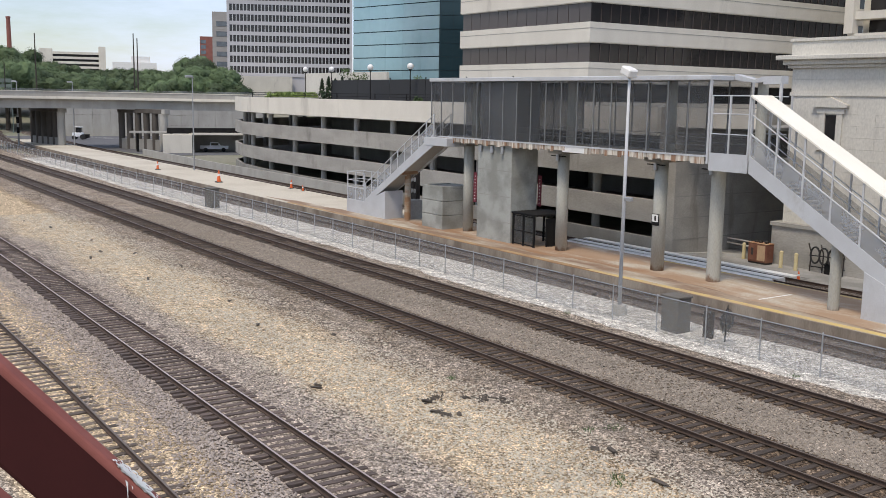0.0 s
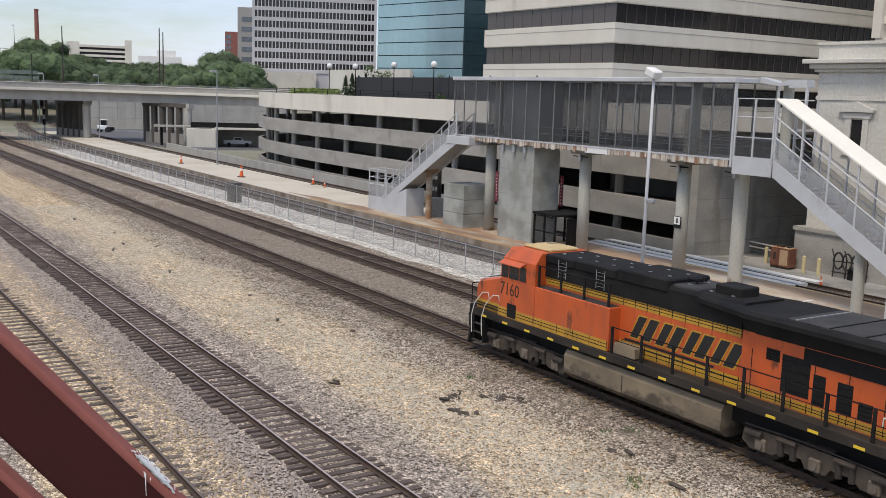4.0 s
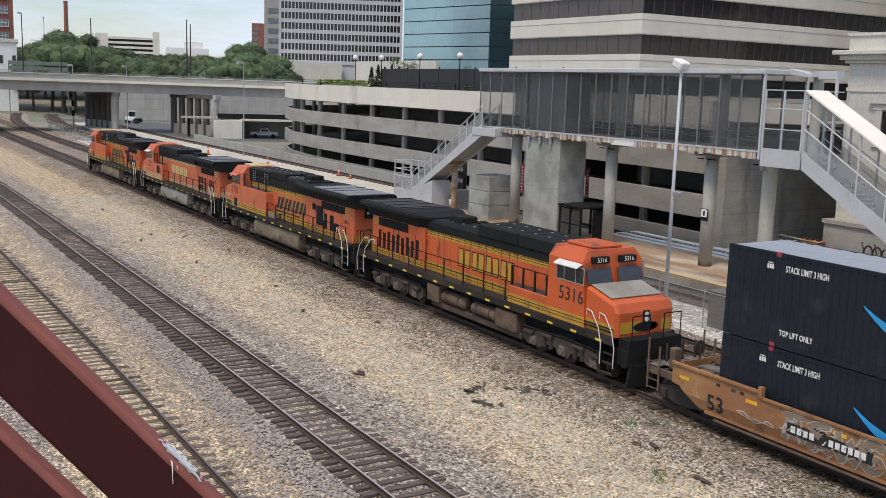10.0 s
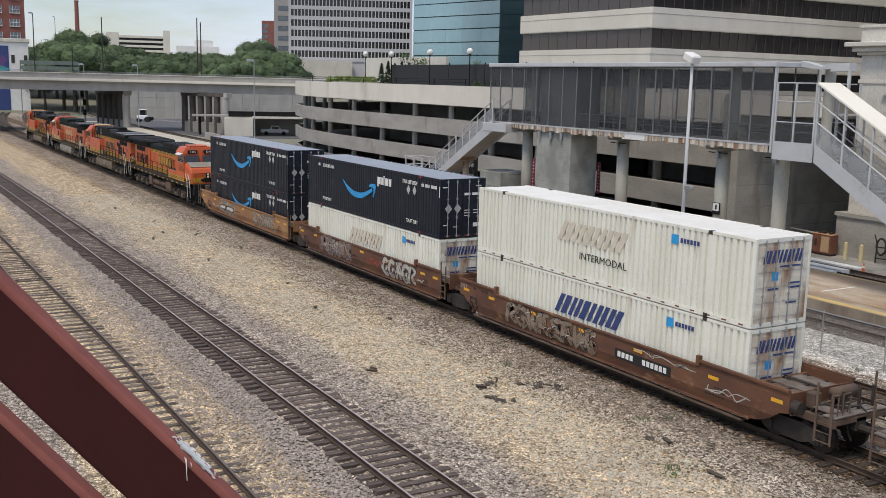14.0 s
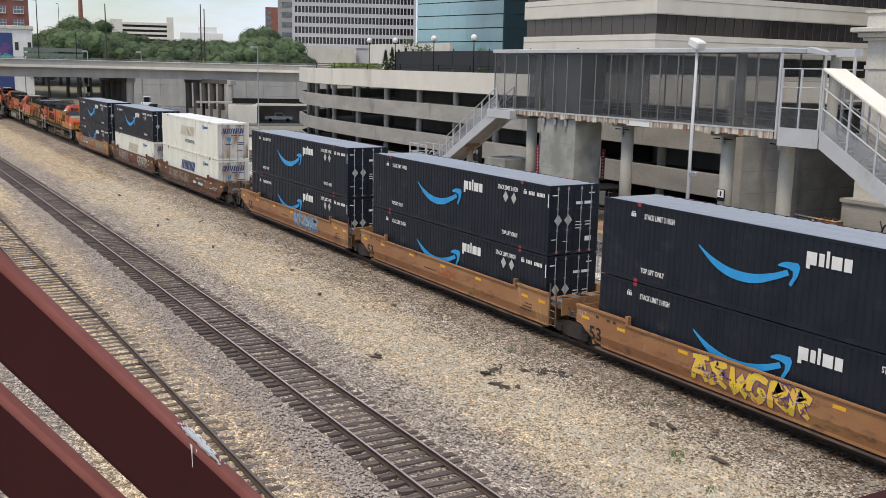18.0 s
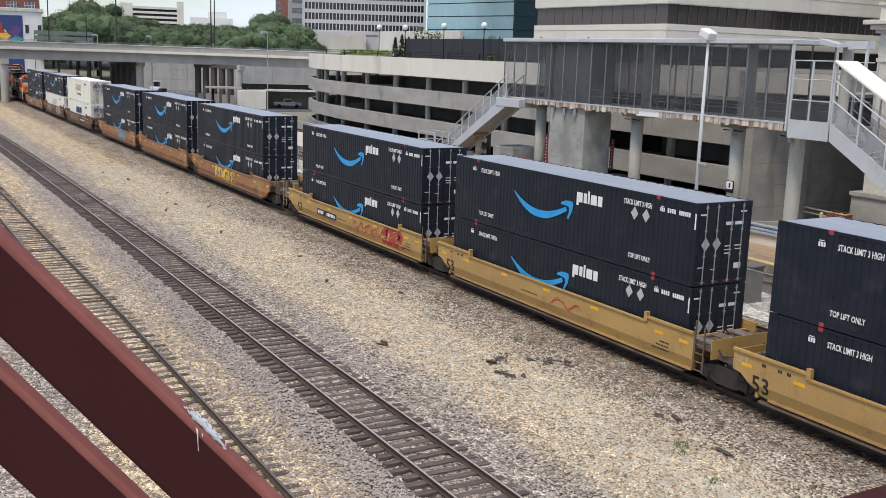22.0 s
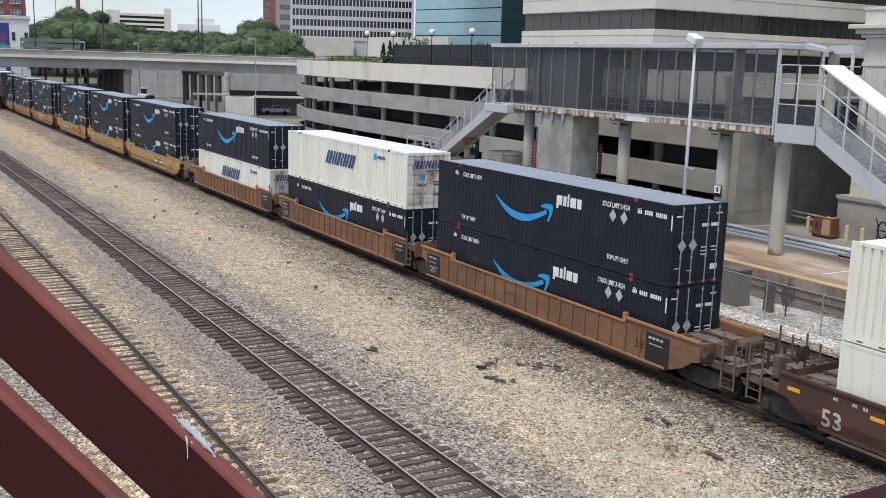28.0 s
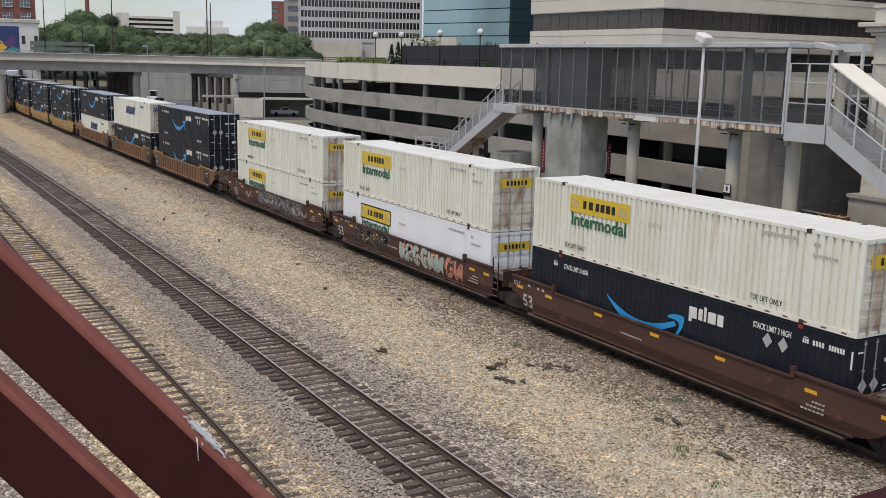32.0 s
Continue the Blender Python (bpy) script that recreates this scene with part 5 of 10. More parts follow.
for i in range(1500):
    p = Vector((rnd.uniform(-126.4, -114.6), rnd.uniform(57.2, 58.2), rnd.uniform(10.4, 11.15)))
    s = rnd.uniform(0.08, 0.16)
    a, b = Vector((rnd.uniform(-1, 1), rnd.uniform(-1, 1), rnd.uniform(-1, 1))).normalized(), Vector((rnd.uniform(-1, 1), rnd.uniform(-1, 1), rnd.uniform(-1, 1))).normalized()
    bm.faces.new([bm.verts.new(p + q) for q in (a * s, b * s, -a * s, -b * s)])
part("foliage", bm, M["leaf_light"], hedge)
for i, x in enumerate((-133, -130.5, -128, -125.5, -123)):
    cone_tree(x + 4, 66.0 - 0.25 * i, 9.4, 3.6 + 0.3 * (i % 2), rnd)
for x, y, h, s in ((-112.6, 62.5, 5.6, 2.5), (-104.5, 66, 4.6, 1.9)):
    tree(x, y, 9.4, h, s, rnd, "small round shade tree in the roof garden", leaf=M["leaf"], count=500, group="trees on the roof")
bush = thing("flowering_shrub", pose(-129.5, 59.0, 9.4), "pale flowering shrubs at the roof's edge", "shrub")
bm = bmesh.new()
for k in range(4):
    leaves(bm, (k * 1.5 - 2.2, 0, 1.1), 1.0, 130, 0.2, rnd)
part("foliage", bm, M["leaf_light"], bush)
gardenwall = thing("garden_wall", label="low pale rendered wall behind the conifers", category="wall")
boxpart("wall_panel", (-137, -113, 67.2, 67.6, 9.4, 14.0), M["limestone"], gardenwall)
bm = bmesh.new()
for i in range(5):
    leaves(bm, (-89.5 + rnd.uniform(-0.6, 0.6), 57.0, 10.2 + rnd.uniform(0, 0.4)), 0.5, 60, 0.16, rnd)
plant = tagged(part("potted_plant", bm, M["leaf"]), "leafy pot plant hanging over the roof edge", "plant")

# office block with bands
office = thing("office_building", label="office block with pale concrete bands and dark ribbon windows", category="office building")
OX0, OX1, OY0, OY1 = -96.1, -74.0, 67, 112
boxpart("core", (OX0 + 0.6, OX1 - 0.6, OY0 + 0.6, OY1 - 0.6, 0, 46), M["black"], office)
bm = bmesh.new()
for i in range(1, 14):
    x = OX0 + (OX1 - OX0) * i / 14
    box(bm, x - 0.012, x + 0.012, OY0 - 0.004, OY0 + 0.1, 8.02, 45)
for i in range(1, 22):
    y = OY0 + (OY1 - OY0) * i / 22
    box(bm, OX1 - 0.1, OX1 + 0.004, y - 0.012, y + 0.012, 8.02, 45)
JOINTS = mesh_of(bm, "panel_joint", M["concrete_dark"])
for k in range(-1, 8):
    z0 = 14.5 + 3.87 * k
    bm = bmesh.new()
    box(bm, OX0, OX1, OY0, OY1, z0 - 1.92 if k > -1 else 8, z0)
    box(bm, OX0 + 0.08, OX1 - 0.08, OY0 + 0.08, OY1 - 0.08, z0 - 2.0 if k > -1 else 7.9, z0 - 1.92 if k > -1 else 8)
    band = part("spandrel_band", bm, M["concrete_light"], office)
    boxpart("drip_line", (OX0 - 0.02, OX1 + 0.02, OY0 - 0.02, OY1, z0 - 0.62, z0 - 0.56), M["concrete"], band)
    if k >= 0:
        n = 13
        for i in range(n):
            a, b = OX0 + 0.2 + (OX1 - OX0 - 0.4) * i / n, OX0 + 0.2 + (OX1 - OX0 - 0.4) * (i + 1) / n
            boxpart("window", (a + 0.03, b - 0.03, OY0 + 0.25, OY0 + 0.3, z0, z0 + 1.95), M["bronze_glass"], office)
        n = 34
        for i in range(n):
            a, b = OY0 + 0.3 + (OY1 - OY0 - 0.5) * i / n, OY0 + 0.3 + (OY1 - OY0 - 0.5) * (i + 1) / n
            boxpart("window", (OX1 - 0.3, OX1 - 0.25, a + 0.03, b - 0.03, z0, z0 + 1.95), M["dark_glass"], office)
            if i:
                boxpart("mullion", (OX1 - 0.28, OX1 - 0.16, a - 0.03, a + 0.03, z0, z0 + 1.95), M["bronze_glass"], office)

annex = thing("office_annex", label="stepped rear wing of the office block with recessed glazing", category="office building")
boxpart("wall", (-63.5, -40, 93, 125, 0, 18.0), M["concrete_light"], annex)
boxpart("column", (-63.7, -62.7, 92.6, 93.6, 18.0, 46), M["concrete_light"], annex)
boxpart("glazing", (-62.5, -40, 95.2, 95.4, 18.0, 46), M["dark_glass"], annex)
boxpart("band", (-63.5, -40, 93, 95, 19.4, 20.2), M["concrete_light"], annex)
boxpart("back", (-63.5, -40, 95.6, 125, 18.0, 46), M["concrete_light"], annex)

# limestone station
station = thing("station_hall", label="limestone station building with a heavy cornice and pedimented window", category="station")
SX, SY = -44.0, 58.6


def block_wall(parent, x0, x1, y, z0, z1, course, block):
    """Dressed stone as single blocks with fine open joints."""
    rows_ = int(round((z1 - z0) / course))
    h = (z1 - z0) / rows_
    for r in range(rows_):
        x = x0 - (block * 0.5 if r % 2 else 0)
        while x < x1:
            a, b = max(x, x0), min(x + block, x1)
            if b - a > 0.1:
                boxpart("stone_block", (a + 0.004, b - 0.004, y, y + 0.3, z0 + r * h + 0.004, z0 + (r + 1) * h - 0.004), M["limestone"], parent)
            x += block


boxpart("wall_core", (SX + 0.1, 40, SY + 0.15, 95, -0.42, 13.2), M["limestone"], station)
block_wall(station, SX, -29.0, SY, 2.6, 13.2, 0.76, 2.6)
boxpart("string_course", (SX - 0.06, -24, SY - 0.08, SY + 0.1, 11.35, 11.6), M["limestone"], station)
for a, b, c, d in ((13.2, 13.42, 0.25, 0), (13.42, 13.75, 0.5, 0), (13.75, 14.05, 0.85, 0)):
    boxpart("cornice", (SX - c, 40, SY - c, 95, a, b), M["limestone"], station, "", 0.04)
boxpart("parapet", (SX - 0.1, 40, SY - 0.1, 95, 14.05, 15.0), M["limestone"], station)
boxpart("parapet_cap", (SX - 0.2, 40, SY - 0.2, 95, 15.0, 15.2), M["limestone"], station)
boxpart("base_course", (SX - 0.5, 40, SY - 0.45, 94, -0.42, 2.35), M["garage_concrete"], station, "grey concrete base")
boxpart("base_ledge", (SX - 0.6, 40, SY - 0.6, 94, 2.35, 2.6), M["garage_concrete"], station)
win = boxpart("window", (-41.15, -40.28, SY - 0.012, SY - 0.002, 7.95, 10.1), M["dark_glass"], station, "dark narrow window")
for x0, x1, z0, z1, yy in ((-41.6, -41.15, 7.95, 10.2, 0.12), (-40.28, -39.85, 7.95, 10.2, 0.12), (-41.75, -39.7, 10.2, 10.55, 0.16), (-42.05, -39.45, 10.6, 10.75, 0.3), (-41.7, -39.7, 7.75, 7.95, 0.14)):
    boxpart("window_surround", (x0, x1, SY - yy, SY + 0.02, z0, z1), M["limestone"], station)
bm = bmesh.new()
slab(bm, [(-42.1, 10.75), (-39.4, 10.75), (-40.75, 11.3)], SY - 0.3, SY - 0.02, "y")
part("pediment", bm, M["limestone"], station)

# far towers
def tower_grid(parent, w, floors, z0, fh, cols, frame_mat, glass_mat, deep=0.25, sill=0.36):
    """Facade of a far tower: real panes set back behind a grid of ribs and spandrels, in its own x and z."""
    bm = bmesh.new()
    for k in range(floors + 1):
        z = z0 + k * fh
        box(bm, 0, w, -deep, 0.02, z - fh * sill, z)
    for i in range(cols + 1):
        x = w * i / cols
        box(bm, x - 0.16, x + 0.16, -deep + 0.06, 0.02, z0 - fh * sill, z0 + floors * fh)
    box(bm, -0.8, 0.2, -deep - 0.2, 0.1, 0, z0 + floors * fh + 2)
    box(bm, w - 0.2, w + 0.8, -deep - 0.2, 0.1, 0, z0 + floors * fh + 2)
    part("facade_grid", bm, frame_mat, parent, "white ribs and spandrels")["kind"] = "stuff"
    for k in range(floors):
        bm = bmesh.new()
        for i in range(cols):
            box(bm, w * i / cols + 0.1, w * (i + 1) / cols - 0.1, 0.0, 0.06, z0 + k * fh, z0 + (k + 1) * fh - fh * sill)
        part("window_band", bm, glass_mat, parent)["kind"] = "stuff"


white_tower = thing("office_tower", pose(-371, 149.8, 0, 0, 0, math.degrees(math.atan2(42.2, 20.0))), "tall white office tower with a grid of dark windows", "office tower")
boxpart("body", (0, 47, 0.1, 30, 0, 75), M["tower_white"], white_tower)
tower_grid(white_tower, 46.6, 12, 18.9, 3.93, 34, M["tower_white"], M["dark_glass"])
boxpart("podium", (-6, 24, -14, -1, 0, 17.4), M["limestone"], white_tower)
slab_tower = thing("slab_tower", pose(-391.5, 150.9, 0, 0, 0, 66), "grey slab building with ribbon windows", "office tower")
boxpart("body", (0, 7.5, 0.3, 40, 0, 43.3), M["slab_grey"], slab_tower)
boxpart("return_wall", (7.5, 10.5, 1.0, 40, 0, 42.0), M["slab_grey"], slab_tower)
for k in range(6):
    z = 17.6 + k * 4.0
    boxpart("window", (1.6, 6.9, 0.2, 0.32, z, z + 1.9), M["window_blue"], slab_tower)
    boxpart("window_head", (1.4, 7.1, 0.1, 0.3, z + 1.9, z + 2.1), M["slab_grey"], slab_tower)

glass_tower = thing("glass_tower", pose(-289, 159.2, 0, 0, 0, math.degrees(math.atan2(7.3, 39.5))), "blue mirror-glass office tower with dark floor lines", "office tower")
boxpart("body", (0.1, 40.1, 0.2, 26, 0, 80), M["teal_glass"], glass_tower)
for k in range(14):
    z = 14.6 + k * 4.0
    for i in range(5):
        boxpart("glass_panel", (i * 8.0 + 0.02, i * 8.0 + 7.98, 0, 0.2, z + 0.3, z + 4.0), M["mirror_glass"], glass_tower)
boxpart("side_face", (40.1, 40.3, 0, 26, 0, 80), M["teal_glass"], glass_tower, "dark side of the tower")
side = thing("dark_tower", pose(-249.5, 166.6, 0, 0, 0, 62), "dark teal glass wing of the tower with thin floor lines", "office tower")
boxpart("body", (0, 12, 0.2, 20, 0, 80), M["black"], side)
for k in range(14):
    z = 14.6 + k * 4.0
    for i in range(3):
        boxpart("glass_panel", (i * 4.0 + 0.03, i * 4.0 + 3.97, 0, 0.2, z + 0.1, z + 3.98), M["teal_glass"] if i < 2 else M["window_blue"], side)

# low hill beyond the flyover, with woods
def hill_z(x, y):
    d = math.hypot(x, y)
    return max(0.0, min(1.0, (d - 290) / 120)) * 9.0 + max(0.0, min(1.0, (d - 430) / 150)) * 11.0 - 0.41


bm = bmesh.new()
rings = []
for i in range(24):
    d = 285 + i * 24
    rings.append([bm.verts.new((-d * math.sin(radians(h)), d * math.cos(radians(h)), hill_z(d, 0) + (0.6 * noise.noise((d * 0.02, h * 0.2, 0)) if i else -0.3))) for h in range(58, 89)])
for a, b in zip(rings, rings[1:]):
    for i in range(len(a) - 1):
        bm.faces.new((a[i], a[i + 1], b[i + 1], b[i]))
tagged(part("hill", bm, M["earth"], smooth=True), "low grassy hill beyond the flyover", "hill", kind="structure")

# (heading, height of the tree tops at 340 m)
SKY = [(64, 15), (68.2, 15.5), (69.0, 19), (69.3, 25), (69.9, 24.5), (70.3, 20.7), (71.2, 17.7), (72.2, 18.8), (73, 18), (74.6, 18.2), (76.2, 18.8), (77.6, 20.8), (78.3, 21.5), (78.9, 24), (79.5, 25.2), (80, 24.5), (80.6, 20), (81.8, 19.5), (84, 19.5), (92, 21)]


def tops(h):
    for (a, za), (b, zb) in zip(SKY, SKY[1:]):
        if a <= h <= b:
            return za + (zb - za) * (h - a) / (b - a)
    return 20


rnd = random.Random(21)
MODELS = []
for k in range(7):
    MODELS.append(tree(-330 - k * 9, 76 + k * 7, hill_z(345 + k * 8, 0), 12.0, 5.2 + 0.3 * (k % 3), rnd, "leafy green tree on the hill beyond the flyover", leaf=M["leaf_wood"], count=14000))
for row, (d0, frac, n) in enumerate(((305, 0.62, 32), (340, 0.82, 36), (380, 1.0, 38))):
    for i in range(n):
        h = 67.5 + 22.0 * (i + rnd.uniform(0.1, 0.9)) / n
        d = d0 + rnd.uniform(-10, 12)
        if (83.0 < h and d < 345) or (h > 81.6 and row == 0):
            continue
        x, y = -d * math.sin(radians(h)), d * math.cos(radians(h))
        zz = hill_z(d, 0)
        hh = max(6.0, 10.9 + (tops(h) - 10.9) * d / 340 * frac * rnd.uniform(0.86, 1.03) - zz)
        c = copy_thing(MODELS[rnd.randrange(7)], pose(x, y, zz, 0, 0, rnd.uniform(0, 360)))
        s = hh / 11.4
        c.scale = (s * rnd.uniform(0.8, 1.15), s * rnd.uniform(0.8, 1.15), s)

# ---- flyover ----
DECK = [(-150, -150), (-172, -90), (-188, -40), (-197, -5), (-201, 22), (-201, 46), (-192, 66), (-178, 86), (-160, 108)]


def smooth_path(pts, n=6):
    out = []
    for i in range(len(pts) - 1):
        p0, p1, p2, p3 = (Vector(pts[max(0, min(len(pts) - 1, i + k))]) for k in (-1, 0, 1, 2))
        for j in range(n):
            t = j / n
            out.append(0.5 * ((2 * p1) + (p2 - p0) * t + (2 * p0 - 5 * p1 + 4 * p2 - p3) * t * t + (3 * p1 - p0 - 3 * p2 + p3) * t ** 3))
    return out + [Vector(pts[-1])]


EDGE = smooth_path(DECK)


def deck_band(bm, inset, out, z0, z1):
    """A band along the deck's near edge: from inset to out metres behind it."""
    st = []
    for i, p in enumerate(EDGE):
        a, b = EDGE[max(0, i - 1)], EDGE[min(len(EDGE) - 1, i + 1)]
        d = (b - a).normalized()
        nrm = Vector((-d.y, d.x))
        st.append(lambda u, v, p=p, nrm=nrm, i=i: (*(p + nrm * u), v - 0.012 * max(0, i - 22)))
    sweep(bm, [(inset, z0), (out, z0), (out, z1), (inset, z1)], st)


flyover = thing("flyover", label="concrete road flyover on rows of round columns", category="road bridge")
for nm, a, b, z0, z1, mt in (("deck_slab", -0.1, 13.6, 9.35, 9.85, "concrete_light"), ("parapet", 0.1, 0.45, 9.85, 10.75, "concrete"), ("parapet", 13.1, 13.5, 9.85, 10.75, "concrete"), ("coping", 0.0, 0.5, 10.75, 10.88, "concrete_light")):
    bm = bmesh.new()
    deck_band(bm, a, b, z0, z1)
    part(nm, bm, M[mt], flyover)
# girders behind the first one carry the painted under-deck shade
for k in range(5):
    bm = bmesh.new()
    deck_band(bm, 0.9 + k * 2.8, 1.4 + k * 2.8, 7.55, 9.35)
    part("girder", bm, M["deck_shade"] if k else M["concrete"], flyover)
bm = bmesh.new()
for z in (11.02, 11.2):
    deck_band(bm, 0.12, 0.18, z - 0.025, z + 0.025)
part("guard_rail", bm, M["galv"], flyover)
# front column and beam end stay plain; the rest has shade painted in
for (x, y), ang in (((-198.5, 22.0), 2), ((-203.6, 47.5), 12), ((-189.5, 63.3), 22), ((-178, 86), -30)):
    pier = thing("bridge_pier", pose(x, y, 0, 0, 0, ang + 180), "row of round concrete columns under a cross beam", "bridge pier", "piers of the flyover")
    boxpart("cross_beam", (0.35, 13.4, -0.7, 0.7, 6.75, 7.55), M["deck_shade"], pier, "cross beam with the deck's shade in its colour", 0.05)
    boxpart("beam_end", (-0.6, 0.35, -0.7, 0.7, 6.6, 7.56), M["concrete"], pier, "pale weathered beam end", 0.05)
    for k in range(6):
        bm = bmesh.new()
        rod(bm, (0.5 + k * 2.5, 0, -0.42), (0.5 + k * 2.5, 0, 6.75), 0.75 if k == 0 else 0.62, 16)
        part("column", bm, M["concrete"] if k == 0 else M["deck_shade"], pier)
    boxpart("crash_wall", (0.5, 13.0, -0.45, 0.45, -0.42, 1.7), M["concrete_dark"], pier)

bw = thing("retaining_wall", label="tall pale block retaining wall beyond the flyover", category="retaining wall")
for k in range(12):
    p, q = Vector((-263.5, 60)).lerp(Vector((-248, 110)), k / 12), Vector((-263.5, 60)).lerp(Vector((-248, 110)), (k + 1) / 12)
    for z0, z1 in ((-0.42, 2.3), (2.33, 4.9), (4.93, 7.8)):
        bm = bmesh.new()
        wall_along(bm, [p + (q - p) * 0.006, q - (q - p) * 0.006], z0, z1, 0.5)
        part("wall_panel", bm, M["concrete"], bw)
bm = bmesh.new()
slab(bm, [(-263, 46), (-176, 57), (-168, 110), (-248, 112)], -0.42, -0.36)
tagged(part("car_lot", bm, M["asphalt"]), "dark asphalt lot under the flyover", "asphalt", kind="structure")
bm = bmesh.new()
for k in range(3):
    slab(bm, [(-255 + k * 6, 62 + k * 2), (-254.8 + k * 6, 62 + k * 2), (-250 + k * 6, 70 + k * 2), (-250.2 + k * 6, 70 + k * 2)], -0.36, -0.354)
tagged(part("lot_markings", bm, M["white_paint"]), "worn white parking lines", "road marking", kind="structure")

# buildings at the far left: brick block, painted wall, green girder bridge
bb = thing("brick_building", pose(-329, 33.0, 0, 0, 0, 82), "tall red brick building with rows of pale windows", "brick building")
boxpart("wall", (-26, 14, 0.3, 25, 0, 55), M["brick"], bb)
for k in range(9):
    for i in range(8):
        z, x = 20.3 + k * 3.9, -24.5 + i * 4.9
        boxpart("window", (x, x + 2.8, 0.18, 0.32, z, z + 2.0), M["window_blue"], bb)
        for u in (0.0, 0.93, 1.87, 2.74):
            boxpart("window_bar", (x + u, x + u + 0.08, 0.1, 0.2, z, z + 2.0), M["white_paint"], bb)
        boxpart("window_bar", (x, x + 2.8, 0.1, 0.2, z + 0.95, z + 1.05), M["white_paint"], bb)
        boxpart("sill", (x - 0.1, x + 2.9, 0.0, 0.3, z - 0.25, z), M["limestone"], bb)
wb = thing("painted_building", pose(-298, 30.5, 0, 0, 0, 82), "low white building with a bright abstract mural", "building")
boxpart("wall", (-24, 12.6, 0.2, 14, -0.42, 19.5), M["white_paint"], wb)
boxpart("cornice", (-24, 13.0, -0.2, 14.2, 18.6, 19.6), M["limestone"], wb, "", 0.1)
boxpart("mural_ground", (-20, 7.6, 0.1, 0.2, 0, 17.6), M["decal_navy"], wb, "dark blue painted wall")
rnd = random.Random(8)
for k in range(14):
    bm = bmesh.new()
    cx, cz, r = rnd.uniform(-3, 6), rnd.uniform(10, 16), rnd.uniform(0.8, 2.3)
    slab(bm, [(cx + r * (0.7 + 0.5 * math.sin(a * 2 + k)) * math.cos(a * 0.524), cz + r * (0.8 + 0.3 * math.cos(a * 3 + k)) * math.sin(a * 0.524)) for a in range(12)], 0.1 - 0.004 * (k + 1), 0.1 - 0.004 * k, "y")
    part("mural_shape", bm, M[("graf_red", "graf_pink", "mural_teal", "graf_purple", "graf_yellow")[k % 5]], wb)
for x in (8.2, 11.4):
    for z in (6.5, 13.0):
        boxpart("window", (x, x + 0.9, 0.1, 0.22, z, z + 2.2), M["dark_glass"], wb)
gb = thing("girder_bridge", label="green-grey steel girder bridge in the distance", category="bridge")
bm = bmesh.new()
wall_along(bm, [(-283.5, 39), (-280, 53)], 11.4, 12.3, 0.3)
wall_along(bm, [(-283.5, 39), (-280, 53)], 12.7, 13.7, 0.3)
part("girder", bm, M["steel_green"], gb)
for k in range(8):
    p = Vector((-283.5, 39)).lerp(Vector((-280, 53)), k / 7)
    boxpart("upright", (p.x - 0.1, p.x + 0.1, p.y - 0.1, p.y + 0.1, -0.42 if k in (0, 7) else 11.4, 13.7), M["steel_green"], gb)
fg = thing("far_parking_garage", pose(-585, 132.5, 0, 0, 0, 76), "distant pale car park with open decks on the hill", "parking garage")
for k in range(5):
    boxpart("parapet_band", (0, 27, 0, 14, 20.5 + k * 2.6, 21.8 + k * 2.6), M["concrete_light"], fg)
# solid black core paints the shade between the open decks
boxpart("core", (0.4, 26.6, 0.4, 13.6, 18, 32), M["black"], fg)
boxpart("stair_tower", (24.5, 28.2, -0.4, 6, 18, 35.5), M["concrete_light"], fg)
fw = thing("far_white_building", pose(-672, 190, 0, 0, 0, 74), "distant low white industrial building", "building")
boxpart("hall", (0, 28, 0, 20, 18, 30), M["white_paint"], fw)
boxpart("upper_hall", (12, 24, 2, 18, 30, 34), M["white_paint"], fw)
fl = thing("far_plant_building", pose(-632, 131, 0, 0, 0, 76), "distant pale box building beside the chimney", "building")
boxpart("block", (5, 12, 0, 12, 18, 35.5), M["concrete_light"], fl)
fr = thing("far_brick_tower", pose(-562, 209, 0, 0, 0, 68), "distant brick and glass tower", "office tower")
boxpart("wall", (0, 9, 0.2, 20, 0, 43), M["brick"], fr)
for k in range(6):
    boxpart("window", (0.4, 3.4, 0.1, 0.25, 24 + k * 3, 26 + k * 3), M["window_blue"], fr)
ch = thing("chimney", pose(-638.6, 120.8, 0), "tall slim red brick chimney on the hill", "chimney")
bm = bmesh.new()
rod(bm, (0, 0, 15), (0, 0, 53), 1.6, 16, 1.15)
part("shaft", bm, M["brick"], ch)
bm = bmesh.new()
rod(bm, (0, 0, 52.4), (0, 0, 53.4), 1.35, 16)
part("rim", bm, M["brick"], ch)


def street_pole(x, y, z0, z1, label, head=True, r=0.12, two=False):
    t = thing("street_lamp", pose(x, y, z0), label, "street lamp", "street lamps")
    bm = bmesh.new()
    rod(bm, (0, 0, -0.2), (0, 0, z1 - z0), r, 8, r * 0.6)
    part("pole", bm, M["galv"] if not two else M["truck_steel"], t)
    if head:
        bm = bmesh.new()
        for s in (-1, 1):
            box(bm, s * 0.25 - 0.2, s * 0.25 + 0.2, -0.9, -0.1, z1 - z0 - 0.1, z1 - z0 + 0.2, 0.04)
        part("lamp_head", bm, M["galv"], t)
        boxpart("arm", (-0.45, 0.45, -0.15, 0.1, z1 - z0 - 0.12, z1 - z0 - 0.02), M["galv"], t)
    return t


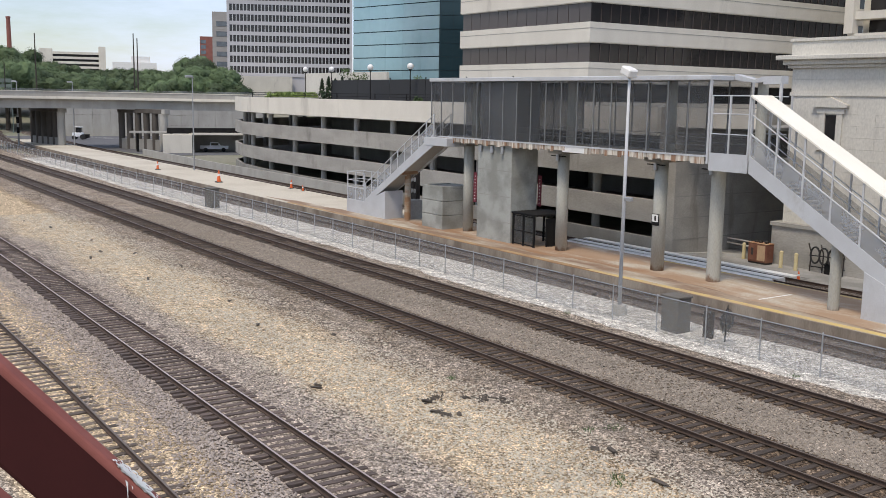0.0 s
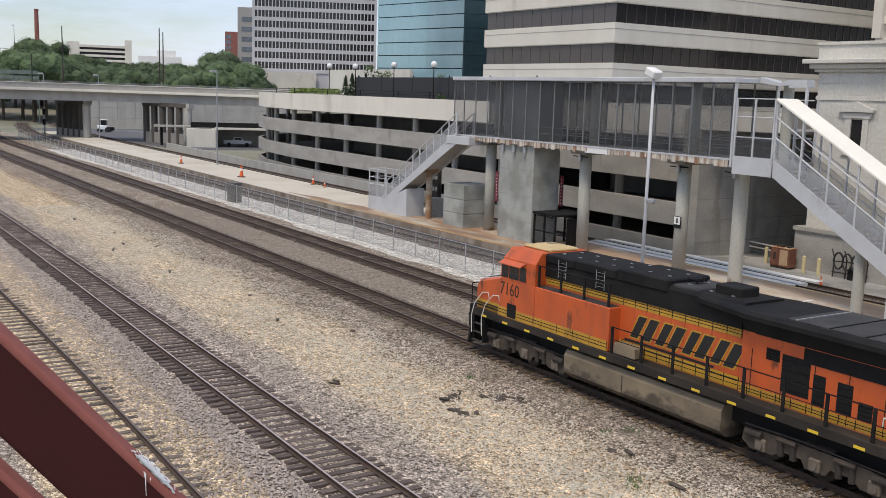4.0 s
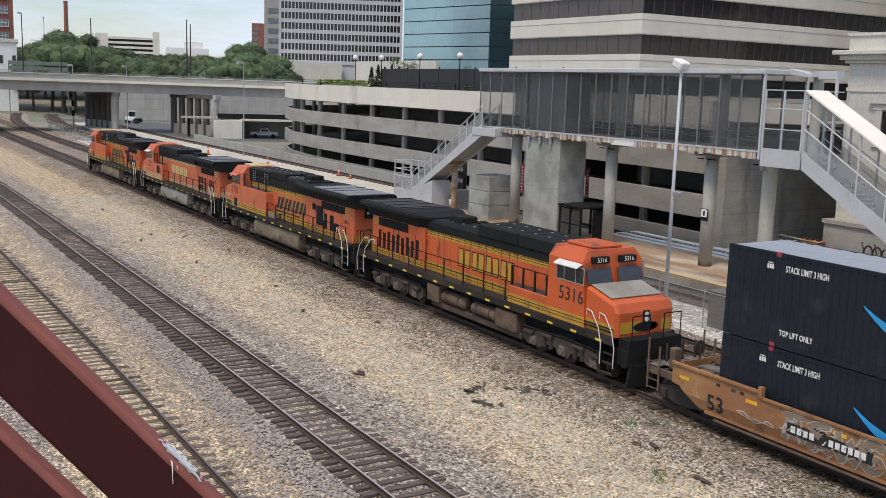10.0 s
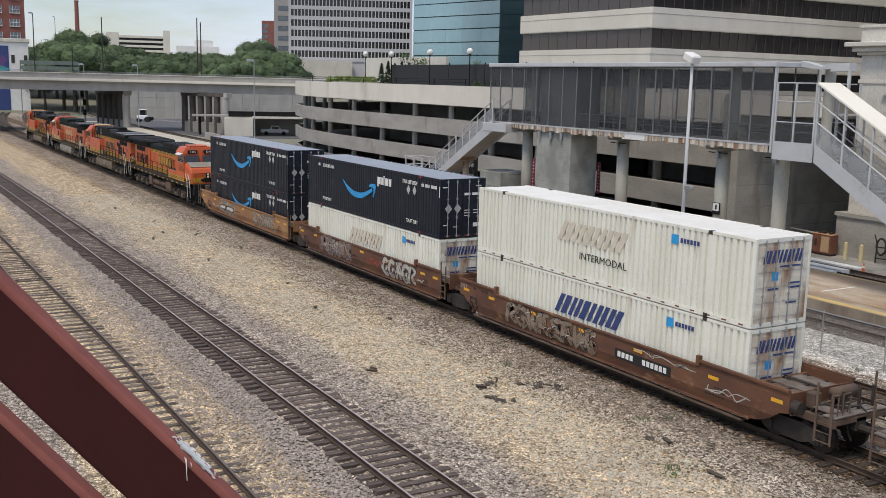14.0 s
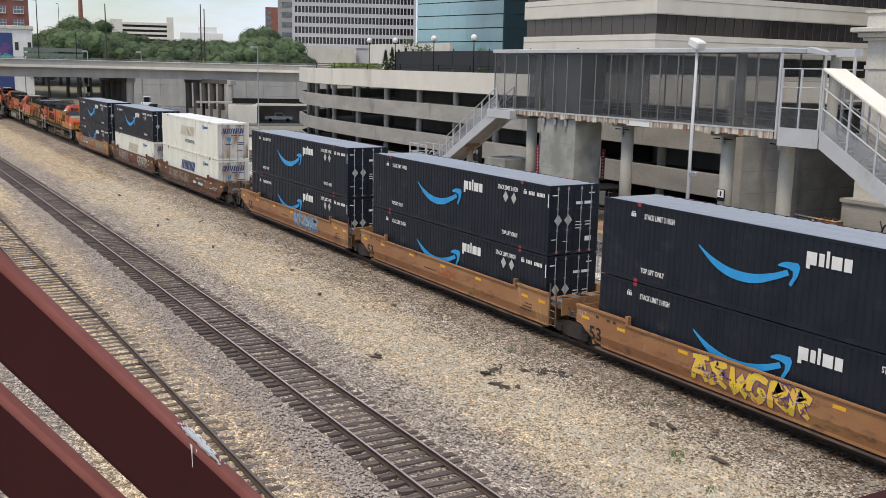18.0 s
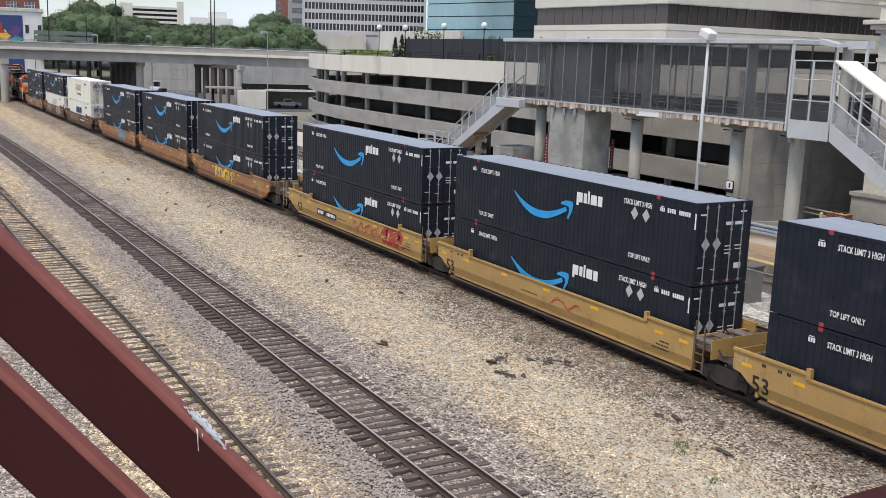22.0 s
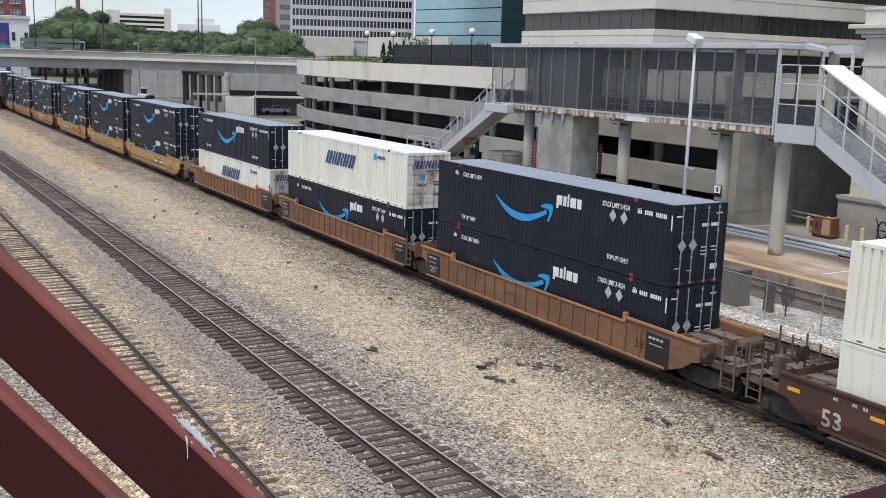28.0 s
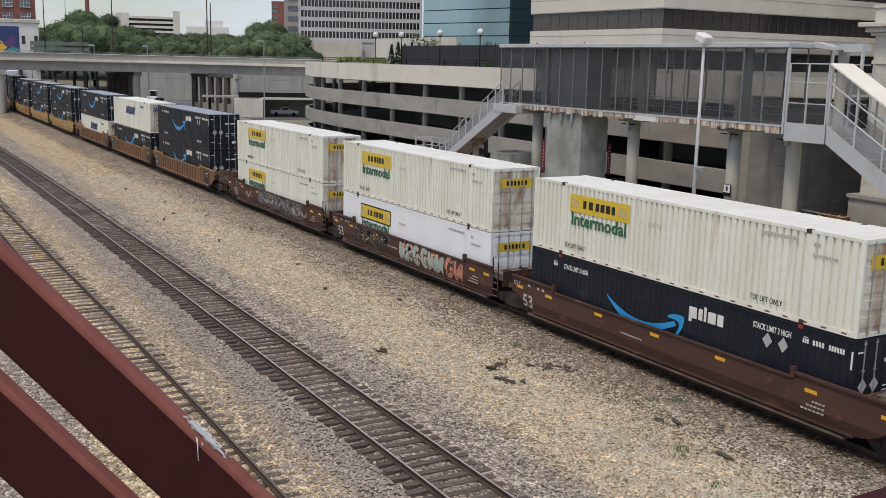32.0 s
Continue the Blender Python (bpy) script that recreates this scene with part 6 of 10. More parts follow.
for x, y, z1 in ((-201.7, 49.2, 12.5), (-133.3, 48.4, 13.0), (-214.7, 41.6, 12.5)):
    street_pole(x, y, PZ if y > 42 and x > -210 else -0.3, z1, "slim grey lamp post on the platform", r=0.11)
for x, y, z0, z1 in ((-257, 38.6, 8, 24.5), (-493, 83.5, 18, 35.8), (-215.2, 45.5, 9.9, 22.2), (-196.2, 59.6, 9.9, 22.0), (-200.7, 61.7, 9.9, 21.4), (-255.7, 47, 8, 17.3), (-294.9, 55, -0.4, 17.5)):
    street_pole(x, y, z0, z1, "tall dark pole rising beyond the flyover's edge", head=z1 > 23, r=0.16, two=True)

# shelter, low white building and vehicles under the flyover
sh = thing("platform_shelter", label="flat-roofed grey shelter on two posts", category="shelter")
bm = bmesh.new()
wall_along(bm, [(-188.5, 56.0), (-185.0, 66.0)], 3.15, 3.5, 2.2)
part("roof", bm, M["concrete"], sh)
for p in ((-188.8, 57.6), (-187.2, 63.6)):
    boxpart("post", (p[0] - 0.2, p[0] + 0.2, p[1] - 0.2, p[1] + 0.2, -0.42, 3.2), M["loco_black"], sh)
lw = thing("low_building", label="low pale concrete building with a dark open bay", category="building")
bm = bmesh.new()
wall_along(bm, [(-183, 60.5), (-181.2, 65.5)], -0.42, 3.0, 6)
part("wall", bm, M["concrete_light"], lw)
bm = bmesh.new()
wall_along(bm, [(-181.5, 65.5), (-178.5, 76)], 3.0, 3.4, 6)
part("canopy", bm, M["concrete_light"], lw)
bm = bmesh.new()
wall_along(bm, [(-187, 66.5), (-184, 77)], -0.42, 3.4, 0.3)
part("back_wall", bm, M["concrete_dark"], lw)
bm = bmesh.new()
wall_along(bm, [(-183.5, 61.5), (-179.5, 75)], 3.3, 4.3, 0.4)
part("roof_screen", bm, M["loco_black"], lw)
tk = thing("pickup_truck", pose(-185.5, 71.5, -0.36, 0, 0, 72), "white pickup truck parked under the flyover", "pickup truck")
bm = bmesh.new()
slab(bm, [(-2.7, 0.5), (2.6, 0.5), (2.65, 1.05), (1.2, 1.15), (0.7, 1.78), (-0.7, 1.8), (-0.85, 1.15), (-2.7, 1.15)], -0.95, 0.95, "y")
part("body", bm, M["bright_white"], tk)
boxpart("side_window", (-0.65, 0.75, -0.965, -0.95, 1.2, 1.65), M["cab_glass"], tk)
for x in (-1.7, 1.7):
    for y in (-0.9, 0.9):
        bm = bmesh.new()
        rod(bm, (x, y - 0.12, 0.38), (x, y + 0.12, 0.38), 0.38, 16)
        part("wheel", bm, M["tar"], tk)
tc = thing("utility_tractor", pose(-240.6, 59.8, -0.36, 0, 0, 60), "small white and black utility tractor parked on the lot", "tractor")
boxpart("body", (-1.4, 0.9, -0.7, 0.7, 0.6, 1.6), M["bright_white"], tc, "", 0.1)
boxpart("cab", (-0.6, 0.6, -0.65, 0.65, 1.6, 2.8), M["cab_glass"], tc, "", 0.05)
boxpart("roof", (-0.75, 0.75, -0.75, 0.75, 2.8, 2.95), M["bright_white"], tc, "", 0.03)
boxpart("tail", (0.9, 2.2, -0.8, 0.8, 0.4, 1.2), M["loco_black"], tc, "", 0.05)
for x, r in ((-1.0, 0.45), (1.0, 0.6)):
    for y in (-0.8, 0.8):
        bm = bmesh.new()
        rod(bm, (x, y - 0.15, r), (x, y + 0.15, r), r, 16)
        part("wheel", bm, M["tar"], tc)
low = thing("barrier_wall", label="long low concrete wall behind the far track", category="wall")
bm = bmesh.new()
sweep(bm, [(54.0, -0.42), (54.35, -0.42), (54.35, 0.75), (54.0, 0.75)], [(lambda u, v, x=x: (x, u + max(0, -x - 140) * 0.03, v)) for x in range(-178, -84, 6)])
part("wall", bm, M["concrete"], low)

# ---- small things on the platform and in the yard ----
lp = thing("flood_lamp", pose(-36.9, 36.2, -0.25), "tall grey lamp post with a white floodlight, on a concrete foot", "lamp post")
bm = bmesh.new()
rod(bm, (0, 0, 0.5), (0.0, 0, 12.4), 0.11, 12, 0.07)
part("pole", bm, M["grey_paint"], lp, smooth=True)
bm = bmesh.new()
rod(bm, (0, 0, 0), (0, 0, 0.55), 0.42, 14, 0.34)
part("foot", bm, M["concrete"], lp)
bm = bmesh.new()
box(bm, -0.42, 0.3, -0.3, 0.3, 12.3, 12.72, 0.06)
bmesh.ops.rotate(bm, verts=bm.verts[:], cent=(0, 0, 12.5), matrix=Matrix.Rotation(radians(22), 3, "Y"))
part("lamp_head", bm, M["white_paint"], lp, "white floodlight head")
boxpart("side_fitting", (0.1, 0.55, -0.12, 0.12, 6.0, 6.2), M["galv"], lp, "", 0.03)
for x0, x1, y, h, lab in ((-33.35, -32.25, 36.0, 1.8, "grey-brown concrete relay cabinet beside the fence"), (-94.0, -92.4, 35.6, 1.95, "grey-brown concrete relay cabinet beside the fence")):
    rc = thing("relay_cabinet", pose((x0 + x1) / 2, y, -0.25), lab, "cabinet", "relay cabinets by the fence")
    w = (x1 - x0) / 2
    boxpart("body", (-w, w, -0.45, 0.45, 0, h - 0.1), M["cabinet_grey"], rc, "", 0.02)
    boxpart("lid", (-w - 0.05, w + 0.05, -0.5, 0.5, h - 0.1, h), M["cabinet_grey"], rc, "", 0.02)
    boxpart("door", (-w + 0.15, w - 0.15, -0.465, -0.45, 0.12, h - 0.25), M["cabinet_grey"], rc, "", 0.005)
coil = thing("cable_stand", pose(-29.9, 36.2, -0.25), "tangle of black cables hung on a post", "cable coil")
bm = bmesh.new()
rod(bm, (0, 0, 0), (0, 0, 1.6), 0.035, 8)
part("post", bm, M["loco_black"], coil)
rnd = random.Random(4)
bm = bmesh.new()
for k in range(16):
    a, c, r = rnd.uniform(0, 3.1), rnd.uniform(0.85, 1.15), rnd.uniform(0.12, 0.34)
    o, g = rnd.uniform(-0.12, 0.12), rnd.uniform(1.2, 2.2)
    pipe(bm, [(o + math.cos(a) * r * math.cos(q * 0.6), math.sin(a) * r * math.cos(q * 0.6), c + r * g * math.sin(q * 0.6 + o)) for q in range(12)], 0.013, 5)
part("cables", bm, M["tar"], coil)
boxpart("foot", (-0.5, 0.5, -0.35, 0.35, -0.02, 0.06), M["concrete"], coil)
fbx = thing("steel_frame", pose(-31.0, 36.3, -0.25), "small dark steel frame beside the cabinet", "frame")
boxpart("panel", (-0.25, 0.25, -0.1, 0.1, 0, 1.3), M["truck_steel"], fbx)


def cone(x, y, z, h, label="orange traffic cone on the platform"):
    t = thing("traffic_cone", pose(x, y, z), label, "traffic cone", "traffic cones")
    boxpart("base", (-h * 0.26, h * 0.26, -h * 0.26, h * 0.26, 0, h * 0.06), M["tar"], t)
    bm = bmesh.new()
    rod(bm, (0, 0, h * 0.05), (0, 0, h), h * 0.17, 14, h * 0.04)
    part("body", bm, M["orange_cone"], t)
    bm = bmesh.new()
    rod(bm, (0, 0, h * 0.52), (0, 0, h * 0.7), h * 0.118, 14, h * 0.092)
    part("band", bm, M["decal_white"], t)


for x, y, z, h in ((-113.9, 44.4, PZ, 1.5), (-114.6, 44.6, PZ, 1.2), (-136.1, 44.2, PZ, 1.2), (-103.3, 48.9, PZ, 1.0), (-99.9, 48.7, PZ, 0.7), (-38.1, 52.7, -0.2, 0.7)):
    cone(x, y, z, h)
tank = thing("rust_cabinet", pose(-44.7, 57.4, -0.38), "rust-red steel equipment box beside the station", "equipment box")
boxpart("body", (-0.8, 0.8, -0.45, 0.35, 0.12, 1.42), M["rust_red"], tank, "", 0.04)
boxpart("lid", (-0.82, 0.82, -0.47, 0.37, 1.42, 1.47), M["rust"], tank, "", 0.02)
for x in (-0.5, -0.15, 0.35):
    boxpart("top_fitting", (x, x + 0.22, -0.2, 0.1, 1.47, 1.6), M["truck_steel"], tank, "dark fitting on the lid", 0.03)
boxpart("door_panel", (-0.68, -0.1, -0.475, -0.45, 0.25, 1.32), M["rust_red"], tank)
boxpart("door_panel", (0.02, 0.68, -0.475, -0.45, 0.25, 1.32), M["rust"], tank, "rust-streaked door")
boxpart("vent", (-0.5, -0.3, -0.485, -0.475, 0.6, 1.1), M["truck_steel"], tank)
boxpart("skid", (-0.75, 0.75, -0.4, 0.3, 0, 0.12), M["truck_steel"], tank)
for x, y in ((-46.6, 57.9), (-42.7, 57.0), (-41.5, 57.0)):
    b = thing("bollard", pose(x, y, -0.4), "faded yellow steel bollard by the wall", "bollard", "bollards by the station")
    bm = bmesh.new()
    rod(bm, (0, 0, 0), (0, 0, 1.15), 0.13, 12)
    rod(bm, (0, 0, 1.15), (0, 0, 1.22), 0.13, 12, 0.05)
    part("post", bm, M["bollard_cream"], b)
hose = thing("hose_reel", pose(-40.4, 57.5, -0.4), "coiled black hoses on the station wall", "hose")
bm = bmesh.new()
for k in range(3):
    pts = [(k * 0.7 + 0.35 * math.cos(q * 0.5), -0.05 * k, 1.2 + 0.55 * math.sin(q * 0.5)) for q in range(14)]
    pipe(bm, pts, 0.06, 6)
part("hose", bm, M["tar"], hose)
for x in (-0.5, 0.45, 1.3, 2.0):
    bm = bmesh.new()
    pipe(bm, [(x, 0.2, 0), (x + 0.05, 0.2, 1.3), (x - 0.1, 0.1, 1.9), (x + 0.2, -0.15, 1.6)], 0.045)
    part("standpipe", bm, M["truck_steel"], hose)
bm = bmesh.new()
for z in (0.35, 1.1):
    rod(bm, (-0.6, 0.25, z), (2.1, 0.25, z + 0.1), 0.04, 6)
part("cross_pipe", bm, M["tar"], hose)
boxpart("valve_box", (0.7, 1.2, 0.05, 0.35, 0.0, 0.75), M["loco_black"], hose, "", 0.03)
bm = bmesh.new()
slab(bm, [(-52, 53.3), (40, 53.3), (40, 58.7), (-50, 58.7)], -0.42, -0.38)
slab(bm, [(-50.3, 58.4), (-44, 58.4), (-44, 95), (-50.3, 95)], -0.42, -0.381)
tagged(part("service_yard", bm, M["yard_concrete"]), "stained concrete service yard before the station", "paving", kind="structure")
bm = bmesh.new()
for y0 in (50.05, 51.2, 52.65):
    box(bm, -58, -38.5, y0, y0 + 0.75, -0.2, 0.06)
tagged(part("crossing_panels", bm, M["limewash"]), "pale concrete crossing panels between the far rails", "crossing", kind="structure")
kerb = thing("kerb", label="pale curved kerb before the end wall", category="kerb", kind="structure")
bm = bmesh.new()
wall_along(bm, [(-51, 53.6), (-49.5, 54.6), (-48, 57.5), (-46.5, 58.2)], -0.42, -0.12, 0.3)
part("kerb_stone", bm, M["concrete"], kerb)
bm = bmesh.new()
for z in (0.2, 0.55):
    rod(bm, (-50.3, 60.5, z), (-44.5, 59.6, z), 0.06, 6)
tagged(part("guard_rail", bm, M["concrete_light"]), "pale pipe rail before the dark gate", "rail")
# debris and weeds in the gravel
DEB = [(-29.47, 19.33, 0.45), (-28.32, 18.96, 0.5), (-27.67, 19.56, 0.35), (-33.13, 16.68, 0.6), (-33.4, 16.9, 0.4), (-19.37, 20.94, 0.8), (-22.49, 21.27, 0.35), (-22.1, 21.67, 0.6), (-84.7, 18.5, 1.1), (-67.8, 17.3, 0.9),
       (-68.5, 20.5, 0.9), (-70.2, 18.6, 0.7), (-76.0, 19.5, 0.6), (-58.4, 18.2, 0.7), (-62.0, 21.5, 0.5), (-50.0, 20.0, 0.4), (-44.0, 19.0, 0.4), (-40.3, 21.2, 0.35), (-90, 17.5, 1.0), (-98, 20, 0.9)]
rnd = random.Random(17)
for x, y, s in DEB:
    bm = bmesh.new()
    vs = box(bm, -s * 0.38, s * 0.38, -0.06, 0.06, 0.0, 0.07)
    for v in vs:
        v.co += Vector((rnd.uniform(-0.1, 0.1) * s, rnd.uniform(-0.05, 0.05), rnd.uniform(-0.03, 0.03)))
    ob = tagged(part("timber_scrap", bm, M["old_wood"]), "broken piece of dark rotten timber in the gravel", "debris", "timber scraps")
    ob.matrix_basis = pose(x, y, -0.25, 0, 0, rnd.uniform(-40, 40))
bm = bmesh.new()
for k in range(150):
    # two drifts of splinters, and a broken tie end beside them
    (ax, ay), (bx, by), wide = (((-29.47, 19.33), (-29.95, 20.33), 0.16), ((-29.2, 20.82), (-28.27, 21.96), 0.22), ((-28.32, 18.96), (-27.75, 19.23), 0.12))[k % 3]
    u = rnd.random()
    x, y, s = ax + (bx - ax) * u + rnd.gauss(0, wide), ay + (by - ay) * u + rnd.gauss(0, wide * 0.6), rnd.uniform(0.02, 0.11)
    a = rnd.uniform(-0.5, 0.5)
    for v in box(bm, -s, s, -s * 0.12 - 0.008, s * 0.12 + 0.008, 0.0, 0.03):
        v.co = Vector((x + v.co.x * math.cos(a) - v.co.y * math.sin(a), y + v.co.x * math.sin(a) + v.co.y * math.cos(a), -0.27 + v.co.z)) + Vector((rnd.uniform(-0.02, 0.02), rnd.uniform(-0.03, 0.03), rnd.uniform(-0.01, 0.05)))
tagged(part("splinter_heap", bm, M["old_wood"]), "heap of splintered dark tie wood in the gravel", "debris", kind="stuff")
bm = bmesh.new()
for x, y, r in ((-24.04, 22.39, 0.35), (-20.32, 20.2, 0.3), (-23.6, 23.2, 0.4), (-20.0, 19.9, 0.35), (-18.0, 19.2, 0.3), (-38.4, 33.9, 0.4), (-42, 24.1, 0.3), (-31.6, 21.9, 0.25), (-24.5, 34.2, 0.35)):
    for k in range(30):
        a, d = rnd.uniform(0, 6.28), rnd.uniform(0, r)
        p = Vector((x + math.cos(a) * d, y + math.sin(a) * d, -0.27))
        q = Vector((rnd.uniform(-0.1, 0.1), rnd.uniform(-0.1, 0.1), rnd.uniform(0.06, 0.2)))
        w = Vector((0.012, 0.008, 0))
        bm.faces.new([bm.verts.new(v) for v in (p - w, p + w, p + q)])
tagged(part("weeds", bm, M["leaf"]), "thin green weeds in the ballast", "weeds", kind="stuff")

# loose stones that catch the light
def stones(name, count, x0, x1, line0, line1, mat, size, z, seed, label):
    r = random.Random(seed)
    vs, fs = [], []
    while len(fs) < count * 6:
        u = r.random() ** 1.5
        x = x1 + (x0 - x1) * u
        y = line0 + (line1 - line0) * (r.random() + r.random()) / 2
        if any(abs(y - LINES[k](x)) < 1.36 for k in ("main", "second", "siding")):
            continue
        s = size * r.uniform(0.5, 1.5)
        a = r.uniform(0, 6.28)
        ca, sa = math.cos(a), math.sin(a)
        b = len(vs)
        for px, py, pz in ((1, 0, 0.1), (-0.5, 0.8, 0), (-0.6, -0.7, 0.05), (0.1, 0.1, 0.8), (0.5, -0.7, 0.0)):
            vs.append((x + s * (px * ca - py * sa), y + s * (px * sa + py * ca), z + s * pz * r.uniform(0.7, 1.1)))
        fs += [(b, b + 1, b + 3), (b + 1, b + 2, b + 3), (b + 2, b + 4, b + 3), (b + 4, b, b + 3), (b, b + 4, b + 2), (b, b + 2, b + 1)]
    me = bpy.data.meshes.new(name)
    me.from_pydata(vs, [], fs)
    me.materials.append(mat)
    tagged(new(name, me), label, "gravel", kind="stuff")


stones("loose_stones", 42000, -95, -13, 14.5, 23.4, M["stone_pale"], 0.045, -0.27, 3, "loose pale stones strewn over the yard")
stones("ballast_stones", 30000, -90, -13, 22.4, 34.0, M["stone_mid"], 0.055, -0.215, 9, "loose grey ballast stones beside the rails")
stones("ballast_stones", 16000, -80, -18, 7.6, 16.4, M["stone_lilac"], 0.05, -0.225, 12, "loose grey ballast stones beside the siding")

# a two-headed signal at the curve
sig = thing("railway_signal", pose(-210.4, 40.6, -0.3), "black two-headed railway signal on a thin grey post", "railway signal")
bm = bmesh.new()
rod(bm, (0, 0, 0), (0, 0, 6.2), 0.09, 8, 0.07)
part("post", bm, M["galv"], sig)
for z in (2.7, 4.7):
    bm = bmesh.new()
    box(bm, 0.1, 0.35, -0.28, 0.28, z, z + 1.2, 0.08)
    hd = part("signal_head", bm, M["loco_black"], sig)
    for k in range(3):
        bm = bmesh.new()
        rod(bm, (0.35, 0, z + 0.24 + k * 0.36), (0.55, 0, z + 0.22 + k * 0.36), 0.12, 10)
        part("hood", bm, M["loco_black"], hd)

# a grey pigeon that crosses the yard
bird = thing("pigeon", label="dark grey pigeon in flight with beating wings", category="bird")
bm = bmesh.new()
sweep(bm, [(math.cos(k * 0.785), math.sin(k * 0.785)) for k in range(8)], [(lambda u, v, x=x, r=r, z=z: (x, u * r, z + v * r * 0.9)) for x, r, z in ((-0.17, 0.02, 0.0), (-0.1, 0.05, 0.0), (0.0, 0.07, 0.0), (0.09, 0.055, 0.01), (0.13, 0.035, 0.025), (0.16, 0.034, 0.035), (0.19, 0.015, 0.03), (0.215, 0.004, 0.02))])
part("body", bm, M["screen_dark"], bird)
bm = bmesh.new()
slab(bm, [(-0.31, -0.07), (-0.31, 0.07), (-0.14, 0.03), (-0.14, -0.03)], -0.006, 0.006)
part("tail", bm, M["screen_dark"], bird)
WINGS = []
for s in (-1, 1):
    bm = bmesh.new()
    slab(bm, [(0.08, 0.0), (0.11, s * 0.12), (0.05, s * 0.24), (-0.06, s * 0.33), (-0.09, s * 0.3), (-0.09, s * 0.14), (-0.1, 0.0)][::s], -0.006, 0.006)
    w = part("wing", bm, M["truck_steel"], bird)
    w.matrix_basis = Matrix.Translation((0, s * 0.04, 0.03))
    WINGS.append((w, s))

# ---- the red steel footbridge that the camera stands on ----
fb = thing("footbridge_truss", Matrix.Translation((0, 0, EYE[2])) @ Matrix.Rotation(radians(60), 4, "Z"), "red oxide painted steel truss diagonals of the footbridge", "steel truss")
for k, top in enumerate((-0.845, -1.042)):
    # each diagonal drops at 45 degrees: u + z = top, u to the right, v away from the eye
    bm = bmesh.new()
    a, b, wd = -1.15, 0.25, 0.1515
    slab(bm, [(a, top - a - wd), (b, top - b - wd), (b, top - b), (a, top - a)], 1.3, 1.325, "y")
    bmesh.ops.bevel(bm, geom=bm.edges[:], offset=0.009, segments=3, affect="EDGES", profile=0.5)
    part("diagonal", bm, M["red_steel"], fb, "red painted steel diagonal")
# cap strip along each top edge, in the red with painted light
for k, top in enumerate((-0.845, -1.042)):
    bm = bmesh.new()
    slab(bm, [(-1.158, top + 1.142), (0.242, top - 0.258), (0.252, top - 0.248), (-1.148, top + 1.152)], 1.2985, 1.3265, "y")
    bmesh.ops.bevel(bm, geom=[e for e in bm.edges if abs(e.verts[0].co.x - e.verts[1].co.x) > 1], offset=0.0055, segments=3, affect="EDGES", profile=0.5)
    part("top_flange", bm, M["red_top_lit"], fb, "top flange with light painted into its red")
rnd = random.Random(2)
bm = bmesh.new()
for k in range(520):
    u = -0.318 + rnd.gauss(0, 0.0105)
    v = 1.301 + abs(rnd.gauss(0, 0.007))
    if v > 1.323:
        continue
    r = rnd.uniform(0.0007, 0.0026)
    c = Vector((u, v, -0.845 - u + 0.0045 + 0.00001 * k))
    e1, e2 = Vector((1, 0, -1)).normalized(), Vector((0, 1, 0))
    bm.faces.new([bm.verts.new(c + (e1 * 1.4 * math.cos(q * 0.5236) + e2 * math.sin(q * 0.5236)) * r * rnd.uniform(0.75, 1.2)) for q in range(12)])
for u0, l in ((-0.3275, 0.034), (-0.329, 0.009), (-0.321, 0.006)):
    bm.faces.new([bm.verts.new((u0 + x, 1.2965, -0.845 - u0 + z)) for x, z in ((-0.0009, 0.0), (0.0012, -0.002), (0.0009, -l * 0.6), (0.0011, -l), (0.0004, -l), (0.0, -l * 0.6))])
part("dropping_stain", bm, M["decal_white"], fb, "white bird droppings")
bridge = thing("footbridge_deck", label="steel footbridge deck on two posts, above the yard's edge", category="footbridge", kind="structure")
boxpart("deck", (-1.9, 2.2, -9, 3.2, 9.0, 9.2), M["concrete"], bridge)
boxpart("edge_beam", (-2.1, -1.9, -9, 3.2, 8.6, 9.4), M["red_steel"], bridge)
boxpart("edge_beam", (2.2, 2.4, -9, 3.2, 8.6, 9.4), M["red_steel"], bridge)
for y in (-7.5, 2.2):
    for x in (-1.7, 2.0):
        boxpart("post", (x - 0.2, x + 0.2, y - 0.2, y + 0.2, -0.4, 9.0), M["red_steel"], bridge)
# feet that carry the diagonals down to the deck's edge beam
ca, sa = math.cos(radians(60)), math.sin(radians(60))
for k, u in enumerate((0.18, 0.02)):
    top = (-0.845, -1.042)[k] - u - 0.14 + EYE[2]
    x, y = u * ca - 1.32 * sa, u * sa + 1.32 * ca
    boxpart("upright", (x - 0.03, x + 0.03, y - 0.03, y + 0.03, 9.2, top), M["red_steel"], bridge)


# ---- the train ----
SPEED = 13.68

CL, CW, CH = 16.15, 1.295, 2.9
SIDE = pose(0, 0, 0, 90, 0, 0)   # turns flat letters upright, to be read from the near side


def on_side(x, z, y=-CW - 0.014, sx=1.0, slant=0.0):
    return Matrix.Translation((x, y, z)) @ SIDE @ Matrix(((sx, slant, 0, 0), (0, 1, 0, 0), (0, 0, 1, 0), (0, 0, 0, 1)))


def plate(name, x0, x1, z0, z1, mat, parent, label="", y=-CW - 0.012, deep=0.006, skew=0.0):
    bm = bmesh.new()
    slab(bm, [(x0, z0), (x1, z0), (x1 + skew, z1), (x0 + skew, z1)], y, y + deep, "y")
    return part(name, bm, mat, parent, label)


def diamond(x, z, r, mat, parent):
    bm = bmesh.new()
    slab(bm, [(x, z - r), (x + r * 0.8, z), (x, z + r), (x - r * 0.8, z)], -CW - 0.012, -CW - 0.006, "y")
    part("placard", bm, mat, parent, "pale diamond placard")


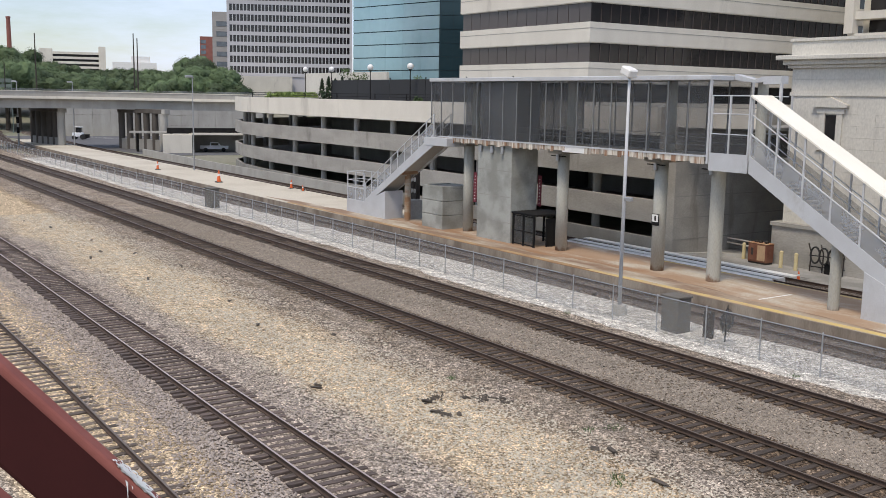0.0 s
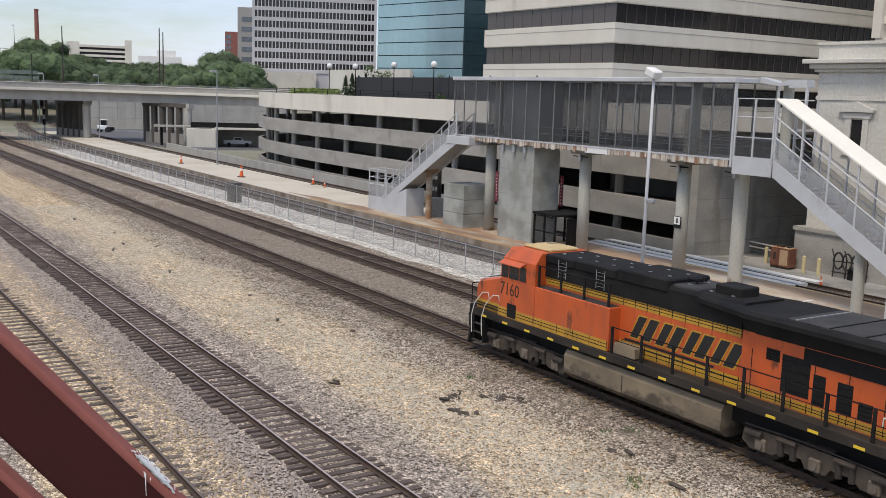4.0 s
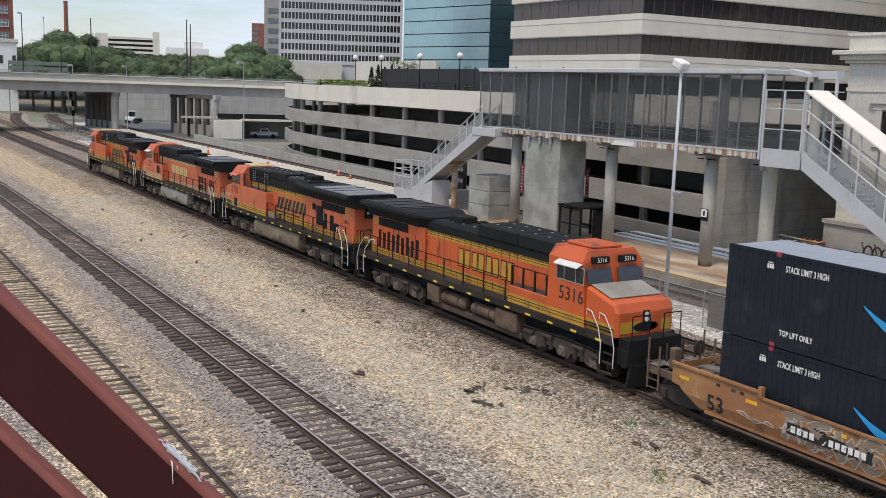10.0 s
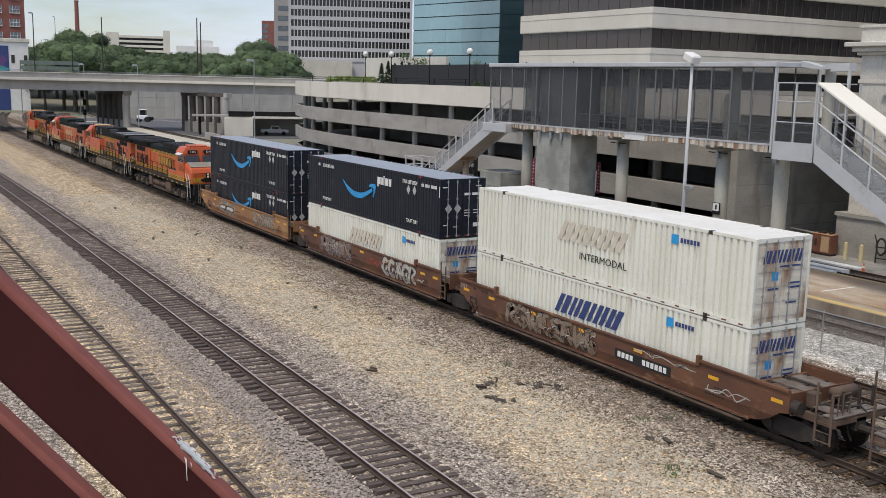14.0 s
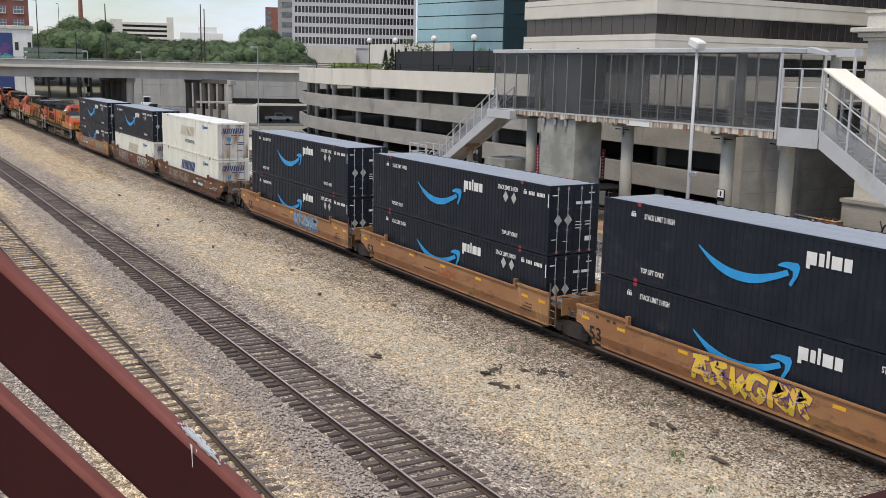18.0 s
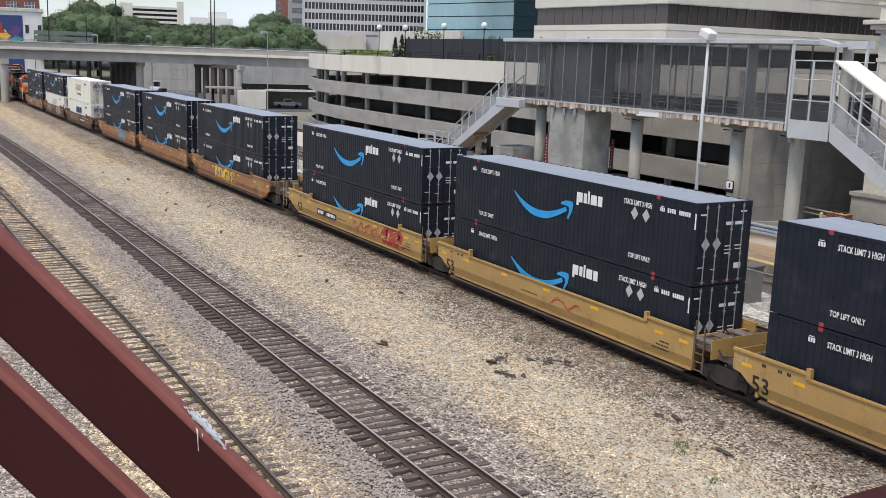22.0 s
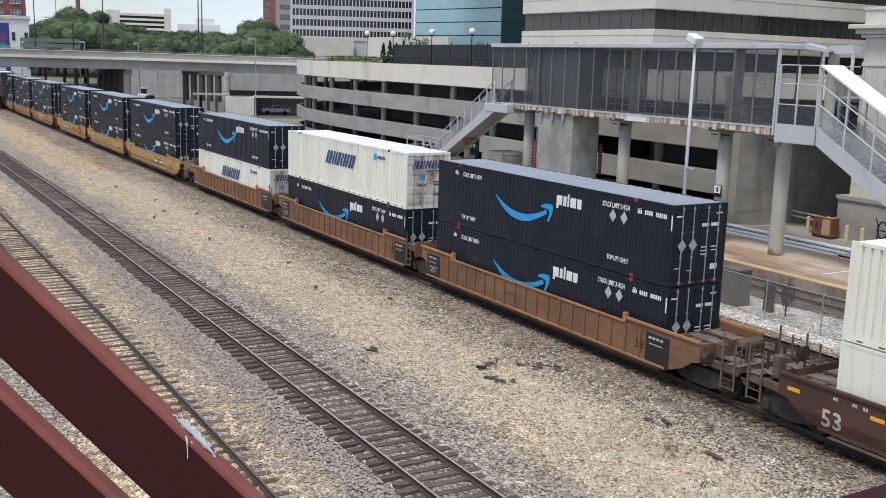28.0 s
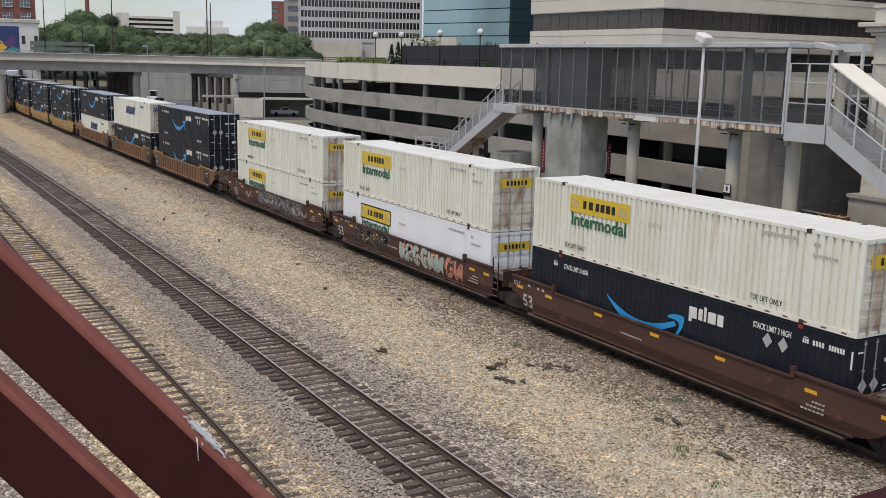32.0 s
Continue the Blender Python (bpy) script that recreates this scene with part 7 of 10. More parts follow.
def bars(parent, x0, x1, z0, z1, mat, n, name="lettering", y=-CW - 0.012, skew=0.0):
    """Unreadable or brand lettering as plain upright blocks."""
    w = (x1 - x0) / n
    bm = bmesh.new()
    for i in range(n):
        a = x0 + i * w
        slab(bm, [(a, z0), (a + w * 0.72, z0), (a + w * 0.72 + skew, z1), (a + skew, z1)], y, y + 0.006, "y")
    ob = part(name, bm, mat, parent)
    ob["kind"] = "stuff"
    return ob


def swoosh(parent):
    """The blue curved bar with a hooked end."""
    up = smooth_path([(5.03, 1.90), (5.64, 1.60), (6.47, 1.36), (7.36, 1.33), (8.2, 1.5), (8.78, 1.72)], 4)
    lo = smooth_path([(5.06, 1.83), (5.78, 1.3), (6.61, 1.03), (7.5, 1.04), (8.22, 1.27), (8.88, 1.56)], 4)
    bm = bmesh.new()
    ya, yb = -CW - 0.013, -CW - 0.006
    slab(bm, [tuple(p) for p in lo] + [tuple(p) for p in up[::-1]], ya, yb, "y")
    slab(bm, [(8.43, 1.78), (8.8, 1.77), (9.0, 1.71), (9.02, 1.54), (8.88, 1.28), (8.98, 1.22), (9.2, 1.58), (9.27, 1.86), (9.18, 1.98), (8.78, 1.97), (8.6, 1.92), (8.43, 1.83)], ya, yb, "y")
    part("swoosh", bm, M["sky_blue"], parent, "bright blue curved bar with hooked end")


def ribbed_side(bm, y, out, x0, x1, z0, z1, pitch=0.27, depth=0.034, land=0.56):
    """A corrugated steel wall between two posts: flat lands with a narrower groove between them."""
    n = max(1, int(round((x1 - x0) / pitch)))
    p = (x1 - x0) / n
    xs = []
    for i in range(n):
        a = x0 + i * p
        xs += [(a, 0), (a + p * land, 0), (a + p * (land + (1 - land) * 0.25), depth), (a + p * (1 - (1 - land) * 0.25), depth)]
    xs.append((x1, 0))
    lo = [bm.verts.new((x, y - out * d, z0)) for x, d in xs]
    hi = [bm.verts.new((x, y - out * d, z1)) for x, d in xs]
    for i in range(len(xs) - 1):
        bm.faces.new((lo[i], lo[i + 1], hi[i + 1], hi[i]))


def container_shell(label, paint, roof, doors, rod_mat, smooth_side=False):
    c = thing("shipping_container", label=label, category="container", group="containers on the train")
    for s, out in ((-CW, -1), (CW, 1)):
        bm = bmesh.new()
        for a, b in ((0.16, 1.9), (2.08, 14.08), (14.26, 16.0)):
            ribbed_side(bm, s - out * 0.012, out, a, b, 0.16, 2.8, *((1.15, 0.014, 0.955) if smooth_side else (0.27, 0.024 if paint is M["navy"] else 0.085, 0.62)))
        part("side_panel", bm, paint, c)
        for z0, z1 in ((0.0, 0.16), (2.8, 2.9)):
            boxpart("side_rail", (0.1, CL - 0.1, min(s, s - out * 0.07), max(s, s - out * 0.07), z0, z1), paint, c)
        if paint is M["cream"]:
            bm = bmesh.new()
            for k in range(22):
                x = 0.5 + k * 0.72
                box(bm, x, x + 0.2, min(s + out * 0.001, s + out * 0.004), max(s + out * 0.001, s + out * 0.004), 0.05, 0.1)
            part("rail_slot", bm, M["rust_red"], c, "rusty slots in the bottom rail")["kind"] = "stuff"
        for x, w in ((0.0, 0.16), (1.9, 0.18), (14.08, 0.18), (CL - 0.15, 0.15)):
            boxpart("post", (x, x + w, min(s + out * 0.004, s - out * 0.1), max(s + out * 0.004, s - out * 0.1), 0.0, 2.9), paint, c, "", 0.01)
        for x in (1.9, 14.08):
            for z in (0.0, 2.78):
                boxpart("corner_casting", (x, x + 0.18, min(s + out * 0.012, s - out * 0.15), max(s + out * 0.012, s - out * 0.15), z, z + 0.125), M["cast_red"] if paint is M["navy"] else M["truck_steel"], c)
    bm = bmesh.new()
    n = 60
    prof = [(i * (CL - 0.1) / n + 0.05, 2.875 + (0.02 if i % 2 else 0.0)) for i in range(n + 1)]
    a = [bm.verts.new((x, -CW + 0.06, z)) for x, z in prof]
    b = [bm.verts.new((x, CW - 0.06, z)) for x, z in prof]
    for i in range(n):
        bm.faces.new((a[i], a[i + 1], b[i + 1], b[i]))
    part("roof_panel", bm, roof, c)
    boxpart("front_panel", (0.02, 0.08, -CW + 0.1, CW - 0.1, 0.1, 2.85), paint, c)
    boxpart("floor_pan", (0.05, CL - 0.05, -CW + 0.07, CW - 0.07, 0.02, 0.12), M["truck_steel"], c)
    for y0, y1 in ((-CW + 0.1, -0.01), (0.01, CW - 0.1)):
        door = boxpart("door", (CL - 0.06, CL - 0.02, y0, y1, 0.14, 2.76), doors, c, "", 0.008)
        for k in range(5):
            z = 0.32 + k * 0.5
            boxpart("door_rib", (CL - 0.022, CL - 0.004, y0 + 0.06, y1 - 0.06, z, z + 0.3), doors, door)
        for u in (0.28, 0.72):
            y = y0 + (y1 - y0) * u
            bm = bmesh.new()
            rod(bm, (CL + 0.012, y, 0.05), (CL + 0.012, y, 2.85), 0.022, 6)
            for z in (0.1, 1.0, 1.9, 2.72):
                box(bm, CL - 0.01, CL + 0.03, y - 0.05, y + 0.05, z, z + 0.06)
            part("lock_rod", bm, rod_mat, door, "bare steel lock rod")
    boxpart("end_sill", (CL - 0.12, CL, -CW + 0.1, CW - 0.1, 0.0, 0.14), paint, c)
    boxpart("end_header", (CL - 0.12, CL, -CW + 0.1, CW - 0.1, 2.76, 2.9), paint, c)
    return c


def end_marks(c, mat, light=True):
    bm = bmesh.new()
    for y, z, w, h in ((-1.0, 2.5, 0.3, 0.05), (0.25, 2.15, 0.34, 0.12), (0.72, 2.15, 0.4, 0.12), (0.25, 1.35, 0.3, 0.04), (0.25, 1.22, 0.34, 0.04), (0.25, 1.09, 0.3, 0.04), (0.75, 1.35, 0.34, 0.04),
                       (0.75, 1.22, 0.3, 0.04), (0.78, 0.62, 0.34, 0.2), (-0.98, 0.65, 0.3, 0.03), (-0.4, 0.55, 0.24, 0.03), (0.9, 2.55, 0.3, 0.05)):
        box(bm, CL - 0.004, CL + 0.0, y - w / 2, y + w / 2, z - h / 2, z + h / 2)
    part("end_lettering", bm, mat, c)["kind"] = "stuff"
    for y in (-0.82, -0.3):
        bm = bmesh.new()
        slab(bm, [(y, 1.2), (y + 0.2, 1.45), (y, 1.7), (y - 0.2, 1.45)], CL - 0.004, CL + 0.002, "x")
        part("placard", bm, M["decal_grey"], c)
    bm = bmesh.new()
    for y in (-0.85, -0.25, 0.3, 0.85):
        box(bm, CL + 0.0, CL + 0.004, y - 0.14, y + 0.14, 0.08, 0.12)
    part("reflector_tape", bm, M["graf_red"], c, "red reflective strips")


def make_prime():
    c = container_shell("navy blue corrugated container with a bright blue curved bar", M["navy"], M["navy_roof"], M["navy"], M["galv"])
    swoosh(c)
    for a, b, lo, hi in ((9.46, 9.60, 1.9, 2.42), (9.60, 9.83, 2.03, 2.42), (9.91, 10.10, 2.03, 2.42), (10.17, 10.28, 2.03, 2.53), (10.36, 10.72, 2.03, 2.42), (10.79, 11.06, 2.03, 2.42)):
        plate("brand_lettering", a, b, lo, hi, M["decal_white"], c)
    for x, z in ((13.1, 2.47), (3.06, 2.44)):
        letters("lettering", "STACK LIMIT 3 HIGH", 0.27, M["decal_white"], c, on_side(x, z, sx=0.62), bold=0.005)
    for x, z in ((13.35, 0.5), (2.85, 0.47)):
        letters("lettering", "TOP LIFT ONLY", 0.25, M["decal_white"], c, on_side(x, z, sx=0.7), bold=0.005)
    for a, b in ((14.3, 14.55), (1.58, 1.86)):
        bars(c, a, b, 2.38, 2.52, M["decal_white"], 3, "mark")
        plate("mark", a + 0.03, b - 0.06, 2.55, 2.575, M["decal_white"], c)
    bars(c, 14.68, 15.12, 2.38, 2.54, M["decal_white"], 4, "number_mark")
    bars(c, 15.26, 15.84, 2.38, 2.54, M["decal_white"], 6, "number_mark")
    for x in (12.95, 13.58):
        diamond(x, 2.09, 0.25, M["decal_grey"], c)
    plate("reflector", CL - 0.1, CL - 0.04, 2.0, 2.55, M["decal_white"], c)
    end_marks(c, M["decal_white"])
    return c


def make_swift(colour, logo, label, doors):
    c = container_shell(label, colour, M["white_roof"], doors, M["galv"])
    for a, b in ((5.93, 6.2), (6.32, 6.66), (6.8, 7.02), (7.14, 7.36), (7.48, 7.84), (7.97, 8.2), (8.34, 8.6), (8.7, 8.95), (9.08, 9.34), (9.44, 9.75)):
        plate("brand_lettering", a, b, 1.42, 2.2, logo, c, "", skew=0.42)
    if logo is M["decal_faint"]:
        letters("lettering", "INTERMODAL", 0.40, M["decal_black"], c, on_side(8.75, 0.95, sx=1.12))
    plate("mark", 12.38, 12.72, 2.22, 2.55, M["sky_blue"], c, "small blue square mark")
    bars(c, 12.82, 13.75, 2.3, 2.46, M["decal_navy"], 6, "number_mark")
    bm = bmesh.new()
    for y, w in ((-0.95, 0.12), (-0.78, 0.13), (-0.56, 0.1), (-0.4, 0.1), (-0.24, 0.1), (-0.06, 0.12), (0.14, 0.12), (0.3, 0.1), (0.5, 0.12), (0.68, 0.12)):
        slab(bm, [(y, 2.08), (y + w, 2.08), (y + w + 0.12, 2.5), (y + 0.12, 2.5)], CL - 0.002, CL + 0.004, "x")
    for y, z, w in ((0.35, 1.92, 1.0), (0.6, 1.35, 0.6), (0.6, 1.2, 0.6), (-0.4, 1.2, 0.5), (0.5, 0.7, 0.5)):
        box(bm, CL - 0.002, CL + 0.003, y - w / 2, y + w / 2, z, z + 0.06)
    part("end_lettering", bm, M["decal_navy"], c)["kind"] = "stuff"
    boxpart("mark", (CL - 0.002, CL + 0.004, -0.5, -0.2, 1.5, 1.78), M["sky_blue"], c)
    return c


def make_hunt(colour, label, doors, low=False, flat=False):
    c = container_shell(label, colour, M["white_roof"], doors, M["galv"], smooth_side=low or flat)
    x0 = 2.48
    d = 0.1 if low else 0.0
    if low:
        plate("sign_border", x0 - 0.07, x0 + 3.69, 1.75 - d, 2.6 - d, M["decal_black"], c, "", -CW - 0.007, 0.004)
    plate("sign_panel", x0, x0 + 3.62, 1.83 - d, 2.52 - d, M["decal_yellow"], c, "yellow panel with dark brand bars")
    for a, b in ((0.85, 1.05), (1.2, 1.45), (1.62, 1.84), (1.92, 2.16), (2.24, 2.5), (2.58, 2.78)):
        plate("brand_lettering", x0 + a, x0 + b, 2.02 - d, 2.33 - d, M["decal_black"], c, "", -CW - 0.018)
    for a, b in ((0.1, 0.65), (2.95, 3.52)):
        bm = bmesh.new()
        slab(bm, [(x0 + a, 2.05 - d), (x0 + b, 1.95 - d), (x0 + b - 0.08, 2.26 - d), (x0 + a + 0.05, 2.42 - d)], -CW - 0.018, -CW - 0.012, "y")
        part("brand_mark", bm, M["yellow_line"], c)
    letters("lettering", "Intermodal", 0.72, M["decal_green"], c, on_side(x0 + 1.8, 1.52 - d, sx=1.06), bold=0.016)
    letters("lettering", "TOP LIFT ONLY", 0.26, M["decal_black"], c, on_side(12.75, 0.42, sx=0.72))
    letters("lettering", "TOP LIFT ONLY", 0.26, M["decal_black"], c, on_side(2.9, 0.42, sx=0.72))
    bars(c, 7.1, 7.9, 1.95, 2.07, M["decal_faint"], 4, "number_mark")
    bars(c, 12.35, 13.85, 2.5, 2.6, M["decal_grey"], 12, "small_lettering")
    bars(c, 14.4, 14.65, 2.42, 2.54, M["decal_grey"], 3, "mark")
    bars(c, 14.4, 15.3, 2.12, 2.2, M["decal_grey"], 8, "small_lettering")
    bm = bmesh.new()
    box(bm, CL - 0.004, CL + 0.001, -0.95, 0.95, 2.0, 2.42)
    sign = part("sign_panel", bm, M["decal_yellow"], c, "yellow panel across the doors")
    bm = bmesh.new()
    for i in range(6):
        box(bm, CL + 0.0, CL + 0.004, -0.55 + i * 0.2, -0.42 + i * 0.2, 2.1, 2.32)
    part("brand_lettering", bm, M["decal_black"], sign)
    return c


def bogie(parent, x, axles, name="truck", wheelbase=1.78, r=0.46, frame_y=1.02):
    """A wheel truck: side frames, bolster, springs, and its wheels."""
    n = len(axles)
    bm = bmesh.new()
    for s in (-1, 1):
        y = s * frame_y
        a0, a1 = axles[0], axles[-1]
        outline = [(x + a0 - 0.36, 0.42), (x + a0 - 0.2, 0.28), (x + a0 + 0.25, 0.3), (x + a0 + 0.55, 0.2), (x + a1 - 0.55, 0.2), (x + a1 - 0.25, 0.3), (x + a1 + 0.2, 0.28), (x + a1 + 0.36, 0.42),
                   (x + a1 + 0.3, 0.68), (x + (a1 + a0) / 2 + 0.5, 0.82), (x + (a1 + a0) / 2 - 0.5, 0.82), (x + a0 - 0.3, 0.68)]
        slab(bm, outline, y - 0.07, y + 0.07, "y")
        for a in axles:
            box(bm, x + a - 0.16, x + a + 0.16, y + s * 0.05 - 0.12, y + s * 0.05 + 0.12, 0.3, 0.62, 0.03)
    box(bm, x + sum(axles) / n - 0.25, x + sum(axles) / n + 0.25, -frame_y, frame_y, 0.5, 0.8)
    tr = part(name, bm, M["truck_steel"], parent, "grimy cast steel side frames")
    for a in axles:
        for s in (-1, 1):
            bm = bmesh.new()
            y = s * 0.7525
            rod(bm, (x + a, y - 0.06, r), (x + a, y + 0.06, r), r, 22)
            rod(bm, (x + a, y - s * 0.07, r), (x + a, y - s * 0.1, r), r + 0.03, 22)
            rod(bm, (x + a, y + s * 0.06, r), (x + a, y + s * 0.14, r), 0.14, 10)
            part("wheel", bm, M["wheel_steel"], tr)
    return tr


def ribbon(bm, pts, wide, y0, y1, blunt=0.55):
    """A sprayed stroke along a bent line, slimmer at its ends."""
    line = [Vector(p) for p in smooth_path(pts, 3)] if len(pts) > 2 else [Vector(p) for p in pts]
    left, right = [], []
    for i, p in enumerate(line):
        d = line[min(i + 1, len(line) - 1)] - line[max(i - 1, 0)]
        if d.length < 1e-5:
            continue
        n = Vector((-d.y, d.x)).normalized() * wide * 0.5 * (blunt if i in (0, len(line) - 1) else 1.0)
        left.append(tuple(p + n))
        right.append(tuple(p - n))
    if len(left) > 1:
        slab(bm, right + left[::-1], y0, y1, "y")


def tag_shape(parent, x0, x1, z0, z1, fill, line, seed, y):
    """Sprayed tag: angular interlocked strokes with an outline, inner lines and drips; it spells nothing."""
    rnd = random.Random(seed)
    n = max(2, int((x1 - x0) / 0.72))
    w, h = (x1 - x0) / n, z1 - z0
    paths = []
    for i in range(n):
        cx = x0 + i * w
        lean = rnd.uniform(0.05, 0.25) * w

        def at(u, v, cx=cx, lean=lean):
            return (min(x1, max(x0, cx + u * w + lean * v)), z0 + 0.06 + v * (h - 0.12))
        kind = rnd.randrange(5)
        j = lambda a: a + rnd.uniform(-0.1, 0.1)
        if kind == 0:
            paths += [[at(j(0.1), 0), at(j(0.2), 0.5), at(j(0.15), 1)], [at(0.15, 0.95), at(j(0.9), 0.8), at(j(0.45), 0.5), at(j(0.95), 0.1)]]
        elif kind == 1:
            paths += [[at(j(0.9), 0.95), at(j(0.2), 0.8), at(j(0.75), 0.45), at(j(0.1), 0.08)], [at(0.5, j(0.3)), at(j(0.95), 0.1)]]
        elif kind == 2:
            paths += [[at(0.1, 1), at(j(0.35), 0.05), at(j(0.6), 0.75), at(j(0.85), 0.05), at(1.05, 0.95)]]
        elif kind == 3:
            paths += [[at(j(0.85), 0.85), at(j(0.3), 0.95), at(j(0.15), 0.4), at(j(0.6), 0.05), at(j(0.95), 0.4), at(j(0.5), 0.5)]]
        else:
            paths += [[at(0.15, 0.02), at(j(0.4), 0.95), at(j(0.85), 0.05)], [at(0.1, j(0.45)), at(j(1.0), 0.35)], [at(0.0, 0.9), at(j(0.9), 1.0)]]
    thick = min(0.3, h * 0.24)
    for mat, grow, dy in ((line, 0.075, 0.0), (fill, 0.0, -0.0045)):
        bm = bmesh.new()
        for i, p in enumerate(paths):
            ribbon(bm, p, thick + grow, y + dy - 0.0035 - i * 0.00004, y + dy - 0.001 - i * 0.00004, 0.7)
        ob = part("spray_paint", bm, mat, parent)
        ob["kind"] = "stuff"
        fold(ob)
    bm = bmesh.new()
    for i in range(n * 4):
        cx, cz = rnd.uniform(x0 + 0.1, x1 - 0.1), rnd.uniform(z0 + 0.1, z1 - 0.1)
        p = [(cx, cz)]
        for k in range(3):
            p.append((min(x1, max(x0, p[-1][0] + rnd.uniform(-0.22, 0.22))), min(z1, max(z0, p[-1][1] + rnd.uniform(-0.2, 0.2)))))
        ribbon(bm, p, rnd.uniform(0.018, 0.045), y - 0.0155 - i * 0.00002, y - 0.013, 0.6)
    ob = part("spray_paint", bm, line, parent)
    ob["kind"] = "stuff"
    fold(ob)
    bm = bmesh.new()
    for i in range(n * 2):
        cx, cz = rnd.uniform(x0 + 0.1, x1 - 0.3), rnd.uniform(z0 + 0.2, z1 - 0.2)
        ribbon(bm, [(cx, cz), (cx + 0.1, cz + 0.1), (cx + 0.26, cz + 0.13)], 0.03, y - 0.0185 - i * 0.00002, y - 0.0165, 0.4)
    ob = part("spray_paint", bm, M["graf_white"], parent)
    ob["kind"] = "stuff"
    fold(ob)


def scribble(parent, x0, x1, z0, z1, mat, seed, y, lines=5, wide=0.035):
    """Thin loose sprayed lines."""
    rnd = random.Random(seed)
    bm = bmesh.new()
    for i in range(lines):
        m = max(5, int((x1 - x0) / 0.28))
        ph, up = rnd.uniform(0, 6.28), rnd.uniform(0.3, 0.75)
        p = [(x0 + (x1 - x0) * (k + rnd.uniform(-0.6, 0.6)) / m, z0 + (z1 - z0) * min(1, max(0, 0.5 + 0.5 * up * math.sin(k * 1.9 + ph) + rnd.uniform(-0.2, 0.2)))) for k in range(m + 1)]
        ribbon(bm, p, wide * rnd.uniform(0.7, 1.3), y - 0.004 - i * 0.0003, y - 0.002 - i * 0.0003)
    ob = part("spray_paint", bm, mat, parent)
    ob["kind"] = "stuff"
    fold(ob)


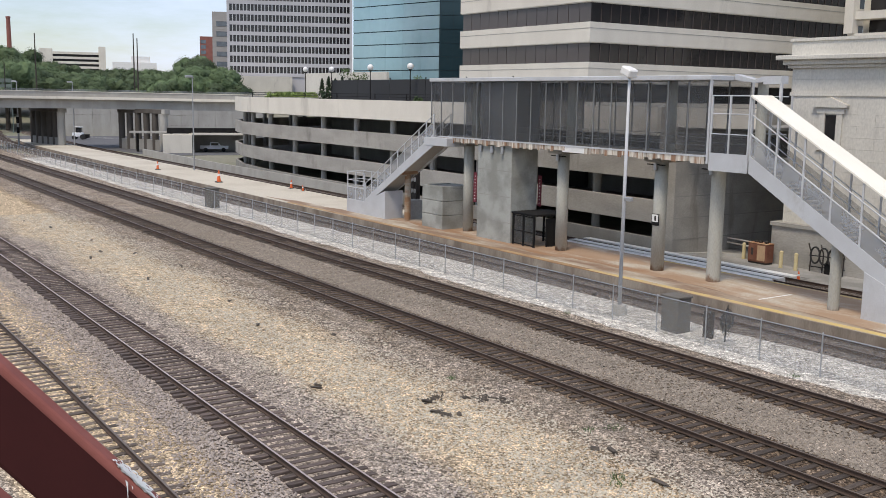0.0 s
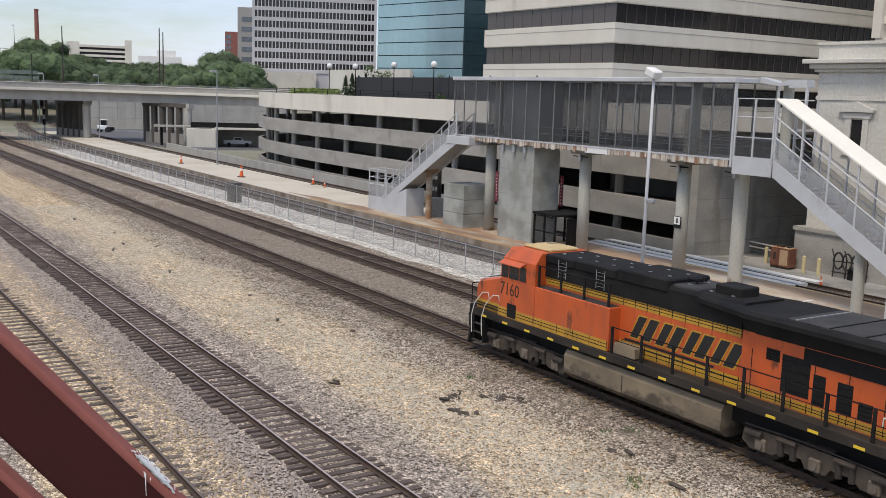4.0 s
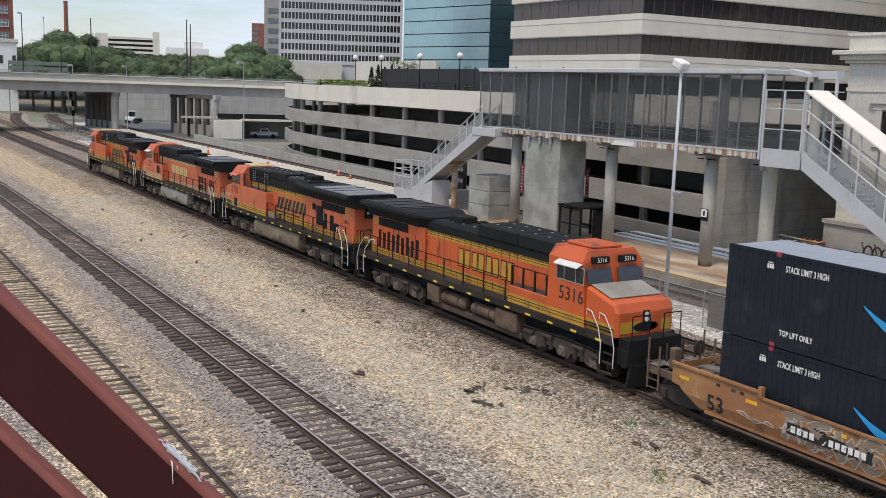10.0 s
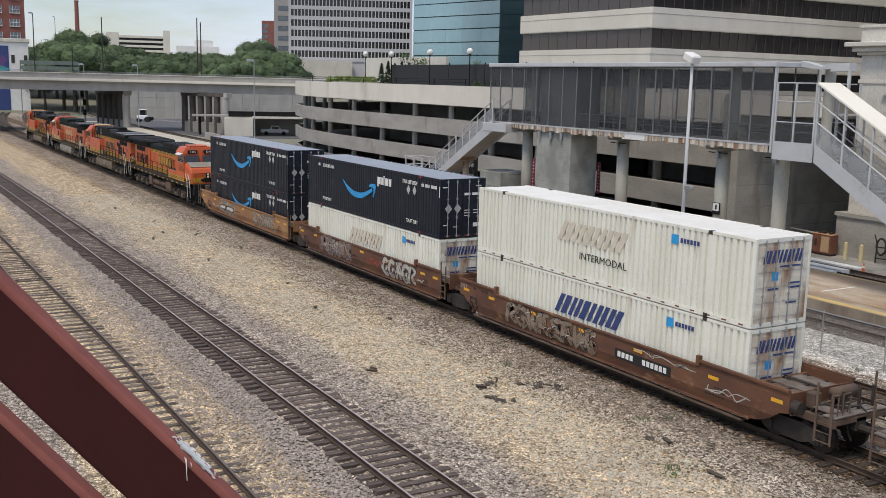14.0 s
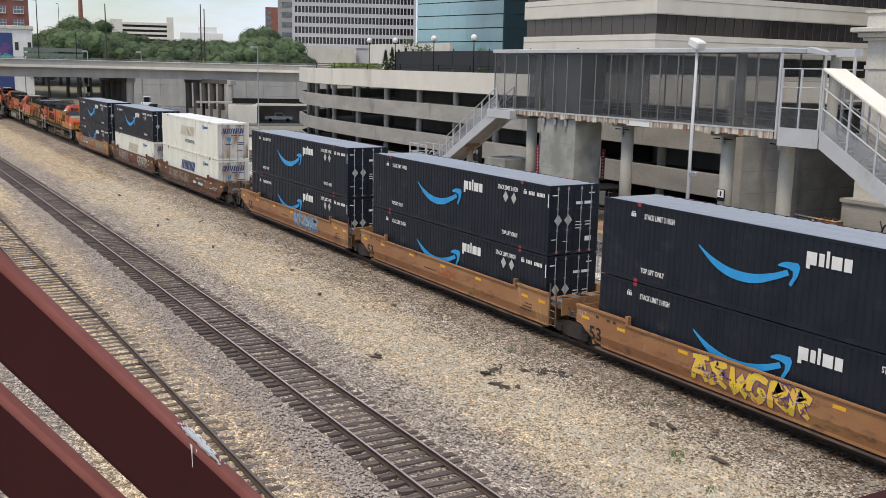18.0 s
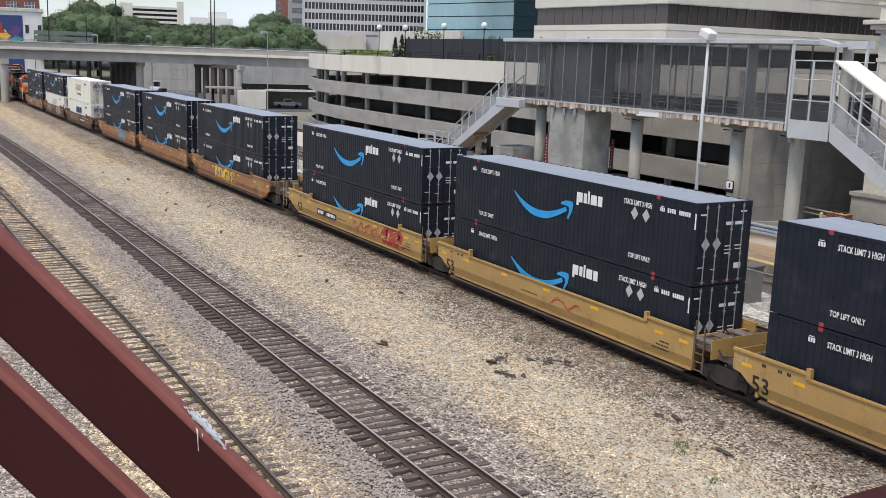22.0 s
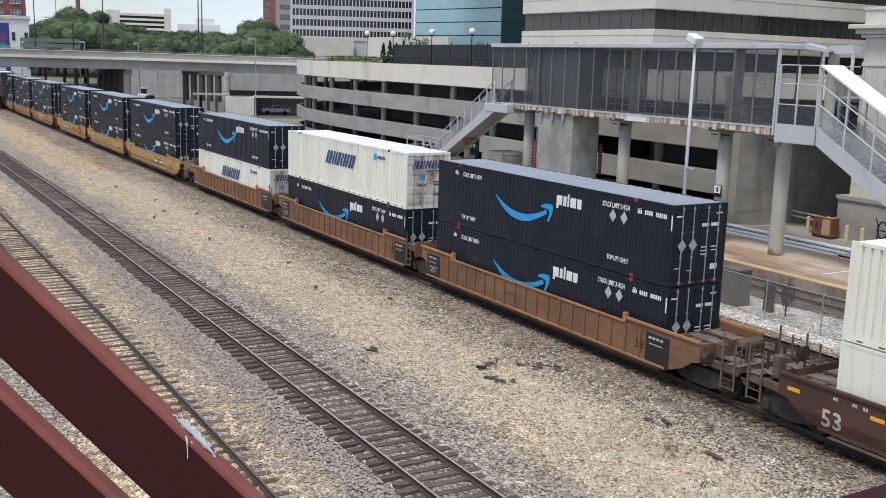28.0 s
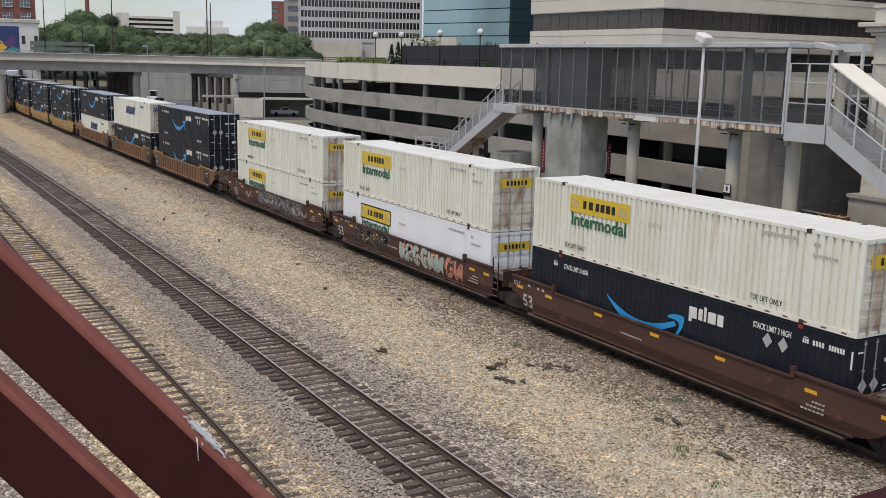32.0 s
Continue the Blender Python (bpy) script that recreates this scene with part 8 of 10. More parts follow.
def open_end(u, x0, x1, paint, rear):
    """The open framed end of a car: sills, dusty treads on cross bars, corner ladder and posts, brake gear."""
    bright = paint is M["yellow_car"]
    frame_mat, tread = (M["dusty_ochre"], M["deck_pale"]) if bright else (M["well_floor"], M["deck_plate"])
    for y in (-1.25, 1.13):
        boxpart("end_sill", (x0, x1, y, y + 0.12, 1.02, 1.28), frame_mat, u, "", 0.01)
    boxpart("centre_sill", (x0 - 0.1, x1, -0.22, 0.22, 0.8, 1.22), M["truck_steel"], u, "", 0.01)
    for k in range(3):
        x = x0 + (x1 - x0 - 0.14) * k / 2
        boxpart("cross_bar", (x, x + 0.14, -1.13, 1.13, 1.1, 1.28), frame_mat if k != 1 else M["truck_steel"], u)
    xe = x1 - 0.45 if rear else x0 + 0.0
    boxpart("tread_plate", (xe, xe + 0.45, -1.25, 1.25, 1.3, 1.35), tread, u, "dusty end tread", 0.01)
    boxpart("tread_plate", (x0 + 0.1, x1 - 0.1, 0.3, 0.75, 1.355, 1.39), tread, u, "dusty cross-over tread", 0.01)
    boxpart("tread_plate", (x0 + 0.35, x1 - 0.3, -0.95, -0.5, 1.355, 1.39), tread, u, "dusty cross-over tread", 0.01)
    # corner ladder and posts
    xl = x1 - 0.62 if rear else x0 + 0.05
    for y in (-1.36, 1.34):
        for x in (xl, xl + 0.55):
            boxpart("ladder_rail", (x, x + 0.07, y, y + 0.035, 0.5, 2.32 if x == xl else 2.1), frame_mat, u)
        for z in (0.55, 0.85, 1.15, 1.5):
            bm = bmesh.new()
            rod(bm, (xl, y + 0.02, z), (xl + 0.6, y + 0.02, z), 0.018, 6)
            part("rung", bm, frame_mat, u)
    for y in (-0.55, 0.2, 0.85):
        boxpart("end_post", (xe + 0.1, xe + 0.18, y, y + 0.06, 1.3, 2.0), M["truck_steel"], u)
    bm = bmesh.new()
    pipe(bm, [(x0 + 0.3, -1.0, 1.2), (x0 + 0.5, -0.6, 1.45), (x0 + 0.9, -0.25, 1.42), (x1 - 0.2, 0.15, 1.5), (x1, 0.2, 1.35)], 0.028)
    pipe(bm, [(xe + 0.2, -0.3, 1.1), (xe + 0.25, -0.32, 0.7), (xe + 0.35, -0.28, 0.48)], 0.035)
    part("brake_pipe", bm, M["tar"], u)
    if rear:
        bm = bmesh.new()
        rod(bm, (x0 + 0.45, -0.1, 1.68), (x0 + 0.45, 0.85, 1.68), 0.2, 14)
        part("air_reservoir", bm, frame_mat, u, "dusty air reservoir", smooth=True)
        boxpart("valve_box", (x0 + 0.1, x0 + 0.42, -0.95, -0.6, 1.28, 1.78), frame_mat, u, "", 0.03)
        bm = bmesh.new()
        rod(bm, (x0 + 0.05, -1.4, 1.35), (x0 + 0.35, -1.4, 1.35), 0.2, 12)
        part("slack_adjuster", bm, M["truck_steel"], u)
        for y in (-1.3, -0.75):
            bm = bmesh.new()
            pipe(bm, [(x1 - 0.12, y, 1.3), (x1 - 0.12, y, 2.0), (x1 - 0.12, y + 0.32, 2.0), (x1 - 0.12, y + 0.32, 1.3)], 0.022, 6)
            part("grab_iron", bm, frame_mat, u)
        bm = bmesh.new()
        for k in range(5):
            pipe(bm, [(x0 + 0.2 + k * 0.22, 0.95, 1.3), (x0 + 0.25 + k * 0.22, 0.6, 1.5 + 0.06 * (k % 2)), (x0 + 0.3 + k * 0.2, -0.2, 1.45), (x0 + 0.35 + k * 0.2, -0.45, 1.28)], 0.02)
        part("brake_rigging", bm, M["truck_steel"], u)
    else:
        boxpart("hand_brake_stand", (x1 - 0.75, x1 - 0.45, -0.95, -0.6, 1.28, 2.05), frame_mat, u, "", 0.04)


FOLD = 0.86


def fold(ob, up=2, out=1, mid=FOLD, sense=1):
    """Lay what is painted on a girder round its folded-in skirt."""
    for v in ob.data.vertices:
        d = mid - v.co[up]
        if d > 0:
            v.co[out] += sense * d * 0.3


def well_unit(label, paint, front_end, rear_end, ribs, tags=(), plate_x=None, lines=()):
    """One well of an articulated car; origin at the containers' front end, on the rail."""
    u = thing("well_car", label=label, category="well car", group="well cars of the train")
    Y = 1.5
    fe, re = (-1.9 if front_end else -1.1), (18.05 if rear_end else 16.65)
    # side girders, with a raised part over each end, a lowered middle and swept-up foot ends
    for s in (-1, 1):
        bm = bmesh.new()
        lift = [(re - 1.3, 0.5), (re - 0.75, 0.72), (re - 0.35, 1.02), (re, 1.1)] if rear_end else [(re, 0.52)]
        nose = [(fe, 1.22), (-0.85, 1.18), (-0.62, 1.0), (-0.55, 0.46)] if ribs else [(fe, 1.1), (fe + 0.35, 1.05), (fe + 0.75, 0.78), (fe + 1.2, 0.5), (fe + 1.5, 0.46)]
        out = nose + [(re - 1.6 if rear_end else re - 0.1, 0.46)] + lift + \
              [(re, 1.76), (14.3, 1.76), (14.15, 1.6), (2.05, 1.6), (1.9, 1.76), (fe, 1.76)]
        slab(bm, out, min(s * Y, s * (Y - 0.1)), max(s * Y, s * (Y - 0.1)), "y")
        if not ribs:
            # the foot of the plate is folded inwards
            bmesh.ops.bisect_plane(bm, geom=bm.verts[:] + bm.edges[:] + bm.faces[:], plane_co=(0, 0, FOLD), plane_no=(0, 0, 1))
            for v in bm.verts:
                if v.co.z < FOLD:
                    v.co.y -= s * (FOLD - v.co.z) * 0.3
        side = part("side_girder", bm, paint, u)
        bm = bmesh.new()
        box(bm, 1.95, 14.25, s * Y - 0.06, s * Y + 0.05, 1.6, 1.66)
        box(bm, fe, 1.95, s * Y - 0.07, s * Y + 0.05, 1.76, 1.84)
        box(bm, 14.25, re, s * Y - 0.07, s * Y + 0.05, 1.76, 1.84)
        box(bm, -0.5 if ribs else fe + 1.5, re - (1.6 if rear_end else 0.1), s * (Y - (0 if ribs else 0.12)) - 0.06, s * (Y - (0 if ribs else 0.12)) + 0.045, 0.42, 0.5)
        box(bm, 1.86, 2.02, s * Y - 0.08, s * Y + 0.07, 1.64, 1.98)
        box(bm, 14.16, 14.32, s * Y - 0.08, s * Y + 0.07, 1.64, 1.98)
        part("chord", bm, M["chord_orange"] if ribs else paint, side)
        if ribs:
            bm = bmesh.new()
            box(bm, -0.05, 0.05, s * Y - 0.05, s * Y + 0.07, 0.5, 1.6)
            post = mesh_of(bm, "side_post", paint)
            for i in range(18):
                share("side_post", post, side, (1.5 + i * 0.8, 0, 0))
        if ribs:
            continue
        bm = bmesh.new()
        for x in (fe + 0.35, 1.35, 4.6, 7.8, 11.0, 14.7, re - 0.7):
            box(bm, x, x + 0.46, min(s * (Y + 0.004), s * (Y + 0.009)), max(s * (Y + 0.004), s * (Y + 0.009)), 1.32, 1.44)
        part("reflector_tape", bm, M["tape_orange"], side, "orange-yellow reflective tape dashes")["kind"] = "stuff"
    boxpart("well_floor", (0.0, 16.15, -1.42, 1.42, 0.26, 0.34), M["well_floor"], u)
    for x0, x1 in ((fe, -0.05), (16.2, max(re, 17.4))):
        boxpart("end_deck", (x0, x1, -1.38, 1.38, 1.3, 1.5), M["well_floor"], u, "grimy end platform")
        for k in range(3):
            y0 = -1.3 + k * 0.95
            boxpart("tread_plate", (x0 + 0.08, x1 - 0.08, y0, y0 + 0.5, 1.5, 1.55), M["deck_plate"], u, "dusty grey tread plate", 0.01)
        for xs in (x0 + 0.2, (x0 + x1) / 2, x1 - 0.3):
            boxpart("deck_rib", (xs, xs + 0.1, -1.34, 1.34, 1.5, 1.53), M["truck_steel"], u)
        bm = bmesh.new()
        pipe(bm, [(x0 + 0.1, 0.2, 1.53), (x0 + 0.2, 0.25, 1.66), (x0 + 0.5, 0.1, 1.64), (x1 - 0.2, 0.28, 1.6), (x1, 0.2, 1.45)], 0.03)
        part("brake_pipe", bm, M["tar"], u)
        boxpart("end_bulkhead", (x1 - 0.12 if x0 < 0 else x0, x1 if x0 < 0 else x0 + 0.12, -1.4, 1.4, 0.4, 1.55), paint, u)
        boxpart("end_plate", (x0 - 0.03 if x0 < 0 else x1, x0 if x0 < 0 else x1 + 0.03, -1.42, 1.42, 1.05, 1.74), paint, u)
    if not rear_end:
        for x in (re + 0.06, re + 0.48):
            bm = bmesh.new()
            box(bm, x, x + 0.05, -1.53, -1.49, 0.5, 2.28 if x < re + 0.2 else 2.12)
            part("ladder_rail", bm, M["truck_steel"] if paint is M["dark_car"] else M["well_floor"], u)
        for z in (0.55, 0.85, 1.15, 1.45):
            bm = bmesh.new()
            rod(bm, (re + 0.06, -1.51, z), (re + 0.53, -1.51, z), 0.018, 6)
            part("rung", bm, M["deck_plate"], u)
    if front_end:
        open_end(u, -3.35, fe - 0.03, paint, False)
        bogie(u, -1.75, (-0.89, 0.89))
        bm = bmesh.new()
        rod(bm, (-4.0, 0, 0.88), (-3.0, 0, 0.88), 0.13, 8)
        box(bm, -4.15, -3.75, -0.2, 0.2, 0.7, 1.06, 0.03)
        part("coupler", bm, M["truck_steel"], u)
        bm = bmesh.new()
        rod(bm, (-2.6, 0.5, 1.3), (-2.6, 0.5, 2.0), 0.04, 6)
        rod(bm, (-2.62, 0.5, 1.9), (-2.66, 0.5, 1.9), 0.26, 14)
        part("hand_brake", bm, M["truck_steel"], u)
    if rear_end:
        open_end(u, re + 0.03, 19.5, paint, True)
        bogie(u, 17.9, (-0.89, 0.89))
        bm = bmesh.new()
        rod(bm, (19.15, 0, 0.88), (20.1, 0, 0.88), 0.13, 8)
        part("coupler", bm, M["truck_steel"], u)
    else:
        bogie(u, 17.85, (-0.89, 0.89))
        boxpart("joint", (17.2, 18.5, -0.3, 0.3, 0.85, 1.15), M["truck_steel"], u)
        for s in (-1, 1):
            bm = bmesh.new()
            pipe(bm, [(17.3, s * 0.7, 1.1), (17.65, s * 0.75, 0.72), (18.1, s * 0.75, 0.78), (18.45, s * 0.7, 1.1)], 0.035)
            pipe(bm, [(17.35, s * 1.05, 1.4), (17.7, s * 1.15, 1.22), (18.1, s * 1.1, 1.3), (18.4, s * 1.0, 1.45)], 0.025)
            part("air_hose", bm, M["tar"], u)
            boxpart("side_bearing", (17.35, 18.35, min(s * 0.8, s * 1.1), max(s * 0.8, s * 1.1), 1.02, 1.2), M["well_floor"], u, "", 0.02)
    dark = paint.name.startswith("dark")
    ink = M["tar_white"] if dark else M["decal_black"]
    if ribs:
        bars(u, 2.4, 3.2, 1.2, 1.34, M["well_floor"], 4, "faded_number", -Y - 0.006)
        bars(u, 3.5, 4.5, 1.2, 1.34, M["well_floor"], 6, "faded_number", -Y - 0.006)
        for x in ((15.4,) if front_end else (-0.5, 15.4)):
            pl = boxpart("data_panel", (x, x + 1.2, -Y - 0.02, -Y - 0.003, 0.42, 1.54), M["decal_black"], u, "black panel with white stencilled data")
            if x < 1:
                letters("lettering", "125T", 0.42, M["tar_white"], pl, on_side(x + 0.6, 0.8, -Y - 0.025, 0.9))
            bars(pl, x + 0.15, x + 0.95, 1.34, 1.42, M["tar_white"], 4, "small_lettering", -Y - 0.026)
            bars(pl, x + 0.2, x + 0.9, 1.14, 1.18, M["tar_white"], 6, "small_lettering", -Y - 0.026)
        letters("lettering", "53", 0.5, M["decal_black"], u, on_side(15.08, 0.98, -Y - 0.008))
    else:
        n53 = letters("lettering", "53", 0.76, ink, u, on_side(0.1, 0.84, -Y - 0.008), bold=0.012)
        if "folded" not in n53.data:
            n53.data["folded"] = True
            fold(n53, 1, 2, FOLD - 0.84, -1)
        if not front_end:
            letters("lettering", "125 T", 0.26, M["tar_white"], u, on_side(-0.74, 1.5, -Y - 0.008, 0.85))
        for x in (0.1, 0.75, 1.1):
            bars(u, x, x + 0.18, 1.5, 1.6, ink, 2, "small_lettering", -Y - 0.008)
    if plate_x is not None:
        bm = bmesh.new()
        box(bm, plate_x, plate_x + 2.95, -Y - 0.014, -Y - 0.003, 0.84, 1.2)
        pl = part("number_panel", bm, M["decal_black"], u, "black panel with white number bars")
        bars(pl, plate_x + 0.15, plate_x + 1.05, 0.92, 1.12, M["decal_white"], 4, "number_mark", -Y - 0.02)
        bars(pl, plate_x + 1.5, plate_x + 2.8, 0.92, 1.12, M["decal_white"], 6, "number_mark", -Y - 0.02)
    bars(u, 6.2, 7.4, 1.0, 1.05, ink, 9, "small_lettering", -Y - 0.008)
    for k in range(0 if ribs else 3):
        bars(u, 15.0 - 0.2 * k, 15.5, 1.06 - 0.14 * k, 1.11 - 0.14 * k, ink, 4 + k, "small_lettering", -Y - 0.008)
    for i, (x0, x1, fill, line, *zz) in enumerate(tags):
        tag_shape(u, x0, x1, *(zz or (0.52, 1.55)), M[fill], M[line], hash_of(label, i), -Y - 0.006)
    for i, (x0, x1, z0, z1, mat, count) in enumerate(lines):
        scribble(u, x0, x1, z0, z1, M[mat], hash_of(label, i + 40), -Y - 0.008, count)
    return u


def hash_of(text, i):
    return sum(ord(c) * (k + 3) for k, c in enumerate(text)) + i * 97


PRIME = make_prime()
SWIFT_A = make_swift(M["cream"], M["decal_navy"], "white corrugated container with dark blue slanted brand bars", M["rusty_white"])
SWIFT_B = make_swift(M["cream"], M["decal_faint"], "white corrugated container with faded brand bars and stained doors", M["rusty_white"])
HUNT_A = make_hunt(M["cream"], "cream-white corrugated container with a yellow panel and green lettering", M["rusty_white"])
HUNT_B = make_hunt(M["bright_white"], "clean smooth white container with a yellow panel and green lettering", M["bright_white"], True)
HUNT_C = make_hunt(M["cream"], "cream-white flat-panelled container with a yellow panel and green lettering", M["rusty_white"], flat=True)
KIND = {"p": PRIME, "s": SWIFT_A, "f": SWIFT_B, "h": HUNT_A, "w": HUNT_B, "l": HUNT_C}
FIRST = set()

# front end of each stack at the clip's start, top and bottom container, car's look
STACKS = [
    (114.8, "p", "p", "tan_car", dict(front_end=True, rear_end=False, ribs=False, tags=((2.75, 6.3, "graf_tan", "graf_white"), (10.0, 14.2, "graf_tan", "graf_white")), lines=((1.05, 2.4, 0.65, 1.1, "graf_white", 2),), plate_x=3.0)),
    (134.4, "p", "f", "brown_car", dict(front_end=False, rear_end=False, ribs=False, tags=((2.4, 6.6, "graf_mauve", "graf_white"), (10.5, 14.2, "graf_white", "decal_black")), lines=((8.6, 10.4, 0.75, 1.35, "graf_red", 2), (14.35, 15.15, 0.8, 1.15, "graf_white", 2)))),
    (154.0, "f", "s", "brown_car", dict(front_end=False, rear_end=True, ribs=False, tags=((2.7, 8.9, "graf_tan", "decal_black"),), lines=((11.0, 14.0, 1.28, 1.5, "graf_white", 2), (14.6, 16.4, 0.8, 1.2, "graf_white", 2)), plate_x=10.0)),
    (178.1, "p", "p", "tan_car", dict(front_end=True, rear_end=False, ribs=False, tags=((8.3, 12.2, "graf_blue", "graf_teal"),))),
    (197.6, "p", "p", "tan_car", dict(front_end=False, rear_end=False, ribs=False, lines=((7.7, 9.3, 0.8, 1.3, "graf_red", 2),))),
    (217.2, "p", "p", "tan_car", dict(front_end=False, rear_end=True, ribs=False, tags=((5.2, 10.2, "graf_yellow", "graf_purple"),))),
    (240.8, "p", "p", "yellow_car", dict(front_end=True, rear_end=False, ribs=False, tags=((12.0, 14.6, "graf_red", "graf_red"),), lines=((8.3, 12.2, 0.7, 1.5, "graf_red", 3),), plate_x=3.0)),
    (260.3, "p", "p", "yellow_car", dict(front_end=False, rear_end=False, ribs=False, lines=((8.4, 10.3, 0.75, 1.35, "graf_red", 2),))),
    (279.9, "p", "p", "yellow_car", dict(front_end=False, rear_end=True, ribs=False, plate_x=9.8)),
    (302.8, "p", "s", "ochre_car", dict(front_end=True, rear_end=False, ribs=True)),
    (322.4, "s", "p", "ochre_car", dict(front_end=False, rear_end=False, ribs=True)),
    (341.8, "p", "p", "ochre_car", dict(front_end=False, rear_end=True, ribs=True)),
    (365.1, "h", "l", "dark_car", dict(front_end=True, rear_end=False, ribs=False, tags=((4.9, 13.2, "graf_ink", "graf_white"),), lines=((2.4, 3.6, 0.7, 1.3, "graf_white", 3), (12.6, 14.0, 0.6, 1.3, "graf_white", 3)))),
    (384.4, "h", "w", "dark_car", dict(front_end=False, rear_end=False, ribs=False, tags=((1.8, 6.4, "decal_black", "graf_tan"), (7.5, 12.2, "graf_teal", "graf_pink"), (12.3, 14.0, "graf_pink", "dark_car")))),
    (403.8, "h", "p", "dark_car", dict(front_end=False, rear_end=True, ribs=False)),
]
CAR_WORDS = {"tan_car": "faded orange-tan", "brown_car": "rust-brown", "yellow_car": "yellow", "dark_car": "dark red-brown", "ochre_car": "rusty ochre-brown"}
TRAIN = []   # (thing, position of its origin along the track at the start, height, turned about)
for x0, top, low, look_, opts in STACKS:
    words = CAR_WORDS[look_] + (" ribbed" if opts["ribs"] else "") + " steel well car"
    if opts.get("tags"):
        words += " with sprayed tags"
    u = well_unit(words + ", loaded with containers", M[look_], **opts)
    TRAIN.append((u, x0, 0.0, False))
    for z, k in ((0.35, low), (3.29, top)):
        if k not in FIRST:
            FIRST.add(k)
            c = KIND[k]
        else:
            c = copy_thing(KIND[k], Matrix())
        TRAIN.append((c, x0, z, False))

# ---- locomotives ----

LEN = 22.9


def loco_truck(parent, x, label):
    bm = bmesh.new()
    for s in (-1, 1):
        y = s * 1.1
        slab(bm, [(x - 2.7, 0.5), (x - 2.35, 0.3), (x - 1.5, 0.34), (x - 1.2, 0.55), (x - 0.5, 0.55), (x - 0.35, 0.32), (x + 0.35, 0.32), (x + 0.5, 0.55), (x + 1.2, 0.55), (x + 1.5, 0.34),
                  (x + 2.35, 0.3), (x + 2.7, 0.5), (x + 2.65, 0.9), (x + 1.3, 1.0), (x - 1.3, 1.0), (x - 2.65, 0.9)], y - 0.09, y + 0.09, "y")
    box(bm, x - 0.5, x + 0.5, -1.1, 1.1, 0.7, 1.1)
    tr = part("truck", bm, M["loco_truck"], parent, label)
    for a in (-1.95, 0.0, 1.95):
        for s in (-1, 1):
            bm = bmesh.new()
            y, r = s * 0.7525, 0.53
            rod(bm, (x + a, y - 0.065, r), (x + a, y + 0.065, r), r, 24)
            rod(bm, (x + a, y - s * 0.065, r), (x + a, y - s * 0.1, r), r + 0.03, 24)
            part("wheel", bm, M["wheel_steel"], tr)
            bm = bmesh.new()
            box(bm, x + a - 0.2, x + a + 0.2, s * 1.2 - 0.1, s * 1.2 + 0.1, 0.34, 0.74, 0.04)
            rod(bm, (x + a, s * 1.3, r), (x + a, s * 1.34, r), 0.13, 10)
            part("axle_box", bm, M["axle_dust"], tr, "dusty axle box")
    for s in (-1, 1):
        for a in (-1.0, 1.0):
            bm = bmesh.new()
            for k in (-0.22, 0.22):
                b2 = bmesh.new()
                rod(b2, (x + a + k, s * 1.18, 0.42), (x + a + k, s * 1.18, 0.86), 0.11, 10)
                part("spring", b2, M["truck_steel"], tr)
            rod(bm, (x + a - 0.35, s * 1.24, 0.93), (x + a + 0.35, s * 1.24, 0.93), 0.09, 8)
            part("equaliser", bm, M["loco_truck"], tr)
        bm = bmesh.new()
        rod(bm, (x - 2.5, s * 1.25, 0.82), (x - 1.9, s * 1.25, 0.82), 0.12, 10)
        rod(bm, (x + 1.9, s * 1.25, 0.82), (x + 2.5, s * 1.25, 0.82), 0.12, 10)
        pipe(bm, [(x - 2.6, s * 1.22, 1.05), (x - 0.4, s * 1.24, 1.12), (x + 2.6, s * 1.22, 1.02)], 0.03)
        part("brake_rigging", bm, M["truck_steel"], tr)
    return tr


def steps(parent, x, front):
    """Corner steps with white grab rails; front faces lower x."""
    d = 1 if front else -1
    for s in (-1, 1):
        bm = bmesh.new()
        xa, xb = min(x, x + d * 0.75), max(x, x + d * 0.75)
        box(bm, xa, xa + 0.05, s * 1.3 - 0.2, s * 1.3 + 0.2, 0.42, 1.88)
        box(bm, xb - 0.05, xb, s * 1.3 - 0.2, s * 1.3 + 0.2, 0.42, 1.88)
        st = part("step_well", bm, M["loco_black"], parent)
        bm = bmesh.new()
        for k in range(4):
            z = 0.45 + k * 0.36
            box(bm, xa + 0.04, xb - 0.04, s * (1.5 - k * 0.05) - 0.12, s * (1.5 - k * 0.05) + 0.02, z, z + 0.04)
        part("treads", bm, M["truck_steel"], st)["kind"] = "stuff"
        for xx in (xa, xb):
            bm = bmesh.new()
            pipe(bm, [(xx - 0.05 * d, s * 1.55, 0.75), (xx - 0.08 * d, s * 1.57, 1.5), (xx + 0.12 * d, s * 1.55, 2.1), (xx + 0.6 * d, s * 1.5, 2.62), (xx + 0.95 * d, s * 1.45, 2.66), (xx + 0.98 * d, s * 1.42, 2.4)], 0.02, 6)
            part("grab_rail", bm, M["rail_white"], parent, "white painted grab rail")


